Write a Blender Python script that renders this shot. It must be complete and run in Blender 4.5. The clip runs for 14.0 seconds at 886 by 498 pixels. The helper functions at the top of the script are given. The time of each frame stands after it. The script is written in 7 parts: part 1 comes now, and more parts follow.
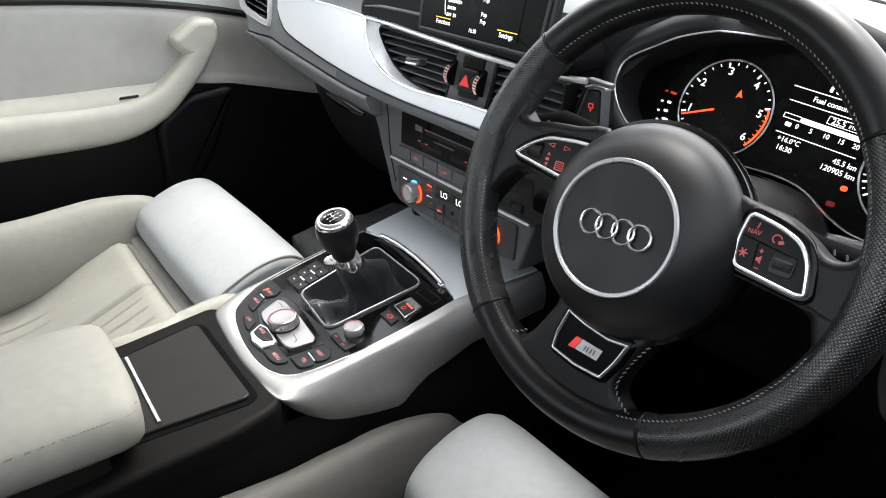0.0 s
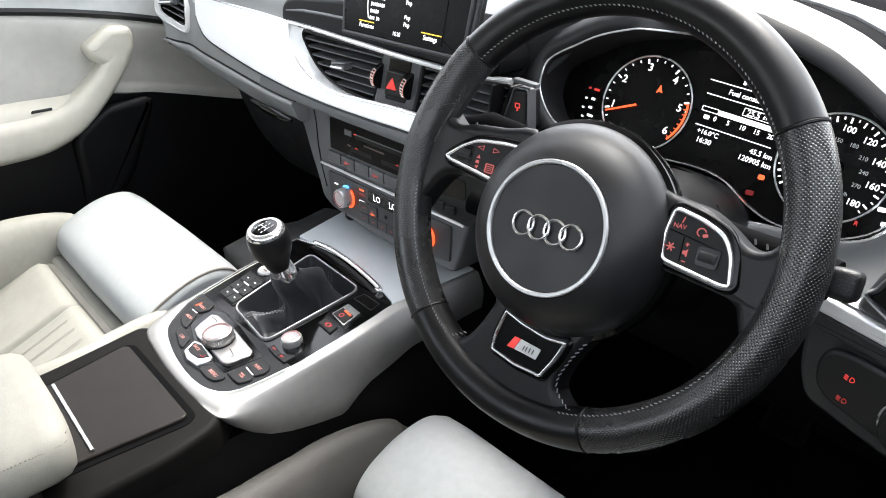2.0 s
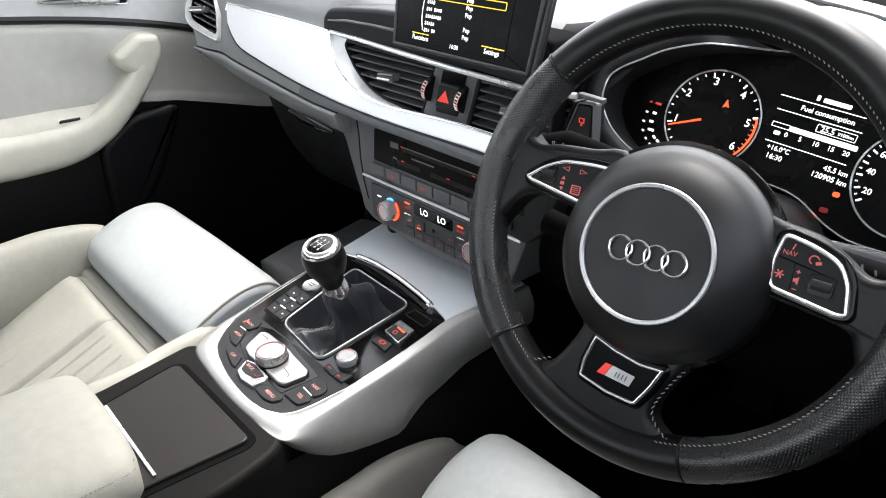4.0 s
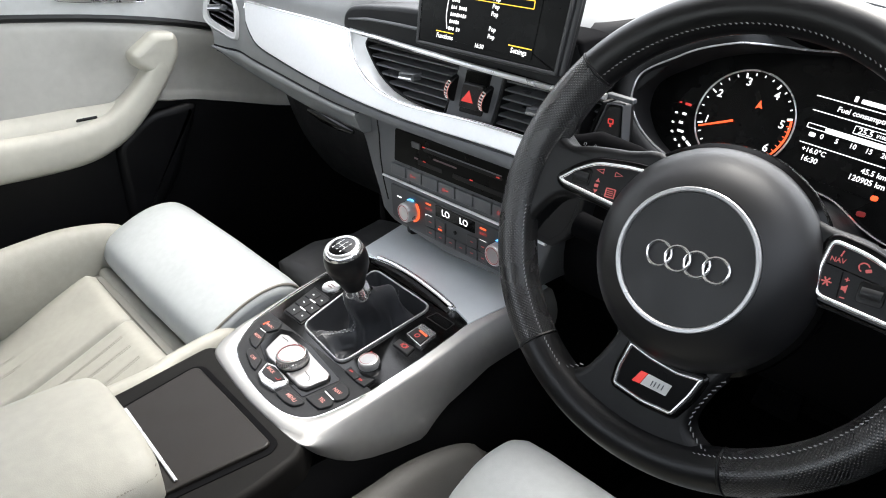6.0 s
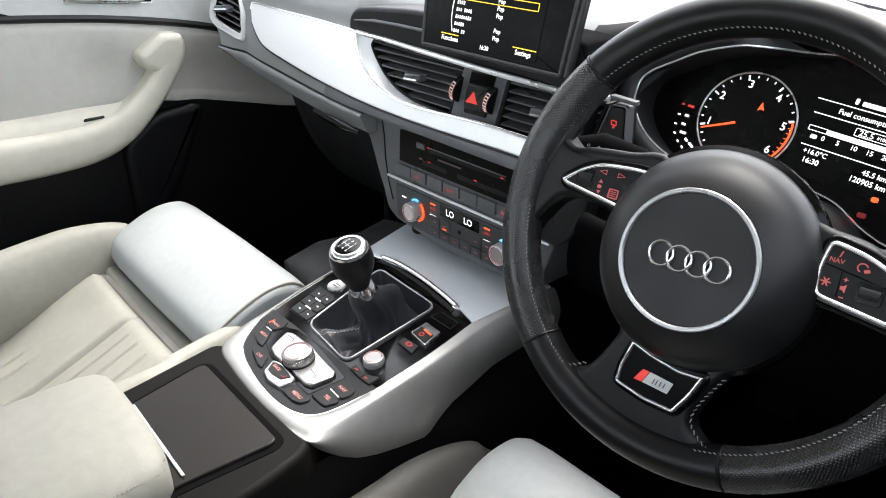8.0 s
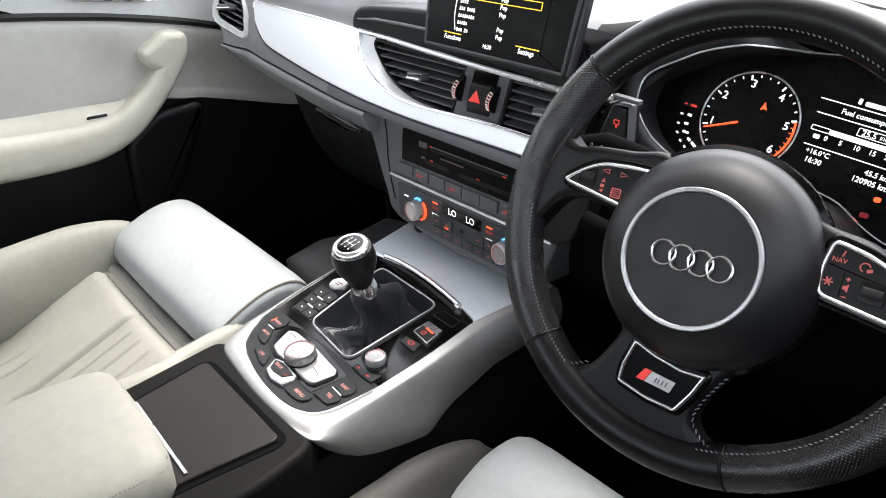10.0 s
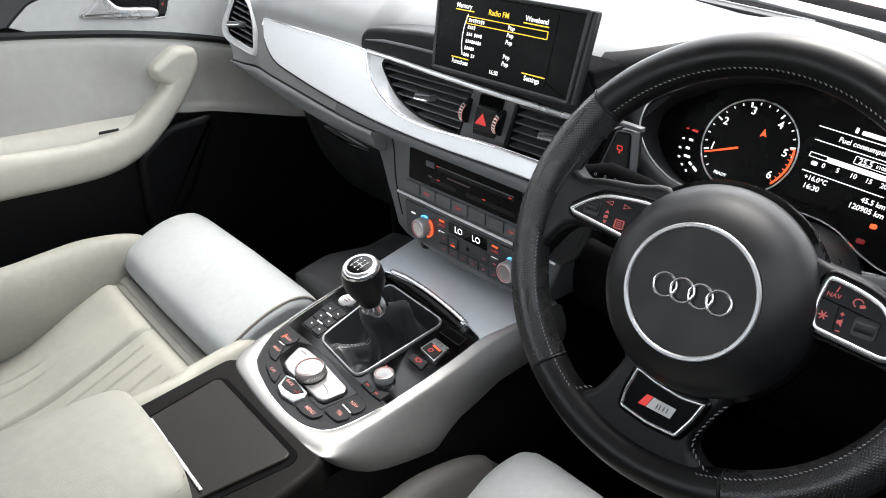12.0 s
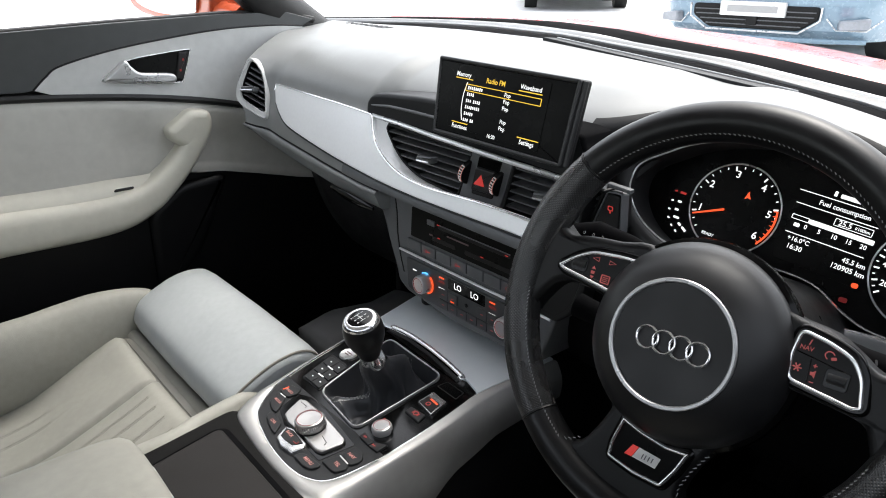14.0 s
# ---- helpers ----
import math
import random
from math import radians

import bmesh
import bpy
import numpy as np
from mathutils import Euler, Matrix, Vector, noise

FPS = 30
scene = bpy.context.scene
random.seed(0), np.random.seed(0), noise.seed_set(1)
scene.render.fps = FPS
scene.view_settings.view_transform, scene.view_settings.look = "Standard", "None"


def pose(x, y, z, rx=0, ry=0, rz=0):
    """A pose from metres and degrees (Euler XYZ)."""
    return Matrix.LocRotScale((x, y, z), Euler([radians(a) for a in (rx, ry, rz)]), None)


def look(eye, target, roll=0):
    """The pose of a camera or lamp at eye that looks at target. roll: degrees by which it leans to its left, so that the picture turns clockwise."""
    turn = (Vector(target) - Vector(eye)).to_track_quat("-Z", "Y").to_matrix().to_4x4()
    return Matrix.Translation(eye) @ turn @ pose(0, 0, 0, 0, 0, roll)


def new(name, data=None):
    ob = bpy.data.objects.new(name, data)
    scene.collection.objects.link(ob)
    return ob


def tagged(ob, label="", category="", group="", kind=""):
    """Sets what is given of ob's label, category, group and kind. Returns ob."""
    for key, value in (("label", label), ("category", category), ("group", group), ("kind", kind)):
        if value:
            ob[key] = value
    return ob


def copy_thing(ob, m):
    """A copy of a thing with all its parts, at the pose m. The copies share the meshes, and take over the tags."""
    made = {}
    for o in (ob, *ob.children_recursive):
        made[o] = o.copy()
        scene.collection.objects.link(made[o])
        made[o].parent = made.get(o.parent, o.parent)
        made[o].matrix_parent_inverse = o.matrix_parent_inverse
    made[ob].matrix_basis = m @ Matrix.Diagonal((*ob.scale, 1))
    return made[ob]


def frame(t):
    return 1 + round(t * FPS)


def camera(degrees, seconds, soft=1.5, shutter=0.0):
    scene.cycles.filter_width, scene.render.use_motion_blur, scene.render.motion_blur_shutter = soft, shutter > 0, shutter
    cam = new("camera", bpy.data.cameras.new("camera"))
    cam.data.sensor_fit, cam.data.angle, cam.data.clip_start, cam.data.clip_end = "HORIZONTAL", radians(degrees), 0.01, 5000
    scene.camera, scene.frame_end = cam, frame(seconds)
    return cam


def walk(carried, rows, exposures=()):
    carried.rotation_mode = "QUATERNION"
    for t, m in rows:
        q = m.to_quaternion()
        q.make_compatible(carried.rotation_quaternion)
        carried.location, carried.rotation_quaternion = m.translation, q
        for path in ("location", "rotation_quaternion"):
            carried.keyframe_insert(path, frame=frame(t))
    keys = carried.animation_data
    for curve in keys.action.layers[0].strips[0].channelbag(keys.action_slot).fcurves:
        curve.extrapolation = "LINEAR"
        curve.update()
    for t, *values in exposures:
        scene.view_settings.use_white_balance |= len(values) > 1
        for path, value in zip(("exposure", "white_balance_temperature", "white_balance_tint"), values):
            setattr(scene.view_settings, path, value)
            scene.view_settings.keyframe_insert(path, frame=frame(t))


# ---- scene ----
cam = camera(62.3, 14.0, soft=1.0)
PATH = [
    (0, (0.7261, -0.4693, 0.8805), (-0.0087, 0.0457, 0.4392), -0.31),
    (0.5, (0.7368, -0.4568, 0.8754), (0.0297, 0.0937, 0.4318), -0.96),
    (1, (0.7364, -0.4592, 0.8796), (0.0429, 0.1075, 0.4348), -0.98),
    (1.5, (0.7356, -0.4604, 0.8838), (0.0494, 0.1157, 0.4396), -0.89),
    (2, (0.7235, -0.4654, 0.8865), (0.0432, 0.1164, 0.4408), -0.86),
    (2.5, (0.7226, -0.4671, 0.8863), (0.0454, 0.1186, 0.4410), -0.90),
    (3, (0.7192, -0.4720, 0.8861), (0.0444, 0.1162, 0.4404), -0.87),
    (3.5, (0.6938, -0.4881, 0.8945), (0.0218, 0.1012, 0.4461), -0.85),
    (4, (0.6594, -0.5067, 0.8984), (-0.0145, 0.0821, 0.4520), -0.79),
    (6.5, (0.6372, -0.5128, 0.8953), (-0.0452, 0.0652, 0.4478), -0.75),
    (7, (0.6386, -0.5172, 0.8973), (-0.0450, 0.0598, 0.4502), -0.68),
    (7.5, (0.6428, -0.5173, 0.9004), (-0.0408, 0.0596, 0.4534), -0.78),
    (8, (0.6424, -0.5169, 0.8991), (-0.0413, 0.0599, 0.4519), -0.73),
    (10.5, (0.6425, -0.5196, 0.8991), (-0.0419, 0.0553, 0.4507), -0.60),
    (11, (0.6399, -0.5248, 0.9004), (-0.0437, 0.0508, 0.4515), -0.56),
    (11.5, (0.6378, -0.5306, 0.9005), (-0.0469, 0.0437, 0.4518), -0.58),
    (12, (0.6453, -0.5274, 0.9298), (-0.0412, 0.0449, 0.4813), -0.60),
    (12.5, (0.6386, -0.5197, 0.9449), (-0.0644, 0.0652, 0.5402), -0.57),
    (13, (0.6465, -0.5273, 0.9432), (-0.0647, 0.0640, 0.5631), -0.41),
    (13.5, (0.6772, -0.5255, 0.9446), (-0.0379, 0.0647, 0.5701), -0.41),
    (14, (0.6767, -0.5382, 0.9360), (-0.0433, 0.0480, 0.5646), -0.24),
]
walk(cam, [(t, look(eye, target, roll)) for t, eye, target, roll in PATH], [(0, 2.58, 6650, 8), (0.6, 2.97, 6650, 8), (3, 2.97, 6650, 8), (4, 2.80, 6650, 8), (6.5, 2.72, 6650, 8), (11.5, 2.72, 6650, 8), (12.5, 2.31, 6650, 8), (14, 1.96, 6650, 8)])

# ---- light ----
world = bpy.data.worlds.new("sky")
scene.world = world
world.use_nodes = True
wn = world.node_tree.nodes
sky = wn.new("ShaderNodeTexSky")
sky.sky_type = "NISHITA"
sky.sun_disc = False
sky.sun_elevation, sky.sun_rotation = radians(62), radians(-15)
sky.air_density, sky.dust_density, sky.ozone_density = 1.0, 3.0, 1.0
haze = wn.new("ShaderNodeHueSaturation")
haze.inputs["Saturation"].default_value = 0.35
wn["Background"].inputs["Strength"].default_value = 0.15
world.node_tree.links.new(sky.outputs["Color"], haze.inputs["Color"])
world.node_tree.links.new(haze.outputs["Color"], wn["Background"].inputs["Color"])
sun = new("sun", bpy.data.lights.new("sun", "SUN"))
sun.data.energy, sun.data.angle, sun.data.color = 0.45, radians(24), (1.0, 0.99, 0.975)
sun.matrix_world = look((-1.1, 3.9, 7.6), (0, 0, 0))

# ---- materials ----
from mathutils.geometry import tessellate_polygon


def material(name, color, rough=0.5, metal=0.0, vary=0.12, scale=60.0, bump=0.0, bump_scale=400.0, coat=0.0, stain=0.08, emit=None, strength=1.0, spec=0.5, pattern="noise"):
    """A procedural surface: base colour with grain and large soft stains, fine relief, and gloss."""
    m = bpy.data.materials.new(name)
    m.use_nodes = True
    nodes, links = m.node_tree.nodes, m.node_tree.links
    b = nodes["Principled BSDF"]
    b.inputs["Roughness"].default_value, b.inputs["Metallic"].default_value = rough, metal
    b.inputs["Coat Weight"].default_value, b.inputs["Coat Roughness"].default_value = coat, 0.05
    b.inputs["Specular IOR Level"].default_value = spec
    coord = nodes.new("ShaderNodeTexCoord")
    def tex(s, detail=4.0):
        t = nodes.new("ShaderNodeTexNoise")
        t.inputs["Scale"].default_value, t.inputs["Detail"].default_value = s, detail
        links.new(coord.outputs["Object"], t.inputs["Vector"])
        return t
    def between(t, lo, hi):
        r = nodes.new("ShaderNodeMapRange")
        r.inputs["From Min"].default_value, r.inputs["From Max"].default_value = 0.3, 0.7
        r.inputs["To Min"].default_value, r.inputs["To Max"].default_value = lo, hi
        links.new(t.outputs["Fac"], r.inputs["Value"])
        return r
    grain, patch = tex(scale), tex(7.0)
    mul = nodes.new("ShaderNodeMath")
    mul.operation = "MULTIPLY"
    links.new(between(grain, 1 - vary, 1 + vary * 0.5).outputs[0], mul.inputs[0])
    links.new(between(patch, 1 - stain, 1 + stain * 0.4).outputs[0], mul.inputs[1])
    mix = nodes.new("ShaderNodeMix")
    mix.data_type, mix.blend_type = "RGBA", "MULTIPLY"
    mix.inputs[0].default_value = 1.0
    mix.inputs[6].default_value = (*color, 1)
    links.new(mul.outputs[0], mix.inputs[7])
    links.new(mix.outputs[2], b.inputs["Base Color"])
    links.new(between(tex(scale * 0.5), max(rough - 0.06, 0.02), min(rough + 0.06, 1)).outputs[0], b.inputs["Roughness"])
    if bump:
        if pattern == "noise":
            t = tex(bump_scale, 2.0)
            out = t.outputs["Fac"]
        else:
            t = nodes.new("ShaderNodeTexVoronoi")
            t.inputs["Scale"].default_value = bump_scale
            links.new(coord.outputs["Object"], t.inputs["Vector"])
            out = t.outputs["Distance"]
            if pattern == "holes":
                t.inputs["Randomness"].default_value = 0.15
                r = nodes.new("ShaderNodeMapRange")
                r.inputs["From Min"].default_value, r.inputs["From Max"].default_value = 0.22, 0.42
                links.new(out, r.inputs["Value"])
                out = r.outputs[0]
        bp = nodes.new("ShaderNodeBump")
        bp.inputs["Strength"].default_value, bp.inputs["Distance"].default_value = bump, 0.0025 if pattern == "holes" else 0.001
        links.new(out, bp.inputs["Height"])
        links.new(bp.outputs[0], b.inputs["Normal"])
    if emit:
        b.inputs["Emission Color"].default_value = (*emit, 1)
        b.inputs["Emission Strength"].default_value = strength
    return m


def brushed(name, color, rough, metal=0.45):
    """Satin aluminium with fine streaks along x."""
    m = material(name, color, rough, metal, 0.02, 200.0, stain=0.03)
    nodes, links = m.node_tree.nodes, m.node_tree.links
    coord, mp, t = nodes.new("ShaderNodeTexCoord"), nodes.new("ShaderNodeMapping"), nodes.new("ShaderNodeTexNoise")
    mp.inputs["Scale"].default_value = (6, 900, 900)
    t.inputs["Scale"].default_value = 1.0
    bp = nodes.new("ShaderNodeBump")
    bp.inputs["Strength"].default_value, bp.inputs["Distance"].default_value = 0.008, 0.0005
    links.new(coord.outputs["Object"], mp.inputs["Vector"])
    links.new(mp.outputs[0], t.inputs["Vector"])
    links.new(t.outputs["Fac"], bp.inputs["Height"])
    links.new(bp.outputs[0], nodes["Principled BSDF"].inputs["Normal"])
    return m


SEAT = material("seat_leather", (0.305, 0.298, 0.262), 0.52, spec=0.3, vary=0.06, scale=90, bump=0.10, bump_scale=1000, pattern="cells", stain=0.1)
# Seat leather again, with cool daylight from the windscreen put into its colour.
SKYLIT_THIGH = material("skylit_seat_leather", (0.392, 0.412, 0.412), 0.45, spec=0.4, vary=0.06, scale=90, bump=0.08, bump_scale=1000, pattern="cells", stain=0.08)
# Darker leather for the gap liner, inner fold and base of the seats.
SEAT_DARK = material("darker_seat_leather", (0.22, 0.212, 0.19), 0.5, vary=0.08, bump=0.1, bump_scale=1000, pattern="cells")
SEAT_THREAD = material("seat_thread", (0.20, 0.185, 0.155), 0.8)
DOOR_PAD = material("door_leather", (0.50, 0.49, 0.45), 0.5, vary=0.05, bump=0.12, bump_scale=1100, pattern="cells")
DOOR_ARM = material("door_armrest_leather", (0.58, 0.56, 0.48), 0.42, vary=0.05, bump=0.08, bump_scale=1100, pattern="cells")
DOOR_TRIM = material("door_trim_plastic", (0.55, 0.555, 0.545), 0.45, vary=0.06, bump=0.10, bump_scale=1300, pattern="cells")
SHADED_BOLSTER = material("shaded_bolster_leather", (0.060, 0.058, 0.054), 0.6, spec=0.3, vary=0.08, bump=0.1, bump_scale=1000, pattern="cells")
DASH = material("dash_soft_plastic", (0.215, 0.219, 0.217), 0.42, vary=0.05, bump=0.08, bump_scale=900, pattern="cells")
DASH_GREY = material("dash_grey_plastic", (0.110, 0.114, 0.119), 0.38, vary=0.08, bump=0.08, bump_scale=1500, pattern="cells")
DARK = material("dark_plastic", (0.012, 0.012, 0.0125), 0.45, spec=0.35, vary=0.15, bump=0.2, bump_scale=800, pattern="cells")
BLACK = material("black_plastic", (0.005, 0.005, 0.0055), 0.42, spec=0.25, vary=0.15, bump=0.1, bump_scale=900, pattern="cells")
DASH_DARK = material("matt_dark_plastic", (0.019, 0.0196, 0.021), 0.48, spec=0.2, vary=0.1, bump=0.1, bump_scale=900, pattern="cells")
LEDGE_SIDE = material("footwell_ledge_plastic", (0.026, 0.026, 0.027), 0.55, spec=0.35, vary=0.1, bump=0.1, bump_scale=900, pattern="cells")
GAITER = material("gaiter_leather", (0.040, 0.042, 0.047), 0.34, vary=0.15, bump=0.15, bump_scale=1200, pattern="cells")
CLOTH = material("black_carpet", (0.014, 0.014, 0.0145), 0.95, spec=0.1, vary=0.4, scale=300, bump=0.6, bump_scale=500)
LID = material("console_lid_plastic", (0.013, 0.0108, 0.0092), 0.46, spec=0.24, vary=0.1, bump=0.10, bump_scale=1600, pattern="cells")
SURROUND = material("console_surround_plastic", (0.006, 0.0055, 0.005), 0.58, spec=0.1, vary=0.1, bump=0.08, bump_scale=1600, pattern="cells")
GLOSS = material("gloss_black", (0.003, 0.003, 0.003), 0.12, vary=0.1, spec=0.22)
GLASS_BLACK = material("display_glass", (0.002, 0.002, 0.002), 0.25, vary=0.1, spec=0.2)
LEATHER = material("black_leather", (0.0055, 0.0055, 0.006), 0.36, spec=0.36, vary=0.15, bump=0.04, bump_scale=2000, pattern="cells")


def perforated(name, color, rough):
    """Grip leather with staggered rows of small holes, laid out along the rim."""
    m = material(name, color, rough, spec=0.65, vary=0.15)
    nodes, links = m.node_tree.nodes, m.node_tree.links
    uv, mp, t, r, bp = (nodes.new("ShaderNode" + k) for k in ("UVMap", "Mapping", "TexVoronoi", "MapRange", "Bump"))
    uv.uv_map = "leather"
    mp.inputs["Rotation"].default_value = (0, 0, radians(45))
    t.voronoi_dimensions = "2D"
    t.inputs["Scale"].default_value, t.inputs["Randomness"].default_value = 1 / 0.0021, 0.05
    r.interpolation_type = "SMOOTHSTEP"
    r.inputs["From Min"].default_value, r.inputs["From Max"].default_value = 0.16, 0.40
    bp.inputs["Strength"].default_value, bp.inputs["Distance"].default_value = 0.8, 0.0007
    links.new(uv.outputs[0], mp.inputs["Vector"])
    links.new(mp.outputs[0], t.inputs["Vector"])
    links.new(t.outputs["Distance"], r.inputs["Value"])
    links.new(r.outputs[0], bp.inputs["Height"])
    links.new(bp.outputs[0], nodes["Principled BSDF"].inputs["Normal"])
    return m


PERF = perforated("perforated_leather", (0.0088, 0.0088, 0.0093), 0.28)
THREAD = material("grey_thread", (0.16, 0.11, 0.11), 0.8)
GAITER_THREAD = material("light_grey_thread", (0.45, 0.45, 0.45), 0.8)
STITCH = material("mid_grey_thread", (0.24, 0.24, 0.24), 0.8)
SEAL = material("weathered_black_seal", (0.005, 0.005, 0.0055), 0.9, spec=0.03)
SPOKE = material("matt_black_leather", (0.0062, 0.0062, 0.0067), 0.40, spec=0.3, vary=0.15, bump=0.10, bump_scale=1400, pattern="cells")
LINER = material("binnacle_plastic", (0.016, 0.016, 0.017), 0.6, spec=0.25, vary=0.1, bump=0.08, bump_scale=1300, pattern="cells")
AIRBAG = material("airbag_soft_plastic", (0.0088, 0.0088, 0.0096), 0.44, spec=0.42, vary=0.1, bump=0.05, bump_scale=1800, pattern="cells")
END_GREY = material("dash_end_plastic", (0.030, 0.0305, 0.032), 0.42, spec=0.4, vary=0.1, bump=0.1, bump_scale=900, pattern="cells")
COWL = material("dark_cowl_plastic", (0.012, 0.0122, 0.013), 0.45, spec=0.35)
LEDGE = material("window_ledge_plastic", (0.060, 0.064, 0.066), 0.34, vary=0.06, bump=0.1, bump_scale=900, pattern="cells")
BEZEL_DARK = material("display_frame_plastic", (0.022, 0.0225, 0.024), 0.36, spec=0.45, vary=0.08)
SCREEN = material("screen_glass", (0.002, 0.002, 0.002), 0.3, spec=0.08)
ALU = brushed("brushed_aluminium", (0.98, 0.98, 0.98), 0.40, 0.36)
SILL = brushed("pale_satin_aluminium", (0.90, 0.90, 0.90), 0.45, 0.15)
SATIN = material("satin_metal", (0.70, 0.70, 0.70), 0.30, 0.7, vary=0.04)
CONTROL = material("warm_brushed_metal", (0.46, 0.445, 0.43), 0.33, 1.0, vary=0.04)
HANDLE = material("satin_chrome_handle", (0.66, 0.66, 0.66), 0.30, 0.85, vary=0.02, stain=0.0)
KEY = material("dark_grey_key", (0.052, 0.054, 0.057), 0.42, vary=0.08)
POLISH = material("polished_silver", (0.88, 0.88, 0.88), 0.28, 0.12, vary=0.03)
CHROME = material("chrome", (0.88, 0.88, 0.88), 0.18, 0.9, vary=0.03)
RING = material("satin_chrome_ring", (0.42, 0.42, 0.42), 0.3, 0.6, vary=0.05)
SLAT = material("grey_vent_slat", (0.085, 0.088, 0.092), 0.32, vary=0.08)
BEZEL = material("silver_paint", (0.38, 0.38, 0.38), 0.38, 0.6, vary=0.05)
DECKMAT = material("console_deck_metal", (0.75, 0.795, 0.82), 0.36, 0.35, vary=0.02, stain=0.0)
RED = material("red_backlight", (0.12, 0.02, 0.02), 0.5, emit=(1.0, 0.07, 0.06), strength=0.11)
PODRED = material("pod_backlit_print", (0.3, 0.05, 0.05), 0.5, emit=(1.0, 0.24, 0.22), strength=0.05)
REDDIM = material("dim_red_backlight", (0.2, 0.02, 0.02), 0.5, emit=(1.0, 0.07, 0.06), strength=0.045)
ORANGE = material("orange_backlight", (0.2, 0.04, 0.01), 0.5, emit=(1.0, 0.10, 0.03), strength=0.30)
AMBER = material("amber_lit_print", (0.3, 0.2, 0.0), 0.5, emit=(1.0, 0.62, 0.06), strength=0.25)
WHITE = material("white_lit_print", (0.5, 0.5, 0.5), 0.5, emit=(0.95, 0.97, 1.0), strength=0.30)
WHITEDIM = material("printed_white", (0.6, 0.6, 0.6), 0.5, emit=(0.9, 0.9, 0.9), strength=0.03)
BLUE = material("blue_backlight", (0.02, 0.1, 0.3), 0.5, emit=(0.1, 0.45, 1.0), strength=0.5)
PAINT_RED = material("red_car_paint", (0.40, 0.045, 0.05), 0.3, 0.1, coat=0.35)
PAINT_ORANGE = material("orange_car_paint", (0.55, 0.10, 0.04), 0.2, coat=1.0)
PAINT_BLUE = material("blue_car_paint", (0.20, 0.30, 0.38), 0.25, 0.1, coat=1.0, vary=0.02, stain=0.02)
PAINT_DARK = material("dark_grey_car_paint", (0.035, 0.038, 0.036), 0.25, 0.2, coat=1.0, vary=0.02, stain=0.02)
RUBBER = material("black_rubber", (0.012, 0.012, 0.012), 0.6)
LINING = material("headlining_fabric", (0.45, 0.44, 0.42), 0.9, bump=0.2)
CONCRETE = material("pale_concrete", (0.66, 0.66, 0.66), 0.8, vary=0.15, scale=8, bump=0.3, bump_scale=60)
LAMP_GLASS = material("lamp_lens", (0.30, 0.32, 0.35), 0.1, 0.2)
PINK = material("pink_backlit_print", (0.3, 0.12, 0.10), 0.5, emit=(1.0, 0.42, 0.38), strength=0.13)
PLATE = material("plate_white", (0.75, 0.75, 0.73), 0.4)


# ---- mesh helpers ----
BASE = {}


def thing(name, loc, label, category, group="", kind=""):
    ob = new(name)
    ob.empty_display_size = 0.05
    ob.location = loc
    BASE[ob] = Vector(loc)
    return tagged(ob, label, category, group, kind)


def mesh_of(bm, name, mat, angle=38):
    bmesh.ops.recalc_face_normals(bm, faces=bm.faces[:])
    me = bpy.data.meshes.new(name)
    bm.to_mesh(me)
    bm.free()
    me.materials.append(mat)
    me.polygons.foreach_set("use_smooth", [True] * len(me.polygons))
    me.set_sharp_from_angle(angle=radians(angle))
    level = me.attributes.get("level")
    flat = [a.value for a in level.data] if level else [0] * len(me.polygons)
    for f in me.polygons:
        if f.loop_total > 8 or flat[f.index]:
            f.use_smooth = False
    return me


def part(name, bm, mat, parent, label="", angle=38):
    """Link a bmesh, given in world places, as one mesh under a thing or a part."""
    off = BASE[parent]
    bm.transform(Matrix.Translation(-off))
    ob = new(name, mesh_of(bm, name, mat, angle))
    ob.parent = parent
    BASE[ob] = off
    return tagged(ob, label)


def solid(name, bm, mat, label, category, kind="", group="", angle=38):
    ob = new(name, mesh_of(bm, name, mat, angle))
    BASE[ob] = Vector((0, 0, 0))
    return tagged(ob, label, category, group, kind)


def axes(o, u, v):
    u = Vector(u).normalized()
    n = u.cross(Vector(v)).normalized()
    v = n.cross(u)
    m = Matrix((u, v, n)).transposed().to_4x4()
    m.translation = o
    return m


def rounded(pts, r, seg=4):
    """A polygon with its corners rounded."""
    out, n = [], len(pts)
    for i in range(n):
        p, a, b = Vector(pts[i]), Vector(pts[i - 1]), Vector(pts[(i + 1) % n])
        da, db = a - p, b - p
        k = min(r, da.length * 0.45, db.length * 0.45)
        s, e = p + da.normalized() * k, p + db.normalized() * k
        for j in range(seg + 1):
            t = j / seg
            out.append(s * (1 - t) ** 2 + p * 2 * t * (1 - t) + e * t * t)
    return out


def spline(pts, n=8, closed=True):
    """A Catmull-Rom curve through points of any dimension."""
    P, out, c = [Vector(p) for p in pts], [], len(pts)
    for i in range(c if closed else c - 1):
        p1, p2 = P[i], P[(i + 1) % c]
        p0 = P[i - 1] if closed or i else p1
        p3 = P[(i + 2) % c] if closed or i + 2 < c else p2
        for j in range(n):
            t = j / n
            out.append(0.5 * (2 * p1 + (p2 - p0) * t + (2 * p0 - 5 * p1 + 4 * p2 - p3) * t * t + (3 * p1 - p0 - 3 * p2 + p3) * t ** 3))
    if not closed:
        out.append(P[-1])
    return out


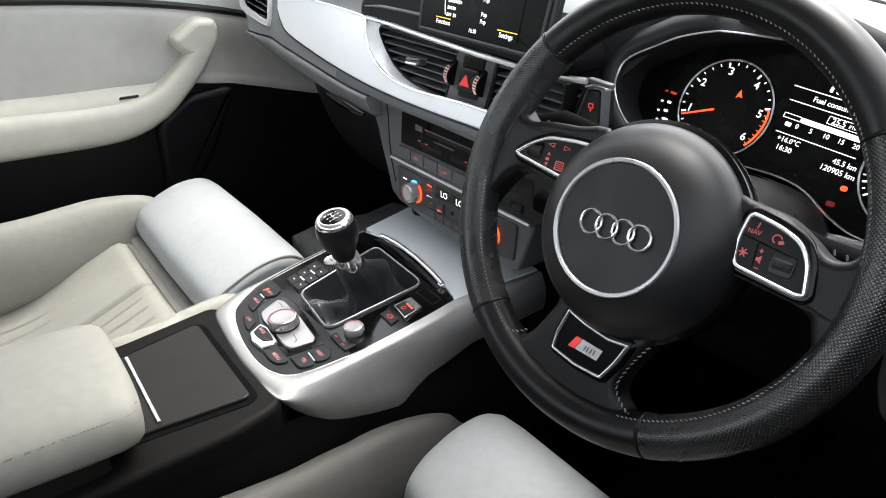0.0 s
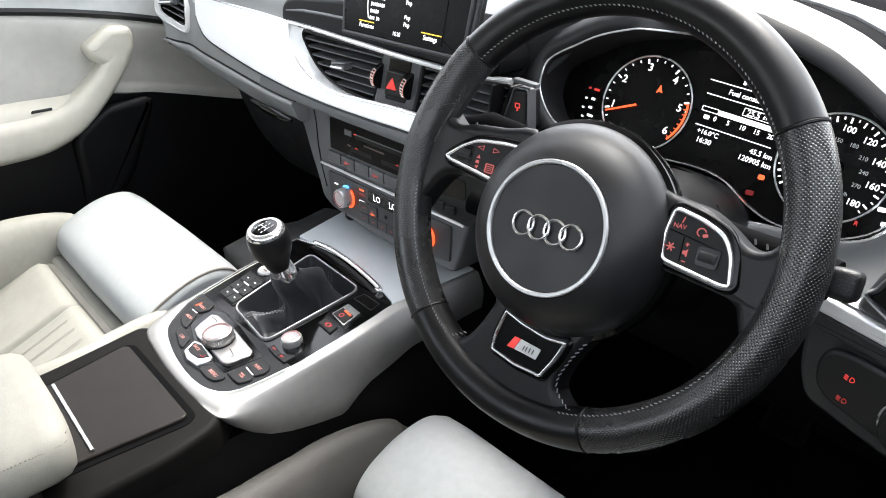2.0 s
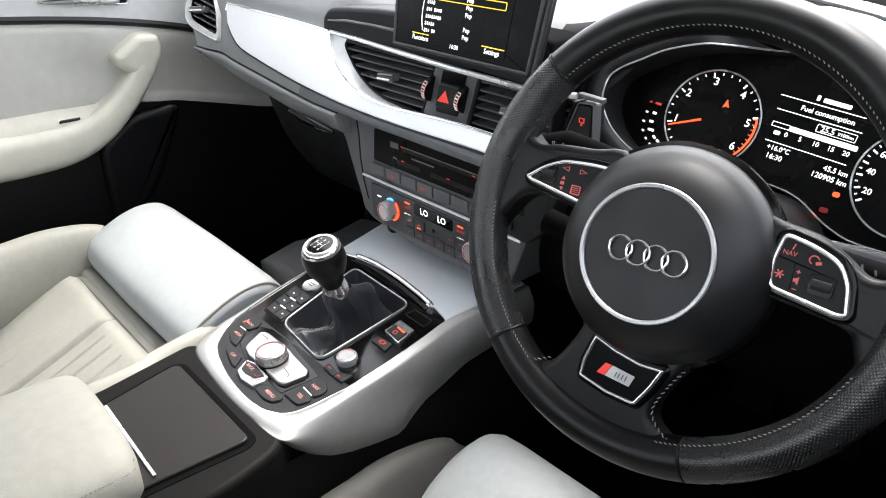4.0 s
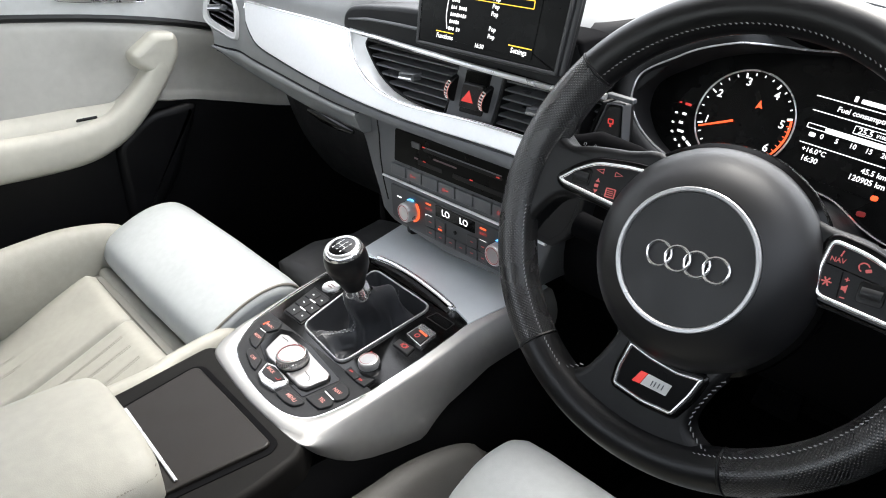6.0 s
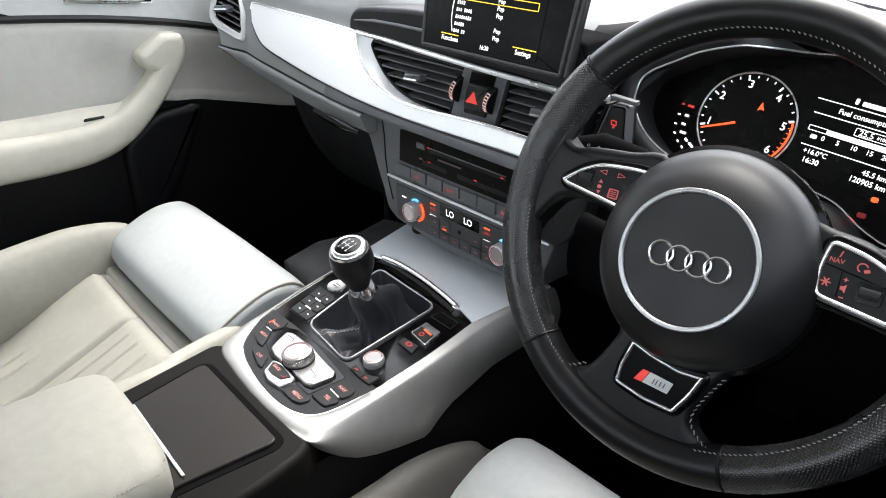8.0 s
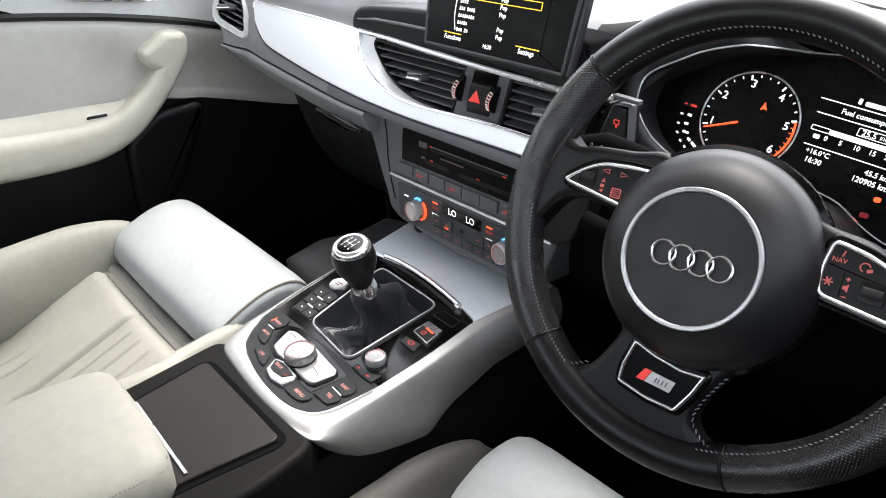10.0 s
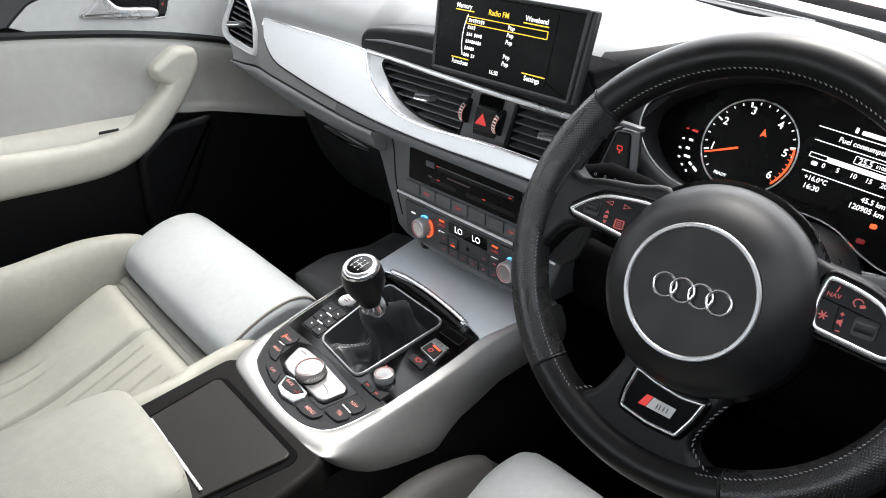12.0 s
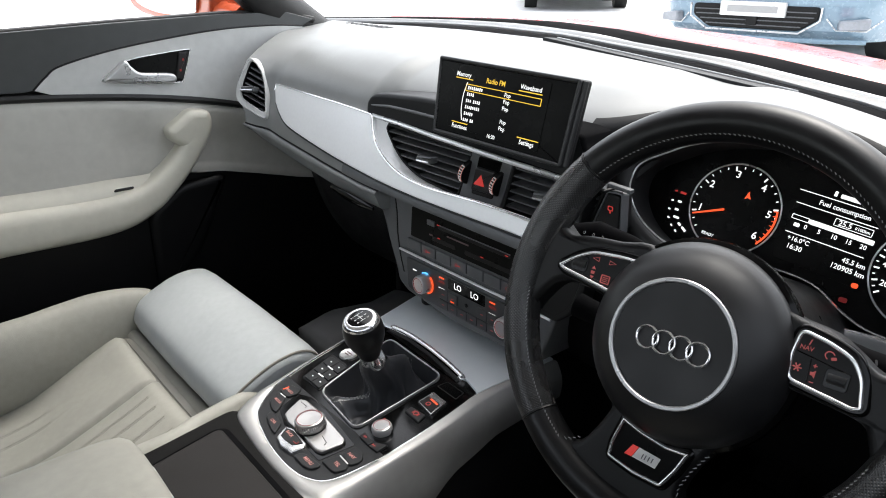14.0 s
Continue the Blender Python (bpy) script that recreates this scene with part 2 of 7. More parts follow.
def loft(rings, closed=True, caps=True, bm=None):
    bm = bm or bmesh.new()
    rows = [[bm.verts.new(p) for p in ring] for ring in rings]
    n = len(rows[0])
    for a, b in zip(rows, rows[1:]):
        for i in range(n if closed else n - 1):
            j = (i + 1) % n
            bm.faces.new((a[i], a[j], b[j], b[i]))
    if caps and closed:
        bm.faces.new(rows[0][::-1])
        bm.faces.new(rows[-1])
    return bm


def inset(pts, d):
    """A closed 2D outline moved inwards by d."""
    n = len(pts)
    area = sum(pts[i][0] * pts[(i + 1) % n][1] - pts[(i + 1) % n][0] * pts[i][1] for i in range(n))
    s, out = (1 if area > 0 else -1), []
    for i in range(n):
        t = (Vector(pts[(i + 1) % n]) - Vector(pts[i - 1]))
        t = t.normalized() if t.length > 1e-9 else Vector((1, 0))
        out.append(Vector((pts[i][0] - t.y * s * d, pts[i][1] + t.x * s * d)))
    return out


def plate(m, pts, z0, z1, edge=0.001, crown=0.0, steps=3):
    """A slab with a rounded upper edge: an outline in the local plane of m, from height z0 to z1."""
    rings = [[(p[0], p[1], z0) for p in pts]]
    for k in range(steps + 1):
        a = k / steps * math.pi / 2
        q = inset(pts, edge * (1 - math.cos(a)))
        rings.append([(p[0], p[1], z1 - edge * (1 - math.sin(a))) for p in q])
    bm = loft(rings)
    if crown:
        c = sum((Vector(p) for p in pts), Vector((0, 0))) / len(pts)
        top = [v for v in bm.verts if v.co.z > z1 - 1e-6]
        f = [f for f in bm.faces if all(v in top for v in f.verts)]
        bmesh.ops.poke(bm, faces=f)
        for v in bm.verts:
            if abs(v.co.x - c.x) < 0.4 * 1e9 and len(v.link_edges) > 8:
                v.co.z = z1 + crown
    bm.transform(m)
    return bm


def slab(m, pts, z0, z1, edge=0.001, steps=3):
    """Like plate(), for hollow outlines: its faces are triangulated."""
    n = len(pts)
    rows = [[(p[0], p[1], z0) for p in pts]]
    for k in range(steps + 1):
        a = k / steps * math.pi / 2
        rows.append([(p[0], p[1], z1 - edge * (1 - math.sin(a))) for p in inset(pts, edge * (1 - math.cos(a)))])
    bm = loft(rows, caps=False)
    bm.verts.ensure_lookup_table()
    top = (steps + 1) * n
    level = bm.faces.layers.int.new("level")
    for a, b, c in tessellate_polygon([[Vector((p[0], p[1], 0)) for p in pts]]):
        bm.faces.new((bm.verts[top + a], bm.verts[top + b], bm.verts[top + c]))[level] = 1
        bm.faces.new((bm.verts[c], bm.verts[b], bm.verts[a]))[level] = 1
    bm.transform(m)
    return bm


def frame_ring(m, pts, width, z0, z1, edge=0.0008):
    """A raised band of that width along a closed outline, inside it."""
    rings = [[(p[0], p[1], z0) for p in pts]]
    for k in range(7):
        a = math.pi * k / 6
        d, h = width / 2 - (width / 2 - edge) * math.cos(a) - edge * math.cos(a), edge * (1 - math.sin(a))
        rings.append([(p[0], p[1], z1 - h) for p in (inset(pts, d) if d > 1e-6 else pts)])
    rings.append([(p[0], p[1], z0) for p in inset(pts, width)])
    bm = loft(rings + [rings[0]], caps=False)
    bmesh.ops.remove_doubles(bm, verts=bm.verts[:], dist=1e-7)
    bm.transform(m)
    return bm


def rect(cx, cy, w, h, r=0.001, seg=3):
    return rounded([(cx - w / 2, cy - h / 2), (cx + w / 2, cy - h / 2), (cx + w / 2, cy + h / 2), (cx - w / 2, cy + h / 2)], r, seg)


def circle(cx, cy, r, n=32):
    return [Vector((cx + r * math.cos(2 * math.pi * i / n), cy + r * math.sin(2 * math.pi * i / n))) for i in range(n)]


def tube(path, r, seg=10, closed=False, flat=1.0, up=(0, 0, 1)):
    """A round bar along a path; r may be one number or one for each point; flat squeezes it along up."""
    P, rings, n = [Vector(p) for p in path], [], len(path)
    for i in range(n):
        t = (P[(i + 1) % n] - P[i - 1]) if closed else (P[min(i + 1, n - 1)] - P[max(i - 1, 0)])
        t.normalize()
        a = t.cross(Vector(up))
        a = a.normalized() if a.length > 1e-4 else Vector((1, 0, 0))
        b = a.cross(t)
        k = r[i] if isinstance(r, (list, tuple)) else r
        rings.append([P[i] + a * k * math.cos(2 * math.pi * j / seg) + b * k * flat * math.sin(2 * math.pi * j / seg) for j in range(seg)])
    if closed:
        bm = loft(rings + [rings[0]], caps=False)
        bmesh.ops.remove_doubles(bm, verts=bm.verts[:], dist=1e-7)
        return bm
    return loft(rings)


def lathe(m, profile, seg=48):
    """A turned body: (radius, height) pairs about the local z of m."""
    rings = [[(r * math.cos(2 * math.pi * i / seg), r * math.sin(2 * math.pi * i / seg), z) for i in range(seg)] for r, z in profile]
    bm = loft(rings)
    bm.transform(m)
    return bm


def box(lo, hi, bevel=0.004, seg=2):
    bm = bmesh.new()
    bmesh.ops.create_cube(bm, size=1)
    for v in bm.verts:
        v.co = [lo[k] if v.co[k] < 0 else hi[k] for k in range(3)]
    if bevel:
        bmesh.ops.bevel(bm, geom=bm.edges[:], offset=bevel, segments=seg, affect="EDGES", profile=0.6)
    return bm


def sheet(f, nu, nv, thick=0.0):
    """A surface f(u, v), u and v from 0 to 1, with thickness along its normals."""
    g = [[Vector(f(i / nu, j / nv)) for j in range(nv + 1)] for i in range(nu + 1)]
    bm = bmesh.new()
    V = [[bm.verts.new(p) for p in row] for row in g]
    for i in range(nu):
        for j in range(nv):
            bm.faces.new((V[i][j], V[i + 1][j], V[i + 1][j + 1], V[i][j + 1]))
    if thick:
        bmesh.ops.recalc_face_normals(bm, faces=bm.faces[:])
        bmesh.ops.solidify(bm, geom=bm.faces[:], thickness=thick)
    return bm


def join(*bms):
    """Several bmeshes in one."""
    out = bms[0]
    for b in bms[1:]:
        me = bpy.data.meshes.new("tmp")
        b.to_mesh(me)
        b.free()
        out.from_mesh(me)
        bpy.data.meshes.remove(me)
    return out


def interp(x, xs, ys):
    return float(np.interp(x, xs, ys))


def smooth(a, b, x):
    t = min(max((x - a) / (b - a), 0), 1)
    return t * t * (3 - 2 * t)


WORDS = "1 2 3 4 5 6|20|40|60|80|100|120|140|160|180|Fuel consumption|25.5|l/100km|0 5 10 15 20|+16.0°C|16:30|45.5 km|120905 km|Memory|Radio FM|Waveband|Pop|Functions|Settings|LO|AUTO|OFF|MENU|TEL|NAV|CAR|BACK|MEDIA|RADIO|READY|Vmin x 1000|1|2|3|4|5|6|130|90|50|MPH|km/h|150|180|210|240|270|R|0|10|15|SET|A/C|5 6"
TEXT = {}
for w in sorted(set(WORDS.split("|"))):
    cu = bpy.data.curves.new("word", "FONT")
    cu.body, cu.size, cu.align_x, cu.align_y, cu.resolution_u, cu.offset = w, 1.0, "CENTER", "CENTER", 3, 0.012
    TEXT[w] = new("word", cu)
bpy.context.view_layer.update()
dg = bpy.context.evaluated_depsgraph_get()
for w, ob in list(TEXT.items()):
    TEXT[w] = bpy.data.meshes.new_from_object(ob.evaluated_get(dg))
    bpy.data.objects.remove(ob)


def text(word, size, m, mat, parent, name="lettering", bold=0.0):
    """A word lying in the local xy plane of m."""
    bm = bmesh.new()
    bm.from_mesh(TEXT[word])
    bm.transform(m @ Matrix.Diagonal((size, size, size, 1)))
    return part(name, bm, mat, parent)


def flat_bar(m, cx, cy, w, h, z, mat, parent, name, turn=0.0):
    return part(name, plate(m @ Matrix.Translation((cx, cy, 0)) @ Matrix.Rotation(radians(turn), 4, "Z"), rect(0, 0, w, h, min(w, h) * 0.25, 2), z - 0.0002, z + 0.0003, 0.0001, steps=1), mat, parent)

# ---- outside and body shell ----
solid("ground", sheet(lambda u, v: (-60 + 120 * u, -60 + 120 * v, -0.28 + 0.40 * smooth(2.0, 4.0, -60 + 120 * v)), 12, 60), CONCRETE, "pale concrete ground in daylight", "ground", "structure")
solid("floor", box((-0.74, -1.5, -0.06), (0.74, 0.75, 0.0), 0.01), CLOTH, "black carpeted car floor", "floor", "structure")
solid("wall_front", box((-0.74, 0.70, -0.05), (0.74, 0.74, 0.74), 0.01), CLOTH, "black bulkhead behind the footwells", "bulkhead", "structure")
# Unseen plain walls, added to keep outside light off the lower cabin.
solid("wall_rear", box((-0.80, -1.52, 0.0), (0.82, -1.48, 0.82), 0.01), BLACK, "unseen dark wall added to close the cabin's rear", "wall", "structure")
solid("wall_side", box((-0.80, -1.5, 0.0), (-0.77, -0.66, 0.82), 0.008), BLACK, "unseen dark wall added behind the passenger door", "wall", "structure")
solid("light_block_driver", box((0.79, -1.5, 0.0), (0.82, 0.70, 0.80), 0.008), BLACK, "unseen black wall added to block light on the driver's side", "wall", "structure")
solid("kick_panel", box((-0.76, 0.47, -0.04), (-0.735, 0.74, 0.76), 0.004), CLOTH, "black kick panel beside the passenger footwell", "panel", "structure")
solid("kick_panel_driver", box((0.735, 0.10, -0.04), (0.77, 0.74, 0.70), 0.004), CLOTH, "black kick panel beside the driver's footwell", "panel", "structure")
solid("sill_passenger", box((-0.79, -1.5, -0.06), (-0.70, 0.72, 0.10), 0.02), CLOTH, "black carpeted sill below the passenger door", "sill", "structure")
solid("sill", box((0.66, -1.5, 0.0), (0.76, 0.68, 0.14), 0.02), BLACK, "black door sill of the open side", "sill", "structure")


def roof(u, v):
    x, y = -0.68 + 1.36 * u, -1.5 + 1.42 * v
    return (x, y, 1.19 - 0.10 * (2 * u - 1) ** 2 - 0.06 * v ** 3)


solid("ceiling", sheet(roof, 14, 14, 0.02), LINING, "grey fabric headlining", "ceiling", "structure")

pillar = spline([(-0.62, -0.16, 1.11), (-0.70, 0.02, 0.975), (-0.755, 0.165, 0.862), (-0.775, 0.235, 0.815), (-0.80, 0.36, 0.73)], 8, False)
solid("pillar_passenger", tube(pillar, [0.03, 0.032] * 2 + [0.036] * (len(pillar) - 4), 10, flat=1.3), DARK, "dark windscreen pillar above the passenger door", "pillar", "structure")
pillar = [Vector((-p.x + 0.04, p.y - 0.02, p.z)) for p in pillar]
solid("pillar_driver", tube(pillar, 0.034, 10, flat=1.3), DARK, "dark windscreen pillar on the driver's side", "pillar", "structure")
solid("pillar_rear", tube([(-0.60, -0.66, 1.10), (-0.74, -0.66, 0.80)], 0.04, 10), DARK, "dark door pillar", "pillar", "structure")
solid("pillar_back", tube([(0.60, -0.95, 1.10), (0.72, -0.90, 0.75), (0.74, -0.88, 0.1)], 0.04, 10), DARK, "dark rear door pillar", "pillar", "structure")


def base_z(x):
    return interp(x, (-0.9, -0.25, 0.05, 0.35, 0.7), (0.800, 0.798, 0.779, 0.742, 0.69))


# rubber bands and scuttle at the foot of the windscreen
scuttle = thing("windscreen_base", (0, 0.5, 0.78), "dark scuttle with black rubber seals below the windscreen", "scuttle", kind="structure")


def bend(x):
    """How far the foot of the windscreen curves back towards the driver's side."""
    return interp(x, (-0.95, -0.75, -0.60, -0.46, 0.28, 0.36, 0.434, 0.55, 0.76), (0.36, 0.14, 0.035, 0, 0, 0.02, 0.08, 0.19, 0.34))


def flare(x):
    """How far the outer strips spread towards the passenger's side."""
    return interp(x, (-0.95, -0.45, -0.17, 0.76), (0.070, 0.058, 0, 0))


def band(name, y0, y1, dz, mat, rise=0.004, label="", k0=0.0, k1=0.0):
    """A strip along the foot of the windscreen, slightly arched."""
    rows = []
    for x in np.linspace(-0.95, 0.76, 36):
        z, b = base_z(x) + dz, bend(x)
        a, c = y0 + k0 * flare(x) - b, y1 + k1 * flare(x) - b
        rows.append([(x, a, z - 0.02), (x, a, z), (x, a * 0.7 + c * 0.3, z + rise), (x, a * 0.3 + c * 0.7, z + rise), (x, c, z), (x, c, z - 0.02)])
    part(name, loft(rows), mat, scuttle, label)


band("glass_channel", 0.449, 0.502, 0.001, SEAL, 0.002, "dark channel at the foot of the glass", 0.0, 0.25)
band("channel_line", 0.5035, 0.511, 0.004, BEZEL, 0.002, "", 0.25, 0.25)
band("seal", 0.513, 0.553, 0.001, LEDGE, 0.006, "grey rubber seal", 0.25, 0.9)
band("scuttle_panel", 0.555, 0.592, -0.002, DOOR_TRIM, 0.001, "pale scuttle panel in full daylight", 0.9, 1.0)
# Seal drawn wider to stand in for the bonnet lip's dark reflection.
band("bonnet_seal", 0.594, 0.690, -0.006, SEAL, 0.008, "black seal at the bonnet's edge, widened as the lip's dark reflection", 1.0, 1.1)


def bonnet(u, v):
    x = -0.86 + 1.72 * u
    y0 = 0.692 + 1.1 * flare(x) - bend(x)
    y = y0 + (1.715 - y0) * v ** 1.6
    lip = 0.030 * math.exp(-(y - y0) / 0.03)
    return (x, y, base_z(x) + 0.010 - lip - (0.110 + 0.030 * x) * (y - y0) - 0.03 * v ** 3 - 0.008 * math.exp(-((abs(x) - 0.5) / 0.05) ** 2))


hood = thing("bonnet", (0, 1.0, 0.78), "glossy dark red car bonnet beyond the windscreen", "bonnet")
part("bonnet_skin", sheet(bonnet, 34, 26, 0.01), PAINT_RED, hood)
for s in (-1, 1):
    part("wing", sheet(lambda u, v: (s * (0.86 + 0.07 * u), 0.55 + 1.1 * v, 0.68 - 0.80 * u ** 0.7 - 0.14 * v), 6, 10, 0.01), PAINT_RED, hood)
part("front_bumper", box((-0.9, 1.70, -0.1), (0.9, 1.80, 0.50), 0.05, 4), PAINT_RED, hood)

mirror = thing("wing_mirror", (-0.98, 0.20, 0.80), "orange-red door mirror outside the passenger window", "mirror")
part("mirror_shell", plate(axes((-1.00, 0.11, 0.885), (1, 0.1, 0), (0, 0, 1)), spline([(-0.270, 0.03), (-0.262, -0.03), (-0.225, -0.066), (-0.12, -0.080), (0.0, -0.079), (0.08, -0.074), (0.135, -0.055), (0.140, 0.03), (0.08, 0.095), (-0.14, 0.105), (-0.23, 0.085)], 6), -0.06, 0.03, 0.008, steps=4), PAINT_ORANGE, mirror)
part("mirror_glass", plate(axes((-1.00, 0.077, 0.885), (1, 0.1, 0), (0, 0, 1)), spline([(-0.222, 0.03), (-0.214, -0.025), (-0.178, -0.052), (-0.09, -0.0655), (0.02, -0.067), (0.068, -0.063), (0.096, -0.045), (0.100, 0.03), (0.06, 0.075), (-0.12, 0.085), (-0.19, 0.07)], 6), 0.0, 0.004, 0.001), CHROME, mirror)
part("mirror_foot", tube([(-0.80, 0.14, 0.805), (-0.86, 0.13, 0.82), (-0.93, 0.12, 0.85)], [0.04, 0.03, 0.035], 10), PAINT_ORANGE, mirror)


def parked_car(g, paint, label):
    """The front of a small hatchback, parked nose towards the showroom car."""
    car = thing("parked_car", g.translation, label, "car", "parked cars")
    half = [(0.0, 0.02), (0.5, 0.03), (0.78, 0.12), (0.89, 0.40)]
    plan = [(-a, -b) for a, b in half[::-1]] + [(a, -b) for a, b in half[1:]]
    plan = spline(plan, 6, False)
    rings = []
    for z, off in ((0.20, 0.10), (0.28, 0.0), (0.45, -0.03), (0.58, 0.0), (0.70, 0.05), (0.80, 0.12), (0.92, 0.55), (0.98, 1.0)):
        rings.append([g @ Vector((p.x * (1 - off * 0.08), z, p.y - off)) for p in plan])
    part("body", loft(rings, closed=False, caps=False), paint, car)
    part("rear_body", loft([[g @ Vector((x, z, -y)) for x, z in ((-0.89, 0.2), (-0.9, 0.9), (-0.6, 1.42), (0.6, 1.42), (0.9, 0.9), (0.89, 0.2))] for y in (1.45, 3.6)]), paint, car)
    part("bonnet_panel", loft([[g @ Vector((x, z, y)) for x in (-0.82, -0.4, 0.4, 0.82)] for z, y in ((0.93, -0.5), (1.0, -1.45))], closed=False, caps=False), paint, car)
    part("lower_grille", plate(g @ Matrix.Translation((0, 0, 0.0)), rounded([(-0.36, 0.27), (0.36, 0.27), (0.50, 0.36), (0.50, 0.45), (-0.50, 0.45), (-0.50, 0.36)], 0.03), -0.05, 0.022, 0.01), BLACK, car)
    part("grille_trim", tube([g @ Vector((x, y, 0.03)) for x, y in ((-0.52, 0.45), (-0.515, 0.35), (-0.37, 0.255), (0.37, 0.255), (0.515, 0.35), (0.52, 0.45))], 0.008, 6), SATIN, car)
    part("bumper_lip", tube([g @ Vector((x, 0.205, z)) for x, z in ((-0.8, -0.16), (-0.5, -0.01), (0, 0.02), (0.5, -0.01), (0.8, -0.16))], 0.02, 8), paint, car)
    for k in range(4):
        part("grille_bar", plate(g, rect(0, 0.30 + 0.036 * k, (0.76, 0.86, 0.94, 0.96)[k], 0.009, 0.003), 0.02, 0.034, 0.003), DASH_GREY, car)
    part("radar_cover", plate(g, rect(0.0, 0.335, 0.09, 0.075, 0.01), 0.02, 0.040, 0.006), BLACK, car)
    part("number_plate", plate(g, rect(0, 0.42, 0.52, 0.11, 0.01), 0.02, 0.05, 0.004), PLATE, car)
    part("plate_bar", plate(g, rect(0, 0.42, 0.40, 0.05, 0.01), 0.05, 0.052, 0.001), BEZEL, car)
    part("upper_grille", plate(g, rect(0, 0.64, 1.0, 0.07, 0.02), -0.08, 0.01, 0.01), BLACK, car)
    for s in (-1, 1):
        part("headlight", plate(g @ Matrix.Translation((s * 0.66, 0.66, -0.10)) @ Matrix.Rotation(s * 0.5, 4, "Y"), rounded([(-0.17, -0.06), (0.17, -0.05), (0.17, 0.08), (-0.17, 0.05)], 0.03), -0.02, 0.05, 0.02), LAMP_GLASS, car)
        part("fog_trim", tube([g @ Vector((s * x, y, z)) for x, y, z in ((0.55, 0.37, 0.0), (0.62, 0.29, -0.02), (0.80, 0.285, -0.12), (0.86, 0.36, -0.26))], 0.006, 6), SATIN, car)
        part("fog_light", plate(g @ Matrix.Translation((s * 0.72, 0.33, -0.06)) @ Matrix.Rotation(s * 0.5, 4, "Y"), rounded([(-0.10, -0.04), (0.11, -0.03), (0.11, 0.05), (-0.10, 0.03)], 0.02), -0.02, 0.045, 0.01), LAMP_GLASS, car)
        for y in (-0.95, -3.0):
            part("wheel", lathe(g @ Matrix.Translation((s * 0.74, 0.31, y)) @ Matrix.Rotation(math.pi / 2, 4, "Y"), [(0.02, -0.1), (0.31, -0.1), (0.31, 0.1), (0.22, 0.11), (0.02, 0.09)], 28), RUBBER, car)


parked_car(axes((-2.47, 5.2, 0.12), (0.995, 0.10, 0), (0, 0, 1)), PAINT_BLUE, "pale blue hatchback parked facing the camera")
parked_car(axes((-7.35, 8.75, 0.12), (0.714, 0.70, 0), (0, 0, 1)), PAINT_DARK, "dark grey hatchback parked across the forecourt")


# ---- dashboard ----
dash = thing("dashboard", (0, 0.3, 0.5), "two-tone grey dashboard with a brushed aluminium inlay", "dashboard")


def lip_z(x):
    """Height of the inlay's lower edge."""
    return interp(x, (-0.5400, -0.5206, -0.4859, -0.4163, -0.3271, -0.2474, -0.1761, -0.1119, 0.17), (0.689, 0.6742, 0.6605, 0.650, 0.6396, 0.6327, 0.6283, 0.6266, 0.6266))


def crease_z(x):
    """Height of the crease between the dashboard's face and the rolled lip below it."""
    return interp(x, (-0.62, -0.60, -0.55, -0.504, -0.4068, -0.3188, -0.2402, -0.106, 0.17), (0.656, 0.6515, 0.6435, 0.6376, 0.6293, 0.6215, 0.6165, 0.6129, 0.611))


def face_y(z):
    """The sloping plane in which the inlay lies."""
    return 0.053 + 0.38 * (z - 0.65)


def wrap(x):
    """How far the dashboard's end sweeps back towards the door."""
    t = max(0.0, -0.545 - x)
    return -0.477 * t * min(1.0, t / 0.03)


def face_profile(x):
    """The dashboard's section from the windscreen to the crease, at x."""
    centre = smooth(-0.264, -0.222, x)
    hoodx = smooth(0.12, 0.26, x)
    zl, zc = lip_z(x), crease_z(x)
    back_y = 0.47 - bend(x)
    pts = [(back_y, base_z(x)), (0.34, base_z(x) + 0.006), (0.22, 0.797), (0.15, 0.785), (0.112, 0.765), (0.090, 0.742), (0.0815, 0.72), (0.0745, 0.70), (face_y((0.716 + zc) / 2) + 0.0015, (0.716 + zc) / 2), (face_y(zc + 0.016) + 0.001, zc + 0.016), (face_y(zc) + 0.004, zc)]
    back = [(0.46, base_z(x)), (0.34, base_z(x) + 0.006), (0.22, 0.790), (0.16, 0.775), (0.125, 0.755), (0.112, 0.735), (0.11, 0.715), (0.11, 0.69), (0.11, 0.66), (0.10, zl + 0.012), (0.10, zl + 0.010)]
    zh = interp(x, (0.10, 0.30, 0.36, 0.395, 0.435, 0.462, 0.488, 0.524, 0.56, 0.66), (0.774, 0.776, 0.777, 0.772, 0.760, 0.7495, 0.735, 0.711, 0.685, 0.64))
    back_z = base_z(x) + 0.012 + 0.02 * (1 - smooth(0.22, 0.52, x))
    hoodp = [(back_y, base_z(x)), (max(0.34 - 0.5 * bend(x), 0.275), back_z), (0.262, max(zh + 0.010, 0.6 * back_z + 0.4 * zh)), (0.230, zh + 0.011), (0.208, zh + 0.008), (0.197, zh + 0.002), (0.191, zh - 0.005), (0.190, zh - 0.010), (0.195, zh - 0.012), (0.20, zh - 0.013), (0.205, zh - 0.014)]
    out = []
    for p, b, h, f in zip(pts, back, hoodp, (0, 0, 0.15, 0.45, 0.8, 1, 1, 1, 1, 1, 1)):
        y = p[0] * (1 - centre) + b[0] * centre
        z = p[1] * (1 - centre) + b[1] * centre
        y, z = y * (1 - hoodx) + h[0] * hoodx, z * (1 - hoodx) + h[1] * hoodx
        out.append((y + f * wrap(x), z))
    return out


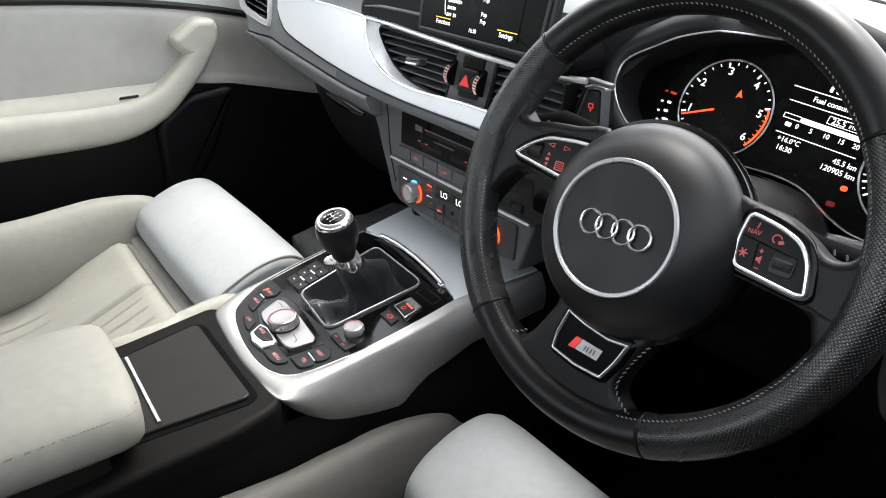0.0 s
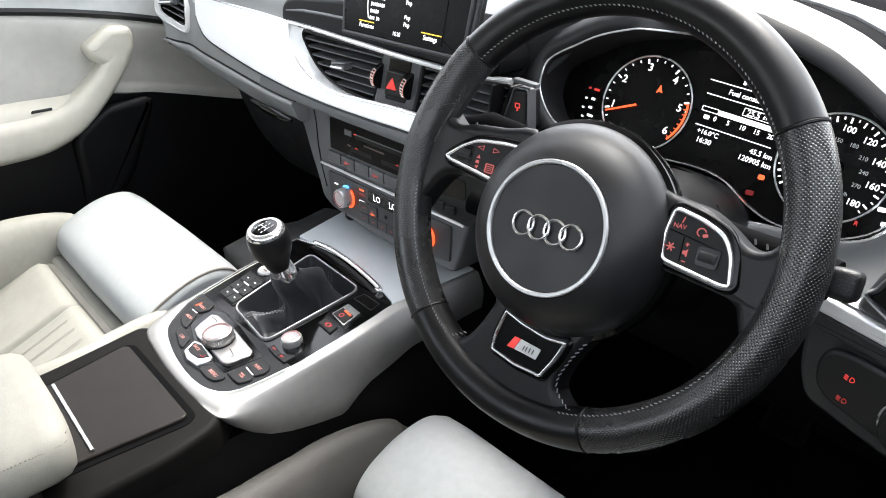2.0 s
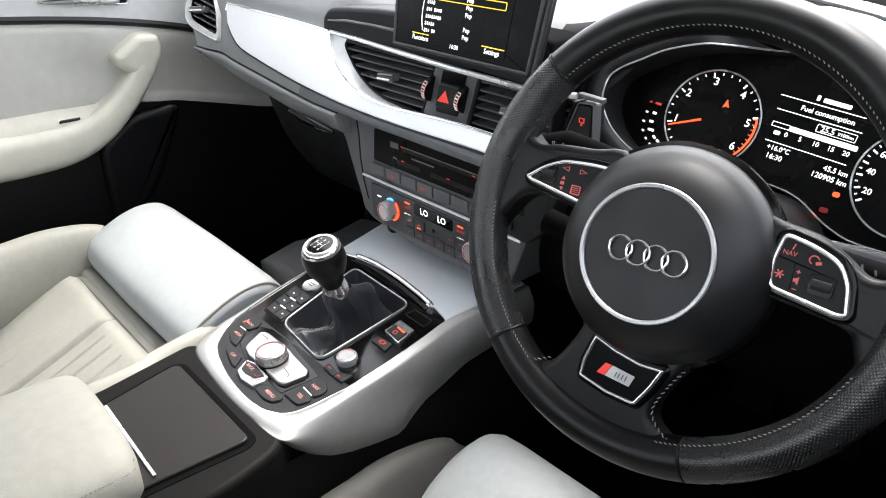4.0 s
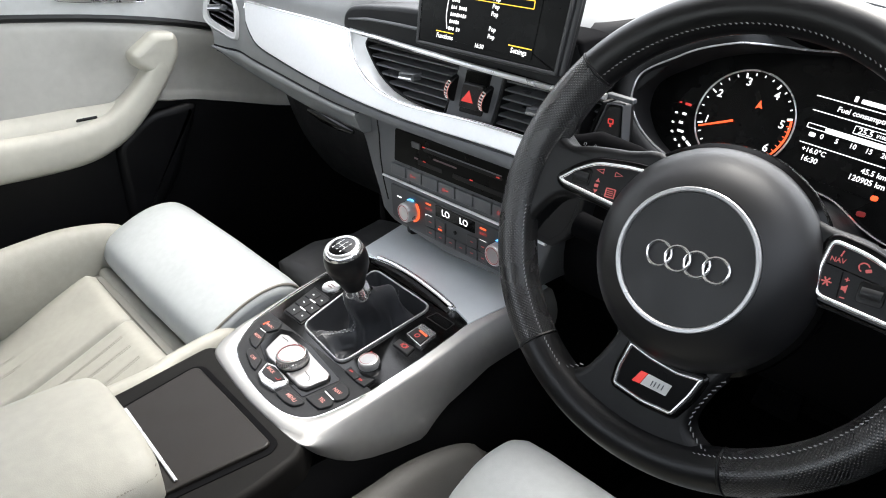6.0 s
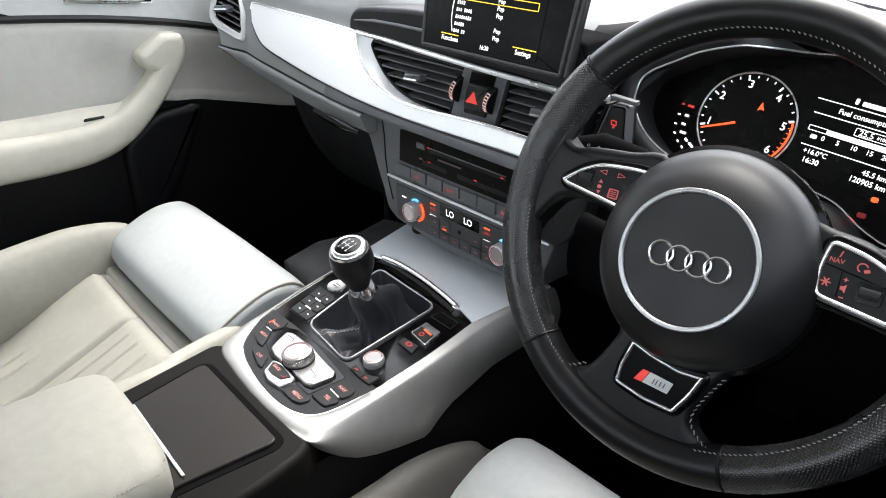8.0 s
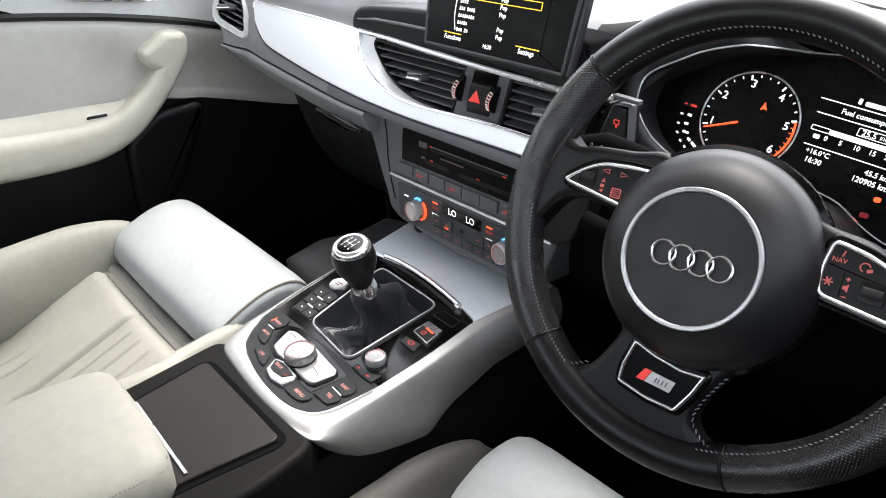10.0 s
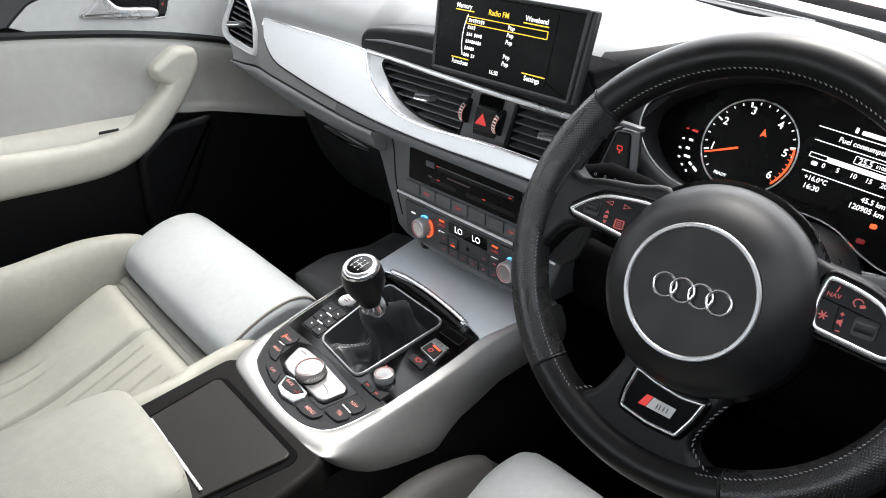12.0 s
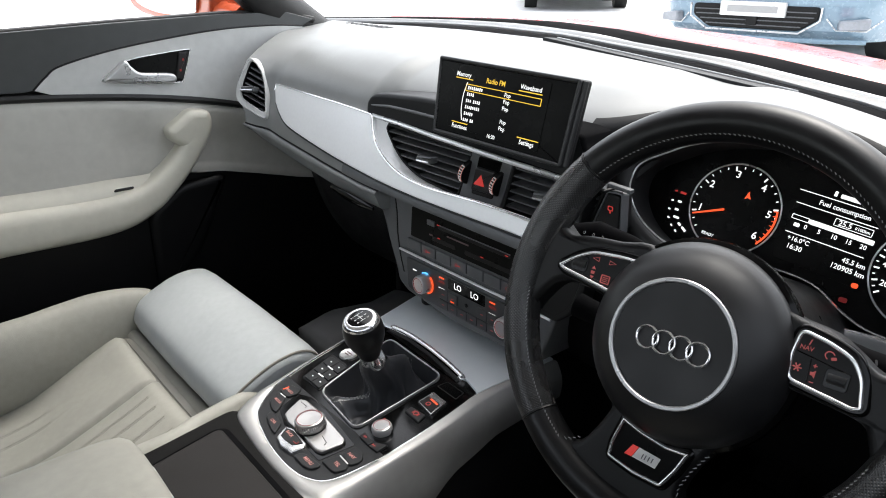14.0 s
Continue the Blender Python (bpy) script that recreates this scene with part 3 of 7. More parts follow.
# passenger end: each level of the pad runs out at its own place, so that the end follows the door's curve
END_X = (-0.79, -0.775, -0.738, -0.668, -0.642, -0.633, -0.634, -0.632, -0.618, -0.604, -0.600)
XS = sorted(set(list(np.linspace(-0.53, 0.66, 54)) + list(np.arange(-0.28, -0.22, 0.006)) + list(np.arange(0.11, 0.27, 0.008)) + list(np.arange(0.34, 0.66, 0.009))))
cols = []
for f in np.linspace(1, 0, 25)[:-1]:
    rows = []
    for k in range(11):
        x = -0.53 + (END_X[k] + 0.53) * f
        rows.append((x, *face_profile(x)[k]))
    cols.append(spline(rows, 4, False))
for x in XS:
    cols.append([(x, p.x, p.y) for p in spline(face_profile(x), 4, False)])
first = cols[0]
cols = [[v + Vector((-0.004, 0.09, -0.004)) for v in first], [v + Vector((-0.004, 0.010, -0.002)) for v in first], [v + Vector((-0.0025, 0.002, 0)) for v in first]] + cols
XS = [-0.7] * 27 + XS
PV = axes((-0.5981, 0.0513, 0.7095), (0.88, 0.42, 0), (0, 0.36, 1))
VENT_FRAME = spline([(-0.0128, 0.0568), (-0.0265, 0.0302), (-0.0364, -0.0014), (-0.0289, -0.0252), (0.0038, -0.0419), (0.0369, -0.0509), (0.0373, -0.0229), (0.0340, -0.0018), (0.0173, 0.0373)], 6)
VENT_MOUTH = spline([(-0.0079, 0.0500), (-0.0189, 0.0275), (-0.0250, 0.0024), (-0.0201, -0.0168), (0.0048, -0.0294), (0.0309, -0.0387), (0.0308, -0.0213), (0.0266, 0.0028), (0.0138, 0.0325)], 6)


def inside(p, outline):
    hit, n = False, len(outline)
    for i in range(n):
        a, b = outline[i], outline[(i + 1) % n]
        if (a[1] > p[1]) != (b[1] > p[1]) and p[0] < a[0] + (p[1] - a[1]) / (b[1] - a[1]) * (b[0] - a[0]):
            hit = not hit
    return hit


per_column = len(cols[0]) - 1
skin = loft(cols, closed=False, caps=False)
for v in skin.faces:
    v.material_index = 0
skin.faces.ensure_lookup_table()
# Front faces towards the dials are coloured black in place of their shade.
for i, f in enumerate(skin.faces):
    x = XS[i // per_column]
    f.material_index = 1 if x > 0.13 and i % per_column >= (15 if x < 0.3 else 18) else 0
to_vent = PV.inverted()
core = inset(VENT_FRAME, 0.0012)
bmesh.ops.delete(skin, geom=[f for f in skin.faces if f.calc_center_median().x < -0.5 and f.calc_center_median().y < 0.13 and all(inside((to_vent @ v.co).xy, core) for v in f.verts)], context="FACES")
pad = part("top_pad", skin, DASH, dash, "light grey soft dashboard pad", 50)
pad.data.materials.append(BLACK)


def under(x):
    """How far the underside steps forward beside the door."""
    return 0.14 * smooth(-0.50, -0.64, x) if x < -0.5 else 0.0


def lip_profile(x):
    """The rolled lip from the crease down to its underside, where black stands for shade."""
    zc, k = crease_z(x), 0.35 + 0.65 * smooth(-0.604, -0.55, x)
    y = face_y(zc) + wrap(x) + 0.004
    h = k * interp(x, (-0.6, -0.49, -0.39, -0.31, -0.2), (0.020, 0.0195, 0.018, 0.0145, 0.0135))
    u = k * interp(x, (-0.6, -0.51, -0.41, -0.35, -0.2), (0.036, 0.036, 0.037, 0.037, 0.034))
    return [(y + 0.012, zc - 0.003), (y + 0.0025, zc - 0.0034), (y - 0.0035, zc - 0.3 * h), (y - 0.005, zc - 0.6 * h), (y - 0.002, zc - h), (y + 0.006, zc - u + 0.003), (y + 0.02, zc - u), (0.11 + under(x), zc - u)]


cols = [[(x, p.x, p.y) for p in spline(lip_profile(x), 3, False)] for x in np.linspace(-0.602, -0.192, 44)]
cols.insert(0, [Vector(p) + Vector((-0.003, 0.012, 0)) for p in cols[0]])
cols.append([Vector(p) + Vector((0.002, 0.03, 0)) for p in cols[-1]])
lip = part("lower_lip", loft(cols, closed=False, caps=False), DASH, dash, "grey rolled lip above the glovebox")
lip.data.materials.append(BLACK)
# The shade under the lip is put in as black faces.
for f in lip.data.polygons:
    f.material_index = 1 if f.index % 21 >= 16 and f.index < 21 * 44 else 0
part("crease_gap", tube([(x, face_y(crease_z(x)) + wrap(x) + 0.0055, crease_z(x) - 0.002) for x in np.linspace(-0.602, -0.192, 40)], 0.0022, 8), BLACK, dash)
rows = []
for x in np.linspace(-0.29, 0.165, 30):
    zl, zc = lip_z(x), crease_z(x)
    rows.append([(x, face_y(zl) + 0.004, zl + 0.003), (x, face_y(zl) + 0.0002, zl - 0.001), (x, face_y((zl + zc) / 2) - 0.0004, (zl + zc) / 2), (x, face_y(zc) + 0.002, zc), (x, face_y(zc) + 0.010, zc - 0.004), (x, 0.068, zc - 0.007)])
part("lower_strip", loft(rows, closed=False, caps=False), DASH_GREY, dash, "dark grey strip below the inlay")
part("glovebox_catch", tube([(-0.318, 0.040, 0.5905), (-0.275, 0.0375, 0.5885), (-0.228, 0.036, 0.5865), (-0.196, 0.038, 0.5850)], [0.002, 0.0045, 0.0045, 0.002], 10, flat=1.5), GLOSS, dash, "gloss black glovebox catch")
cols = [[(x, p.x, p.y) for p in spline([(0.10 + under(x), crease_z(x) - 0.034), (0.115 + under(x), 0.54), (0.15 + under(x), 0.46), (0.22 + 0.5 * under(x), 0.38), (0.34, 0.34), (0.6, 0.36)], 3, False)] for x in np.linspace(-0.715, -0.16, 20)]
# The footwell's shade is put into the glovebox's near-black colour.
part("glovebox", loft(cols, closed=False, caps=False), DARK, dash, "glovebox front with its deep shade put into a near-black colour")
cols = [[(x, p.x, p.y) for p in spline([(0.10, 0.64 - 0.07 * smooth(0.42, 0.48, x)), (0.085, 0.58 - 0.03 * smooth(0.42, 0.48, x)), (0.10, 0.50), (0.16, 0.42), (0.30, 0.38), (0.6, 0.40)], 3, False)] for x in np.linspace(0.12, 0.66, 20)]
part("knee_panel", loft(cols, closed=False, caps=False), SEAL, dash, "dark knee panel below the steering column")

F5 = axes((0, 0.053, 0.650), (1, 0, 0), (0, 0.38, 1))
# inlay: wide blade on the passenger side that narrows to a strip below the centre vents
upper = spline([(-0.556, 0.064), (-0.556, 0.0725), (-0.547, 0.0755), (-0.4505, 0.0732), (-0.3404, 0.0714), (-0.258, 0.0684), (-0.245, 0.067)], 5, False)
curve = spline([(-0.245, 0.067), (-0.226, 0.0370), (-0.1965, 0.0160), (-0.1611, 0.0020), (-0.1234, -0.0052), (-0.077, -0.0075), (-0.0246, -0.0055), (0.0286, -0.003), (0.0846, -0.0025), (0.172, -0.0035)], 5, False)
lower = spline([(0.172, -0.025), (0.10, -0.024), (0.04, -0.0245), (-0.02, -0.0255), (-0.075, -0.0257), (-0.1119, -0.0252), (-0.1761, -0.0232), (-0.2474, -0.0185), (-0.3271, -0.0111), (-0.4163, 0.0), (-0.4859, 0.0112), (-0.5206, 0.0265), (-0.5440, 0.0440)], 5, False)


part("inlay", slab(F5, [Vector(p) for p in upper + curve[1:] + lower], -0.008, 0.002, 0.0012), ALU, dash, "brushed aluminium inlay")
edge = [F5 @ Vector((p.x, p.y, 0.002)) for p in (upper + curve[1:])]
part("inlay_edge", tube(edge, 0.0016, 6), CHROME, dash)
edge2 = [F5 @ Vector((p.x, p.y - 0.0016, 0.0002)) for p in lower]
part("inlay_gap", tube(edge2, 0.0014, 6), DARK, dash)

sill_rows = [[F5 @ Vector((p.x, p.y - 0.002, -0.001)) for p in curve], [F5 @ Vector((p.x, p.y + 0.002, -0.004)) for p in curve]]
VENT_EDGE = spline([(-0.2057, 0.7072), (-0.2115, 0.6985), (-0.204, 0.6847), (-0.1836, 0.6629), (-0.1563, 0.6472), (-0.123, 0.6380), (-0.085, 0.6345)], 5, False)


def vent_rim(v):
    """The point of the vent's rim that faces a point of the inlay's edge."""
    if v.x > -0.085:
        return Vector((v.x, 0.079, 0.6335))
    f = (v.x + 0.2455) / 0.1605 * (len(VENT_EDGE) - 1)
    i = min(max(int(f), 0), len(VENT_EDGE) - 2)
    q = VENT_EDGE[i].lerp(VENT_EDGE[i + 1], min(max(f - i, 0), 1))
    return Vector((q.x, 0.079, q.y))


sill_rows.append([vent_rim(v) for v in sill_rows[1]])
part("vent_sill", loft(sill_rows, closed=False, caps=False), SILL, dash, "silver sill between vents and inlay")

# speaker grille in the corner of the top pad
part("defroster_grille", plate(axes((-0.62, 0.33, 0.803), (1, -0.1, 0), (0, 1, 0)), rounded([(-0.09, -0.008), (0.06, -0.008), (0.075, 0.008), (-0.075, 0.008)], 0.005), -0.004, 0.002, 0.001), BLACK, dash)
for k in range(9):
    part("grille_rib", box((-0.70 + 0.018 * k, 0.322, 0.803), (-0.697 + 0.018 * k, 0.340, 0.8065), 0.0005, 1), DASH_GREY, dash)
HS = axes((0, 0.424, 0.7845), (1, 0, -0.08), (0, 1, 0))
part("hatch_slot", plate(HS, rounded([(-0.236, 0.004), (0.205, -0.012), (0.222, 0.012), (-0.215, 0.022)], 0.004), -0.008, 0.0015, 0.001), DASH_DARK, dash, "dark grey defroster slot")
part("slot_line", tube([HS @ Vector((-0.215, 0.021, 0.002)), HS @ Vector((0.0, 0.018, 0.002)), HS @ Vector((0.22, 0.0125, 0.002))], 0.0015, 6), BEZEL, dash)

# ---- air vents ----
def air_vent(name, m, outline, rows, label, tab=None, depth=0.03, lean=0.0):
    t = thing(name, m @ Vector((*outline[0], 0)), label, "air vent", "dashboard vents")
    part("housing", plate(m, outline, -depth, -depth + 0.004, 0.001), GLASS_BLACK, t)
    part("surround", frame_ring(m, outline, 0.0035 if not lean else 0.0012, -depth, 0.001), BLACK, t)
    n = len(outline)
    for z in rows:
        xs = []
        for i in range(n):
            a, b = outline[i], outline[(i + 1) % n]
            fa, fb = a[1] - lean * a[0] - z, b[1] - lean * b[0] - z
            if fa * fb < 0:
                xs.append(a[0] + fa / (fa - fb) * (b[0] - a[0]))
        if len(xs) < 2 or max(xs) - min(xs) < 0.014:
            continue
        x0, x1 = min(xs) + 0.003, max(xs) - 0.003
        z0, z1 = z + lean * x0, z + lean * x1
        front = [(x0, z0 - 0.0018), (x1, z1 - 0.0018), (x1, z1 + 0.0018), (x0, z0 + 0.0018)]
        nose = [(x0, z0 - 0.0014), (x1, z1 - 0.0014), (x1, z1 + 0.0004), (x0, z0 + 0.0004)]
        part("slat", loft([[m @ Vector((*p, d)) for p in front] for d in (-0.022, -0.0045)] + [[m @ Vector((*p, -0.0012)) for p in nose]]), SLAT, t)
    if tab:
        part("tab", plate(m @ Matrix.Translation((tab[0], tab[1], 0)), rounded([(-0.017, -0.006), (0.015, -0.004), (0.017, 0.006), (-0.015, 0.004)], 0.002), -0.004, 0.010, 0.003), DASH_GREY, t)
        part("tab_edge", tube([m @ Vector((tab[0] - 0.014, tab[1] - 0.003, 0.010)), m @ Vector((tab[0] + 0.012, tab[1] - 0.0015, 0.010))], 0.0012, 6), CHROME, t)
    return t


F8 = axes((0, 0.078, 0), (1, 0, 0), (0, 0, 1))
left_out = VENT_EDGE + [Vector((-0.0465, 0.6335)), Vector((-0.0175, 0.7012))]
air_vent("centre_vent", F8, left_out, [0.643 + 0.0104 * k for k in range(6)], "black slatted air vent beside the hazard switch", (-0.112, 0.672))
mid_out = rounded([(0.038, 0.634), (0.165, 0.633), (0.175, 0.697), (0.058, 0.700)], 0.004)
air_vent("centre_vent", F8, mid_out, [0.643 + 0.0104 * k for k in range(6)], "black slatted air vent under the display", (0.115, 0.672))
F9 = axes((0, 0.095, 0), (1, 0, 0), (0, 0, 1))
air_vent("driver_vent", F9, rounded([(0.10, 0.645), (0.168, 0.648), (0.186, 0.693), (0.11, 0.696)], 0.004), [0.652 + 0.0095 * k for k in range(5)], "black slatted air vent behind the steering wheel")
flap = thing("vent_switch", (0.195, 0.095, 0.67), "dark release switch with a red symbol beside the vent", "switch")
fl_out = rounded([(0.174, 0.653), (0.2085, 0.650), (0.207, 0.692), (0.191, 0.691)], 0.004)
part("switch_plate", plate(F9, fl_out, -0.02, 0.002, 0.002), DARK, flap)
part("switch_frame", frame_ring(F9, rounded([(0.172, 0.650), (0.2125, 0.647), (0.2105, 0.695), (0.190, 0.694)], 0.004), 0.0014, -0.01, 0.003), DASH_GREY, flap)
part("symbol", frame_ring(F9, rect(0.196, 0.675, 0.007, 0.0055, 0.001), 0.0010, 0.002, 0.0028, 0.0002), RED, flap)
part("symbol", plate(F9, rect(0.196, 0.6705, 0.002, 0.0025, 0.0005), 0.002, 0.0028, 0.0002), RED, flap)

air_vent("passenger_vent", PV, VENT_MOUTH, [-0.028 + 0.0105 * k for k in range(7)], "black slatted air vent at the dashboard's end", (-0.006, -0.001), lean=-0.36)
rings = []
for outline, h in ((inset(VENT_FRAME, -0.002), -0.024), (VENT_FRAME, 0.0015), (inset(VENT_FRAME, 0.0012), 0.0042), (inset(VENT_FRAME, 0.0026), 0.0046), (inset(VENT_FRAME, 0.0036), 0.0034), (inset(VENT_MOUTH, -0.0016), 0.0036), (VENT_MOUTH, 0.0010), (VENT_MOUTH, -0.02)):
    rings.append([PV @ Vector((p[0], p[1], h)) for p in outline])
part("vent_frame", loft(rings, caps=False), DOOR_TRIM, dash, "grey frame round the end vent", 30)

# strip of chrome and dark cove below the display
part("cove_ledge", tube([(-0.246, 0.076, 0.7285), (-0.20, 0.0755, 0.7330), (-0.14, 0.075, 0.7340), (-0.08, 0.075, 0.7335)], [0.001, 0.0022, 0.0022, 0.0022], 8), DASH_GREY, dash)
part("chrome_strip", tube([(-0.247, 0.078, 0.712), (-0.18, 0.076, 0.7115), (-0.096, 0.074, 0.708), (0.02, 0.074, 0.7035), (0.137, 0.078, 0.699), (0.19, 0.090, 0.700)], 0.0035, 8), SATIN, dash)
part("strip_end", plate(F9, rounded([(0.188, 0.6985), (0.220, 0.697), (0.220, 0.7015), (0.188, 0.703)], 0.001), -0.005, 0.002, 0.001), DASH_GREY, dash)
cove = [(-0.2560, 0.7085), (-0.2640, 0.7270), (-0.2505, 0.7419), (-0.2260, 0.7480), (-0.1664, 0.7530), (-0.0956, 0.7560), (0.13, 0.756), (0.165, 0.742), (0.168, 0.702), (0.02, 0.7040), (-0.10, 0.7070), (-0.18, 0.7085)]
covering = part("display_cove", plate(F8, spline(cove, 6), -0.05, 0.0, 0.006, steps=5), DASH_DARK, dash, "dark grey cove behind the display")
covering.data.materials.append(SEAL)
# Edge faces at the right end go black to stand in for shade.
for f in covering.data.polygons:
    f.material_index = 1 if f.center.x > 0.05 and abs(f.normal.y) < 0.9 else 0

# hazard switch with its two thumb wheels
hz = thing("hazard_switch", (0, 0.078, 0.67), "black switch block with a red warning triangle", "switch")
part("block", plate(F8, rounded([(-0.045, 0.633), (0.034, 0.633), (0.057, 0.7015), (-0.017, 0.7025)], 0.003), -0.02, 0.001, 0.001), DASH_GREY, hz)
part("button_well", plate(F8, rounded([(-0.018, 0.6445), (0.022, 0.6455), (0.039, 0.699), (-0.003, 0.6985)], 0.003), 0.0, 0.0025, 0.0008), GLOSS, hz)
btn = part("hazard_button", plate(F8, rounded([(-0.0145, 0.652), (0.0205, 0.653), (0.031, 0.684), (-0.005, 0.684)], 0.003), 0.0, 0.007, 0.002), DARK, hz)
part("triangle", plate(F8, [(-0.0085, 0.6605), (0.0125, 0.661), (0.0065, 0.676)], 0.007, 0.0074, 0.0001), RED, btn)
for cx, cz in ((-0.026, 0.672), (0.034, 0.669)):
    wheel_m = axes((cx, 0.080, cz), (0.30, 0, 1), (0, -1, 0))
    tw = part("thumb_wheel", lathe(wheel_m, [(0.001, -0.0033), (0.0165, -0.0033), (0.0175, -0.0023), (0.0175, 0.0023), (0.0165, 0.0033), (0.001, 0.0033)], 40), BLACK, hz, "black thumb wheel with chrome ribs")
    for a in np.linspace(-0.66, 0.66, 7):
        c, s = math.cos(a), math.sin(a)
        part("rib", tube([wheel_m @ Vector((0.0178 * s, 0.0178 * c, -0.0020)), wheel_m @ Vector((0.0178 * s, 0.0178 * c, 0.0020))], 0.0009, 6), POLISH, tw)
    for x in (-0.0026, 0.0026):
        part("lit_edge", tube([wheel_m @ Vector((0.0176 * math.sin(a), 0.0176 * math.cos(a), x)) for a in np.linspace(-0.66, 0.66, 12)], 0.0004, 5), PINK, tw)

# ---- display ----
sc = axes((0.042, 0.0515, 0.7215), (1, 0.0, -0.012), (0.03, 0.2079, 0.9781))
disp = thing("infotainment_display", (0.04, 0.06, 0.71), "black pop-up display showing a radio station list", "display")
scr_out = rounded([(-0.108, 0.0), (0.115, 0.0), (0.120, 0.0965), (-0.117, 0.0965)], 0.004)
part("case", plate(sc, scr_out, -0.016, 0.0, 0.002), DARK, disp)
part("side_edge", tube([sc @ Vector((0.1165, 0.002, -0.004)), sc @ Vector((0.1215, 0.095, -0.004))], 0.0036, 10), BEZEL_DARK, disp, "dark grey side edge")
part("bezel", frame_ring(sc, scr_out, 0.0048, -0.012, 0.0028, 0.0016), BEZEL_DARK, disp, "dark grey frame of the display")
part("glass", plate(sc, inset(scr_out, 0.005), 0.0, 0.0012, 0.0006), SCREEN, disp)
pic = part("picture", plate(sc, rounded([(-0.082, 0.013), (0.078, 0.010), (0.080, 0.087), (-0.085, 0.090)], 0.002), 0.0012, 0.0018, 0.0002), SCREEN, disp)
S = sc @ Matrix.Translation((0, 0, 0.0021))


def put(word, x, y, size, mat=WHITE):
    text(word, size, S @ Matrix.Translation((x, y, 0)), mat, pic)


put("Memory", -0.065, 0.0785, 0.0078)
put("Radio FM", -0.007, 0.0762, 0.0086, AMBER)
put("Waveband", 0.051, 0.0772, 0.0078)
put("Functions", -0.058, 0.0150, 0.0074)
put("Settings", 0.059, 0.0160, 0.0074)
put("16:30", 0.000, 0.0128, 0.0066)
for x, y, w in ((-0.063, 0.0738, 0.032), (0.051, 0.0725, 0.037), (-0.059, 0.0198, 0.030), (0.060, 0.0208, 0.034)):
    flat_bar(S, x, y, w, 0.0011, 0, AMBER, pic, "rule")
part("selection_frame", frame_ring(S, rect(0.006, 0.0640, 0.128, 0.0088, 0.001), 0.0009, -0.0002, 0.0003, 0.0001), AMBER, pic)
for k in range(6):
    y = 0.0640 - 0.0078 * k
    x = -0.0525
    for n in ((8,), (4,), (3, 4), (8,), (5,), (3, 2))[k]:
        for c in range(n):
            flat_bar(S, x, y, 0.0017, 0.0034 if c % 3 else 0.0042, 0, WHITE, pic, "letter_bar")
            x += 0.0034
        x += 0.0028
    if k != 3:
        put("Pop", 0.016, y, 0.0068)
part("list_arc", tube([S @ Vector((x, y, 0)) for x, y in spline([(-0.056, 0.070), (-0.060, 0.055), (-0.060, 0.038), (-0.056, 0.024)], 6, False)], 0.0005, 5), WHITE, pic)

# ---- radio and climate stack ----
FS = axes((0, 0.065, 0), (1, 0, 0), (0, 0, 1))
stack = thing("centre_stack", (0, 0.1, 0.45), "dark grey centre stack with radio and climate panel", "centre stack")
part("stack_body", plate(FS, rounded([(-0.172, 0.470), (-0.150, 0.458), (-0.03, 0.447), (0.125, 0.455), (0.150, 0.525), (0.165, 0.622), (-0.228, 0.622), (-0.2244, 0.591), (-0.2085, 0.565), (-0.1938, 0.5254), (-0.1797, 0.494)], 0.006), -0.12, 0.0, 0.004), DASH_GREY, stack)
part("side_cheek", plate(axes((-0.171, 0.065, 0), (0, 1, 0), (0.12, 0, 1)), rounded([(0.0, 0.45), (0.25, 0.40), (0.25, 0.60), (0.0, 0.60)], 0.01), 0.0, 0.006, 0.002), DARK, stack)
cheek_out = rounded([(0.086, 0.5285), (0.122, 0.5285), (0.154, 0.5262), (0.1736, 0.5426), (0.1877, 0.5648), (0.1934, 0.5867), (0.198, 0.612), (0.086, 0.606)], 0.004)
part("panel_seam", tube([FS @ Vector((x, z, 0.0)) for x, z in ((-0.1769, 0.612), (-0.1725, 0.582), (-0.1720, 0.548), (-0.1669, 0.515), (-0.158, 0.488))], 0.0013, 6), BLACK, stack)
part("right_cheek", plate(FS, cheek_out, -0.06, 0.0045, 0.003), COWL, stack)
part("cheek_slot", plate(FS, rounded([(0.102, 0.5560), (0.150, 0.5600), (0.150, 0.5850), (0.102, 0.5790)], 0.004), 0.0, 0.0052, 0.0006), GLOSS, stack)
for x0, x1 in ((0.096, 0.114), (0.1155, 0.1335)):
    part("cheek_button", plate(FS, rounded([(x0, 0.5345), (x1, 0.5375), (x1, 0.5480), (x0, 0.5450)], 0.0015), 0.003, 0.0075, 0.001), DASH_DARK, stack)
part("cheek_groove", frame_ring(FS, inset(cheek_out, 0.008), 0.0012, 0.003, 0.0046, 0.0003), BLACK, stack)
radio = thing("radio_unit", (-0.03, 0.065, 0.57), "black radio unit with disc slot and red marks", "radio")
part("face", plate(FS, rounded([(-0.1376, 0.5535), (0.098, 0.5535), (0.098, 0.600), (-0.133, 0.600)], 0.003), -0.01, 0.002, 0.001), SCREEN, radio)
part("disc_slot", plate(FS, rect(0.0, 0.5845, 0.145, 0.0045, 0.002), 0.002, 0.0026, 0.0002), BLACK, radio)
part("slot_rim", tube([FS @ Vector((-0.07, 0.588, 0.0025)), FS @ Vector((0.072, 0.588, 0.0025))], 0.0008, 6), DASH_GREY, radio)
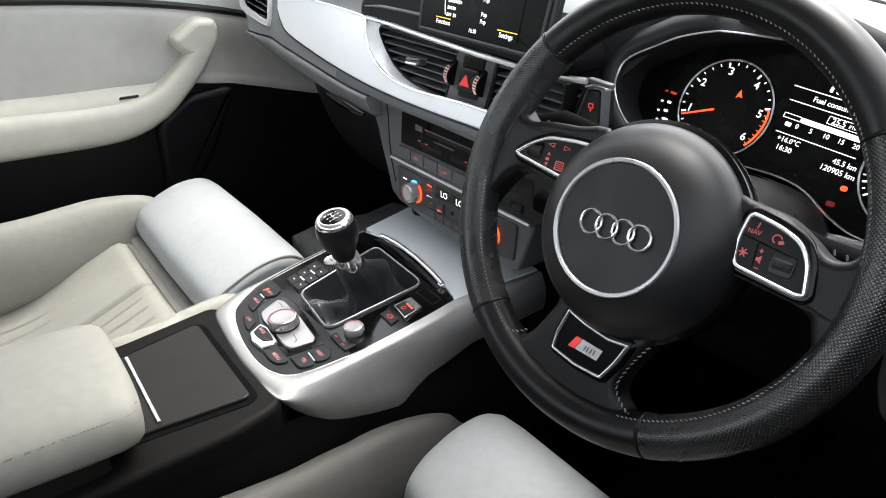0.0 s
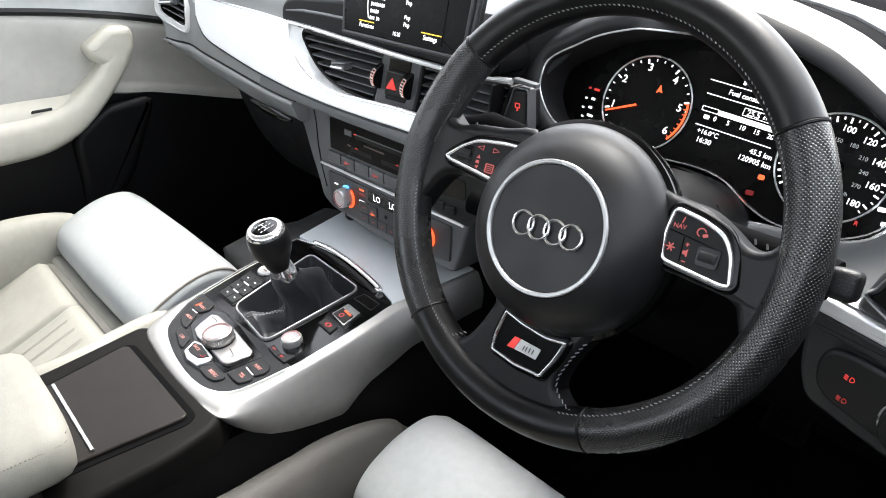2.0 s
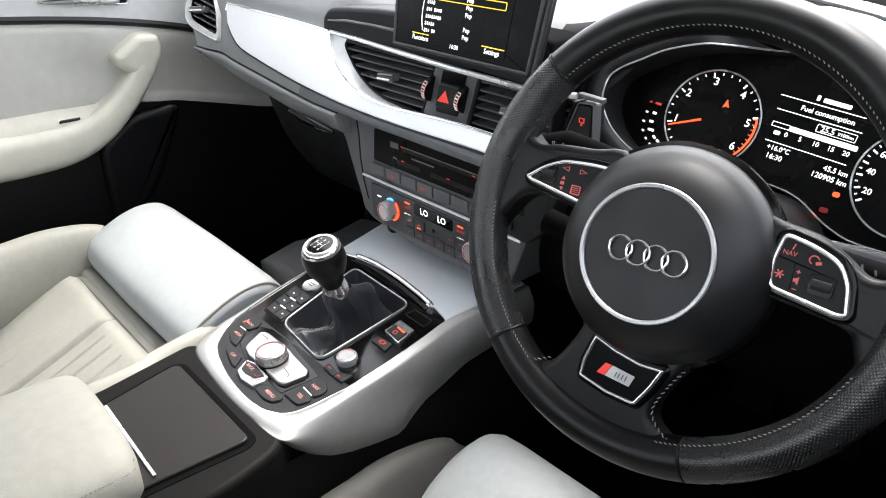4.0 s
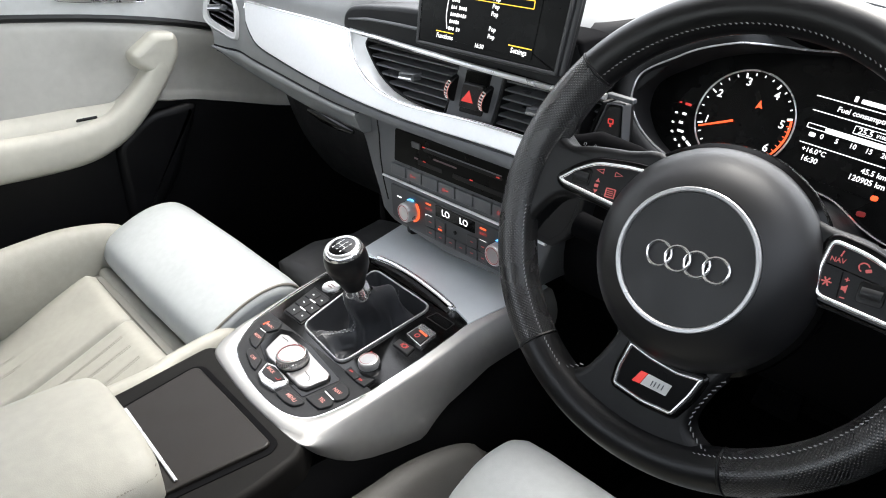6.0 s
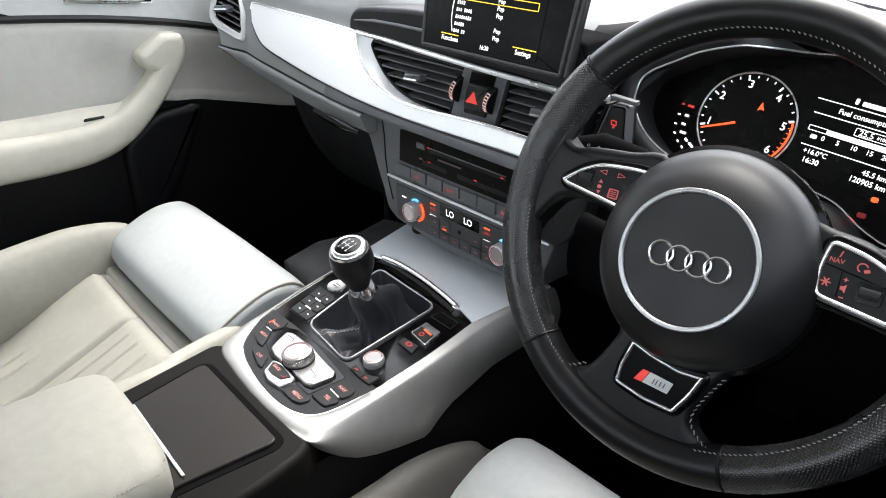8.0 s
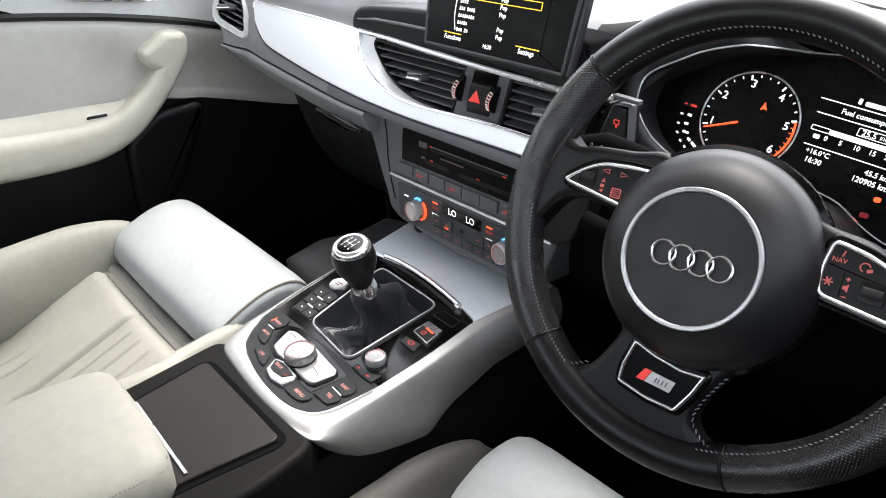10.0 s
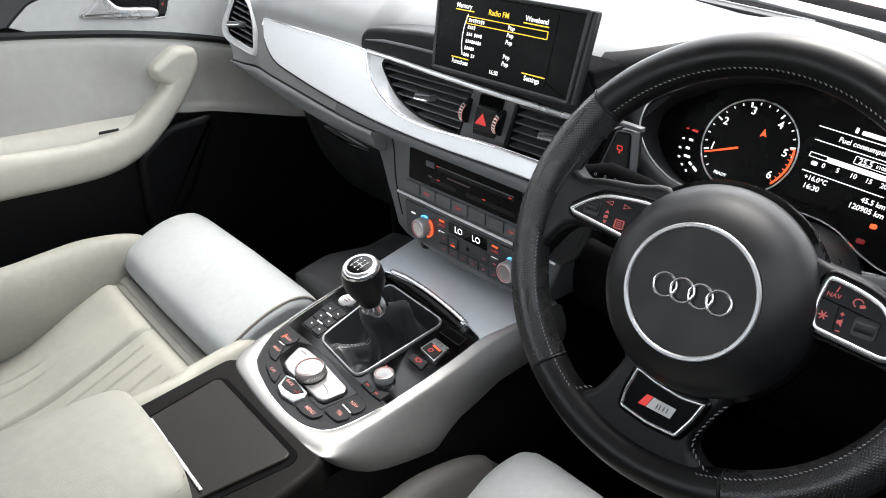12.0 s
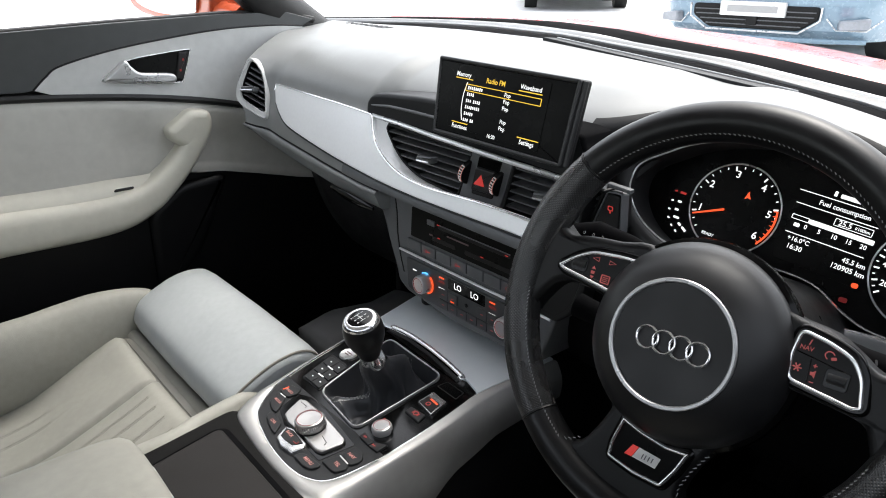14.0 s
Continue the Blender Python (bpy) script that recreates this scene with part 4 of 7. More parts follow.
part("eject_button", plate(FS, rect(-0.087, 0.5868, 0.017, 0.008, 0.001), 0.002, 0.004, 0.0008), DASH_GREY, radio)
part("card_slot", plate(FS, rect(0.03, 0.5645, 0.09, 0.006, 0.002), 0.002, 0.0026, 0.0002), BLACK, radio)
part("card_slot", plate(FS, rect(-0.06, 0.5645, 0.05, 0.006, 0.002), 0.002, 0.0026, 0.0002), BLACK, radio)
for x, z in ((-0.071, 0.588), (-0.07, 0.5685), (0.02, 0.5685), (0.066, 0.5850)):
    flat_bar(FS, x, z, 0.0055, 0.0014, 0.003, RED, radio, "red_mark")
flat_bar(FS, -0.03, 0.5765, 0.045, 0.0022, 0.0024, THREAD, radio, "caption_bar")
flat_bar(FS, -0.088, 0.5685, 0.008, 0.0025, 0.0024, THREAD, radio, "caption_bar")
row = thing("switch_row", (-0.03, 0.065, 0.54), "row of dark push buttons under the radio", "switches")
for k in range(7):
    x0 = -0.143 + 0.0335 * k
    b = part("push_button", plate(FS, rounded([(x0 + 0.0005, 0.5335), (x0 + 0.032, 0.5335), (x0 + 0.032, 0.5495), (x0 + 0.0005, 0.5495)], 0.0015), 0.0, 0.004, 0.001), DASH_GREY, row)
    if k in (1, 3, 6):
        flat_bar(FS, x0 + 0.0175, 0.541, 0.0062, 0.0012, 0.0042, RED, b, "symbol_bar")
        part("symbol_ring", frame_ring(FS, circle(x0 + 0.0112, 0.541, 0.0024, 12), 0.0006, 0.0035, 0.0044, 0.0002), RED, b)
part("chrome_line", tube([FS @ Vector((-0.1635, 0.5255, 0.003)), FS @ Vector((0.145, 0.526, 0.003))], 0.0019, 8), ALU, stack)

clim = thing("climate_panel", (-0.02, 0.065, 0.49), "dark climate control panel with two illuminated dials", "climate control")
part("face", plate(FS, rounded([(-0.145, 0.468), (-0.105, 0.461), (-0.085, 0.461), (0.055, 0.461), (0.075, 0.461), (0.118, 0.468), (0.122, 0.517), (-0.148, 0.517)], 0.004), -0.01, 0.003, 0.001), KEY, clim)
part("readout", plate(FS, rect(-0.0105, 0.507, 0.077, 0.0165, 0.002), 0.003, 0.0036, 0.0002), GLOSS, clim)
for x in (-0.0275, 0.0075):
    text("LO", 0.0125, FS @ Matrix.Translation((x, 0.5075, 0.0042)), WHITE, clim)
for x, s in ((-0.0975, 1), (0.0765, -1)):
    km = FS @ Matrix.Translation((x, 0.4915, 0.003))
    dial = part("dial", lathe(km, [(0.0140, 0.0), (0.0142, 0.006), (0.0138, 0.015), (0.0128, 0.0172), (0.0110, 0.0178), (0.0104, 0.0168), (0.001, 0.0165)], 40), SATIN, clim, "chrome temperature dial")
    part("glow_ring", tube([km @ Vector((0.0158 * math.cos(a), 0.0158 * math.sin(a), 0.002)) for a in np.linspace(-1.3, 0.9, 16)], 0.0013, 6), ORANGE, dial)
    part("glow_ring", tube([km @ Vector((0.0155 * math.cos(a), 0.0155 * math.sin(a), 0.002)) for a in np.linspace(1.3, 2.2, 8)], 0.0009, 6), BLUE, dial)
    part("dial_line", tube([km @ Vector((0.0108 * math.cos(a), 0.0108 * math.sin(a), 0.0174)) for a in np.linspace(0, 6.1, 24)], 0.0005, 5), REDDIM, dial)
    bx = x + s * 0.034
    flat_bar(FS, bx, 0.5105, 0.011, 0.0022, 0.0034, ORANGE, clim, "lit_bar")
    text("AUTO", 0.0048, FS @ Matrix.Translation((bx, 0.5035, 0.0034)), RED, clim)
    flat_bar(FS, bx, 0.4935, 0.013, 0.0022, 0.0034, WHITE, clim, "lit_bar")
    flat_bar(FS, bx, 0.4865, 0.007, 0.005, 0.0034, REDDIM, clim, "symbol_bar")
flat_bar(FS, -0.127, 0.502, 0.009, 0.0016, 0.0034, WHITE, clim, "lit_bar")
for k in range(6):
    x0 = -0.068 + 0.0205 * k
    for z0, z1 in ((0.464, 0.4775), (0.479, 0.4945)):
        if z1 > 0.48 and k in (2, 3):
            continue
        drop = 0.003 if k in (0, 5) and z0 < 0.47 else 0.0
        kb = part("key", plate(FS, rounded([(x0, z0 + drop), (x0 + 0.0195, z0), (x0 + 0.0195, z1), (x0, z1)], 0.0015), 0.002, 0.0052, 0.001), KEY, clim)
        flat_bar(FS, x0 + 0.01, (z0 + z1) / 2, 0.0052, 0.0010, 0.0054, PODRED, kb, "symbol_bar")
    if k == 1:
        flat_bar(FS, x0 + 0.01, 0.4825, 0.008, 0.0018, 0.0056, ORANGE, clim, "lit_bar")
part("sensor", lathe(FS @ Matrix.Translation((-0.010, 0.487, 0.003)), [(0.003, 0.0), (0.003, 0.001), (0.0015, 0.0015), (0.001, 0.001)], 16), BLACK, clim)

# ---- centre console ----
K = axes((0, 0, 0.4235), (1, 0, 0), (0, 1, 0.085))
con = thing("centre_console", (0, -0.2, 0.1), "centre console with satin silver trim and dark storage lid", "console")
part("tunnel", loft([[(x, y, z) for x, z in ((-0.13, 0.0), (-0.125, top - 0.05), (-0.105, top), (0.11, top), (0.130, top - 0.05), (0.14, 0.0))] for y, top in ((-1.0, 0.36), (-0.45, 0.375), (-0.25, 0.36), (0.0, 0.36), (0.10, 0.41), (0.2, 0.43), (0.66, 0.43))]), BLACK, con, "black console flank")
body = rounded([(-0.115, -0.60), (0.125, -0.60), (0.136, -0.32), (0.128, -0.262), (0.10, -0.235), (-0.05, -0.225), (-0.112, -0.245), (-0.105, -0.36)], 0.015)
part("rear_surround", plate(K, body, -0.035, -0.0015, 0.008, steps=4), SURROUND, con, "dark grey console surround")
lid_out = rounded([(-0.066, -0.42), (0.080, -0.42), (0.085, -0.37), (0.0985, -0.284), (0.095, -0.2775), (-0.070, -0.277), (-0.0755, -0.283), (-0.066, -0.37)], 0.005)
part("lid_groove", plate(K, inset(lid_out, -0.0075), -0.004, -0.0006, 0.0004), SEAL, con)
lid = part("storage_lid", plate(K, lid_out, -0.004, 0.0035, 0.002), LID, con, "dark textured storage lid")
part("lid_handle", tube([K @ Vector((-0.060, -0.3660, 0.005)), K @ Vector((0.078, -0.3680, 0.005))], 0.0019, 8, flat=0.6), SATIN, lid, "chrome lid handle strip")

EDGE = [(-0.150, 0.002), (-0.141, -0.05), (-0.128, -0.12), (-0.1133, -0.1769), (-0.1044, -0.1937), (-0.0904, -0.2128), (-0.0762, -0.2270), (-0.0640, -0.2330), (-0.0467, -0.2388), (-0.0084, -0.2465), (0.0331, -0.2496), (0.0641, -0.2468), (0.0847, -0.2385), (0.0935, -0.2300), (0.099, -0.2180), (0.1031, -0.1938), (0.1052, -0.1509), (0.1030, -0.1017), (0.0965, -0.0439), (0.0925, -0.0108)]
DECK_EDGE = [(0.0985, 0.04), (0.1085, 0.115)]
DECK_OUTER = [(0.1085, 0.04), (0.1165, 0.115)]
OUTER = [(-0.1525, 0.002), (-0.1440, -0.051), (-0.1320, -0.122), (-0.1200, -0.180), (-0.1165, -0.204), (-0.1080, -0.2270), (-0.0946, -0.2460), (-0.0800, -0.2525), (-0.055, -0.2560), (-0.015, -0.2600), (0.030, -0.2620), (0.068, -0.2605), (0.100, -0.2575), (0.1150, -0.2510), (0.1180, -0.2340), (0.1190, -0.205), (0.1185, -0.155), (0.1165, -0.10), (0.1110, -0.045), (0.1070, -0.010)]
panel_out = spline(EDGE, 6, False) + spline([(0.0925, -0.0108), (0.080, 0.0005), (0.03, 0.008), (-0.05, 0.014), (-0.11, 0.010), (-0.150, 0.002)], 5, False)[1:-1]
TRIM = brushed("console_silver", (0.40, 0.395, 0.385), 0.56, 0.9)
inner_e, outer_e = spline(EDGE + DECK_EDGE, 6, False), spline(OUTER + DECK_OUTER, 6, False)


def trim_row(f, h):
    return [K @ Vector((*(a * (1 - f) + b * f), h)) for a, b in zip(inner_e, outer_e)]


rings = [trim_row(0.0, -0.002), trim_row(0.0, 0.0012), trim_row(0.05, 0.0024), trim_row(0.5, 0.0022), trim_row(0.85, 0.0012), trim_row(1.0, -0.0012)]
LOW_Y = (-0.262, -0.2525, -0.2394, -0.2222, -0.2029, -0.1817, -0.1504, -0.1138, -0.1025, -0.0865, -0.0708, -0.0029, 0.0575, 0.11)
LOW_Z = (0.4000, 0.3950, 0.3802, 0.3661, 0.3552, 0.3486, 0.3425, 0.3378, 0.3448, 0.3532, 0.3600, 0.3747, 0.3796, 0.384)
LOW_X = (0.112, 0.1150, 0.1198, 0.1243, 0.1277, 0.1298, 0.1317, 0.1332, 0.1315, 0.1290, 0.1275, 0.1230, 0.1215, 0.122)
# dark side ledge towards the passenger's footwell
ys = np.linspace(0.115, -0.20, 40)
rows = []
for f, dz in ((0.0, -0.004), (0.03, -0.008), (0.35, -0.014), (0.7, -0.021), (0.9, -0.027), (1.0, -0.036), (1.01, -0.08), (1.0, -0.30)):
    rows.append([K @ Vector((interp(y, (-0.20, -0.14, -0.07, 0.002, 0.115), (-0.119, -0.126, -0.138, -0.150, -0.1525)) - f * interp(y, (-0.2, -0.09, -0.076, -0.068, 0.0, 0.06, 0.115), (0.008, 0.012, 0.02, 0.14, 0.142, 0.112, 0.118)), y, dz)) for y in ys])
part("side_ledge", loft(rows, closed=False, caps=False), LEDGE_SIDE, con, "dark plastic ledge beside the passenger footwell", 50)
# flank towards the driver, whose lower edge sweeps up to the front
for s in np.linspace(0.08, 1, 12):
    ring = []
    for T in rings[5]:
        k = smooth(0.06, 0.112, T.x)
        low = Vector((max(interp(T.y, LOW_Y, LOW_X), T.x), T.y, interp(T.y, LOW_Y, LOW_Z)))
        q = T.lerp(low, s) + Vector((0.006 * math.sin(math.pi * s), 0, 0.002 * math.sin(math.pi * s)))
        flat = T + Vector((0, 0, -0.003 * s))
        ring.append(flat.lerp(q, k))
    rings.append(ring)
rings.append([v + Vector((-0.02 * smooth(0.06, 0.12, v.x), 0, -0.004)) for v in rings[-1]])
part("silver_trim", loft(rings, closed=False, caps=False), TRIM, con, "satin silver trim and flank round the switch panel", 60)
deck_out = rounded([(-0.152, 0.006), (-0.04, 0.018), (0.056, 0.002), (0.088, -0.006), (0.0925, -0.010), (0.0985, 0.04), (0.1085, 0.115), (-0.172, 0.115)], 0.003)
part("front_deck", slab(K, [Vector(p) for p in deck_out], -0.01, 0.0038, 0.001), DECKMAT, con, "grey metallic sliding cover")
part("deck_seam", tube([K @ Vector((-0.150, 0.020, 0.0014)), K @ Vector((-0.158, 0.10, 0.0014))], 0.0008, 4), DARK, con)
barp = spline([(-0.1130, 0.0085), (-0.1092, 0.0107), (-0.0757, 0.0142), (-0.0278, 0.0122), (0.0169, 0.0068), (0.050, 0.0010), (0.056, -0.0005)], 5, False)
part("chrome_bar", tube([K @ Vector((p.x, p.y, 0.0055)) for p in barp], 0.0038, 10, flat=0.8), CHROME, con, "chrome grip bar of the cover")
part("bar_end", plate(K, rounded([(0.052, -0.006), (0.060, -0.007), (0.061, 0.001), (0.053, 0.003)], 0.001), 0.0, 0.0075, 0.0015), CHROME, con)
part("front_slot", plate(K, [Vector((p.x, p.y - 0.0035)) for p in barp] + [Vector((p.x - 0.002, p.y - 0.0095)) for p in barp[::-1]], 0.0, 0.0020, 0.0004), DARK, con)

mmi = thing("control_console", K @ Vector((0, -0.12, 0)), "black switch console with rotary controller and lit buttons", "control panel")


def panel_mesh():
    """The gloss panel with the opening for the gaiter cut through it."""
    bm = bmesh.new()
    for loop in (inset(panel_out, 0.0004), GAITER_HOLE):
        vs = [bm.verts.new((p[0], p[1], 0.0008)) for p in loop]
        for i in range(len(vs)):
            bm.edges.new((vs[i], vs[(i + 1) % len(vs)]))
    bmesh.ops.triangle_fill(bm, use_beauty=True, edges=bm.edges[:])
    bmesh.ops.recalc_face_normals(bm, faces=bm.faces[:])
    top = bm.faces[:]
    r = bmesh.ops.extrude_face_region(bm, geom=top)
    for v in [g for g in r["geom"] if isinstance(g, bmesh.types.BMVert)]:
        v.co.z -= 0.003
    bm.transform(K)
    return bm


GAITER_HOLE = rounded([(-0.0945, -0.0095), (-0.0550, -0.1485), (0.0430, -0.1585), (0.0333, -0.0160)], 0.014, 6)
part("panel", panel_mesh(), GLOSS, mmi)
rear = [p for p in panel_out if p.y < -0.155]
part("matt_panel", plate(K, inset([Vector(p) for p in rear], 0.0012), 0.0002, 0.0014, 0.0003), DASH_DARK, mmi, "matt dark grey rear part")
part("panel_edge", tube([K @ Vector((p.x, p.y, 0.0014)) for p in panel_out], 0.0010, 6, closed=True), CHROME, mmi)


def key(pts, h=0.0040, mat=None, name="push_button", r=0.003, parent=None, z0=0.0):
    return part(name, plate(K, rounded(pts, r), z0, h, 0.0010), mat or DASH_DARK, parent or mmi)


def K_at(x, y, h, turn=0.0):
    return K @ Matrix.Translation((x, y, h)) @ Matrix.Rotation(radians(turn), 4, "Z")


# metal plate with rotary controller, in a gloss well
part("controller_well", plate(K, rounded([(-0.0611, -0.2051), (-0.0709, -0.1722), (-0.0525, -0.1640), (-0.009, -0.1640), (0.0660, -0.1740), (0.0600, -0.2192), (0.0288, -0.2188), (-0.0034, -0.2135), (-0.0264, -0.2166)], 0.003), 0.0, 0.0020, 0.0005), GLOSS, mmi)
plate_out = rounded([(-0.0403, -0.2085), (-0.0464, -0.1983), (-0.0547, -0.1788), (-0.0465, -0.1736), (-0.0056, -0.1725), (0.0534, -0.1783), (0.0587, -0.1850), (0.0535, -0.2105), (0.0443, -0.2140), (0.0235, -0.2127), (0.0043, -0.2120), (-0.0251, -0.2125)], 0.003)
part("controller_plate", plate(K, plate_out, 0.001, 0.0062, 0.0018), CONTROL, mmi, "brushed metal controller plate")
rk = K_at(0.0040, -0.1965, 0.0062)
part("knob_shadow_ring", lathe(rk, [(0.0192, -0.001), (0.0192, 0.0006), (0.0175, 0.0008), (0.017, 0.0)], 40), BLACK, mmi)
rot = part("rotary_knob", lathe(rk, [(0.0178, 0.0), (0.0180, 0.0050), (0.0178, 0.0100), (0.0168, 0.0118), (0.0152, 0.0124), (0.0146, 0.0116), (0.001, 0.0112)], 48), CONTROL, mmi, "knurled metal rotary knob")
part("red_ring", tube([rk @ Vector((0.0149 * math.cos(a), 0.0149 * math.sin(a), 0.0123)) for a in np.linspace(0, 6.2, 40)], 0.0003, 5), REDDIM, rot)
for a in np.linspace(0, 2 * math.pi, 44, endpoint=False):
    part("knurl", tube([rk @ Vector((0.0181 * math.cos(a), 0.0181 * math.sin(a), 0.0040)), rk @ Vector((0.0179 * math.cos(a), 0.0179 * math.sin(a), 0.0100))], 0.0004, 4), CHROME, rot)
for pts in (((0.030, -0.196), (0.044, -0.1985), (0.046, -0.2025)), ((-0.047, -0.181), (-0.034, -0.1805), (-0.033, -0.183))):
    part("engraved_mark", tube([K @ Vector((x, y, 0.0064)) for x, y in pts], 0.0004, 4), DARK, mmi)
for pts, word, x, y, sz in (([(-0.0957, -0.1857), (-0.0943, -0.1705), (-0.0753, -0.1650), (-0.069, -0.1755), (-0.0724, -0.1870), (-0.0821, -0.1885)], "RADIO", -0.0815, -0.1790, 0.0056),
                            ([(-0.0801, -0.2085), (-0.0929, -0.1890), (-0.0725, -0.1905), (-0.0619, -0.2017), (-0.054, -0.2131), (-0.0661, -0.2134)], "MEDIA", -0.0735, -0.2000, 0.0056),
                            ([(-0.0554, -0.2259), (-0.0603, -0.2191), (-0.0559, -0.2138), (-0.0295, -0.2182), (-0.0178, -0.2332), (-0.0267, -0.2337)], "CAR", -0.0398, -0.2241, 0.0062),
                            ([(0.0339, -0.2368), (0.0342, -0.23), (0.0396, -0.2248), (0.0692, -0.2214), (0.0709, -0.226), (0.0669, -0.234), (0.055, -0.2374)], "MENU", 0.0541, -0.2290, 0.0070),
                            ([(0.0634, -0.2178), (0.0705, -0.1985), (0.0915, -0.2000), (0.0960, -0.2047), (0.0910, -0.2168), (0.083, -0.2181)], "TEL", 0.0815, -0.2080, 0.0070),
                            ([(0.0703, -0.1955), (0.0696, -0.1759), (0.0847, -0.1757), (0.0940, -0.1811), (0.0965, -0.1886), (0.0930, -0.1985)], "NAV", 0.0815, -0.1885, 0.0070)):
    b = key(pts)
    text(word, sz * 0.9, K_at(x, y, 0.0043), PINK, b)
bk = part("back_key", plate(K, rounded([(-0.0078, -0.2356), (-0.0177, -0.2179), (-0.004, -0.2134), (0.0284, -0.2164), (0.0332, -0.2228), (0.0303, -0.2366), (0.0088, -0.2399)], 0.002), 0.0, 0.0066, 0.0018), CHROME, mmi, "chrome framed back key")
part("key_cap", plate(K, rounded([(-0.0052, -0.2315), (-0.0129, -0.2199), (-0.0006, -0.2161), (0.0267, -0.2193), (0.0205, -0.2300), (0.0039, -0.2325)], 0.0015), 0.006, 0.0074, 0.0006), DASH_DARK, bk)
text("BACK", 0.0056, K_at(0.0005, -0.2228, 0.0077, -3), PINK, bk)
part("return_arrow", tube([K @ Vector((x, y, 0.0077)) for x, y in ((0.016, -0.2262), (0.0215, -0.2262), (0.0225, -0.2240), (0.0215, -0.2222))], 0.0004, 4), RED, bk)
flat_bar(K, -0.0790, -0.1897, 0.0125, 0.0014, 0.0043, WHITEDIM, mmi, "divider", 2)
flat_bar(K, 0.0812, -0.1984, 0.0185, 0.0014, 0.0043, WHITEDIM, mmi, "divider", -4)
flat_bar(K, -0.0905, -0.1790, 0.0018, 0.0085, 0.0043, ORANGE, mmi, "lit_bar", -5)
# block of six station keys
pad = key([(-0.101, -0.150), (-0.058, -0.1495), (-0.070, -0.1035), (-0.083, -0.0905), (-0.120, -0.0905)], 0.002, BLACK, "key_block", 0.003)
for r in range(3):
    for c in range(2):
        x, y = -0.0895 + 0.0195 * c - 0.0055 * r, -0.1395 + 0.0178 * r
        kk = key([(x - 0.0090, y - 0.0083), (x + 0.0095, y - 0.0083), (x + 0.0070, y + 0.0083), (x - 0.0115, y + 0.0083)], 0.0042, DASH_DARK, "station_key", 0.0012, pad, 0.001)
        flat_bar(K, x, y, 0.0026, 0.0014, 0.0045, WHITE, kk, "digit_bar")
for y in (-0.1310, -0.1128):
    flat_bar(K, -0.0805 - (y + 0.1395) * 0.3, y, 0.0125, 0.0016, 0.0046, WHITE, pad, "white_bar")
start = part("start_button", lathe(K_at(-0.1032, -0.0748, 0.0), [(0.0128, 0.0), (0.0128, 0.002), (0.0116, 0.0036), (0.0110, 0.0034), (0.001, 0.0032)], 40), SATIN, mmi, "round metal start button")
flat_bar(K, -0.1032, -0.0730, 0.0115, 0.0018, 0.0035, THREAD, start, "caption_bar")
flat_bar(K, -0.1032, -0.0772, 0.0095, 0.0018, 0.0035, THREAD, start, "caption_bar")
# volume knob and skip keys
vk = K_at(0.0665, -0.1358, 0.0008)
vol = part("volume_knob", lathe(vk, [(0.0122, 0.0), (0.0126, 0.0030), (0.0122, 0.0072), (0.0112, 0.0088), (0.0100, 0.0092), (0.0094, 0.0085), (0.001, 0.0082)], 40), SATIN, mmi, "chrome volume knob")
part("red_ring", tube([vk @ Vector((0.0097 * math.cos(a), 0.0097 * math.sin(a), 0.0091)) for a in np.linspace(0, 6.2, 30)], 0.0003, 5), REDDIM, vol)
for pts, x, y in (([(0.0575, -0.1628), (0.0571, -0.1541), (0.079, -0.1566), (0.079, -0.1645)], 0.0654, -0.1583), ([(0.0797, -0.1645), (0.0802, -0.1563), (0.0946, -0.1473), (0.0957, -0.1635)], 0.0848, -0.1597)):
    b = key(pts, r=0.0015)
    for dx in (-0.002, 0.001):
        part("skip_symbol", plate(K, [(x + dx - 0.0012, y - 0.0016), (x + dx + 0.0016, y), (x + dx - 0.0012, y + 0.0016)], 0.004, 0.0043, 0.0001), RED, b)
flat_bar(K, 0.0500, -0.1209, 0.0022, 0.0022, 0.0012, RED, mmi, "red_mark")
# parking brake switches
b = key([(0.0568, -0.0948), (0.0552, -0.0836), (0.0811, -0.0816), (0.0858, -0.0966)], 0.0028, r=0.002)
part("brake_symbol", frame_ring(K, circle(0.0705, -0.0882, 0.0036, 16), 0.0011, 0.0028, 0.0033, 0.0002), RED, b)
for s in (-1, 1):
    flat_bar(K, 0.0705 + s * 0.0046, -0.0882, 0.0010, 0.0050, 0.0031, RED, b, "brake_symbol")
brk = key([(0.0544, -0.0728), (0.0527, -0.0465), (0.0807, -0.048), (0.0866, -0.0775)], 0.0045, CHROME, "brake_switch", 0.002)
part("switch_cap", plate(K, rounded([(0.0570, -0.0722), (0.0565, -0.0570), (0.0805, -0.0582), (0.0842, -0.0758)], 0.0015), 0.003, 0.0056, 0.0008), BLACK, brk)
part("brake_symbol", frame_ring(K, circle(0.0690, -0.0675, 0.0036, 16), 0.0012, 0.0054, 0.0060, 0.0002), RED, brk)
flat_bar(K, 0.0715, -0.0603, 0.0150, 0.0024, 0.0060, ORANGE, brk, "lit_bar", -6)
part("front_pocket", frame_ring(K, rounded([(0.0430, -0.0333), (0.0455, -0.0171), (0.0790, -0.0180), (0.0820, -0.0345)], 0.002), 0.0012, 0.0006, 0.0016, 0.0003), BLACK, mmi)

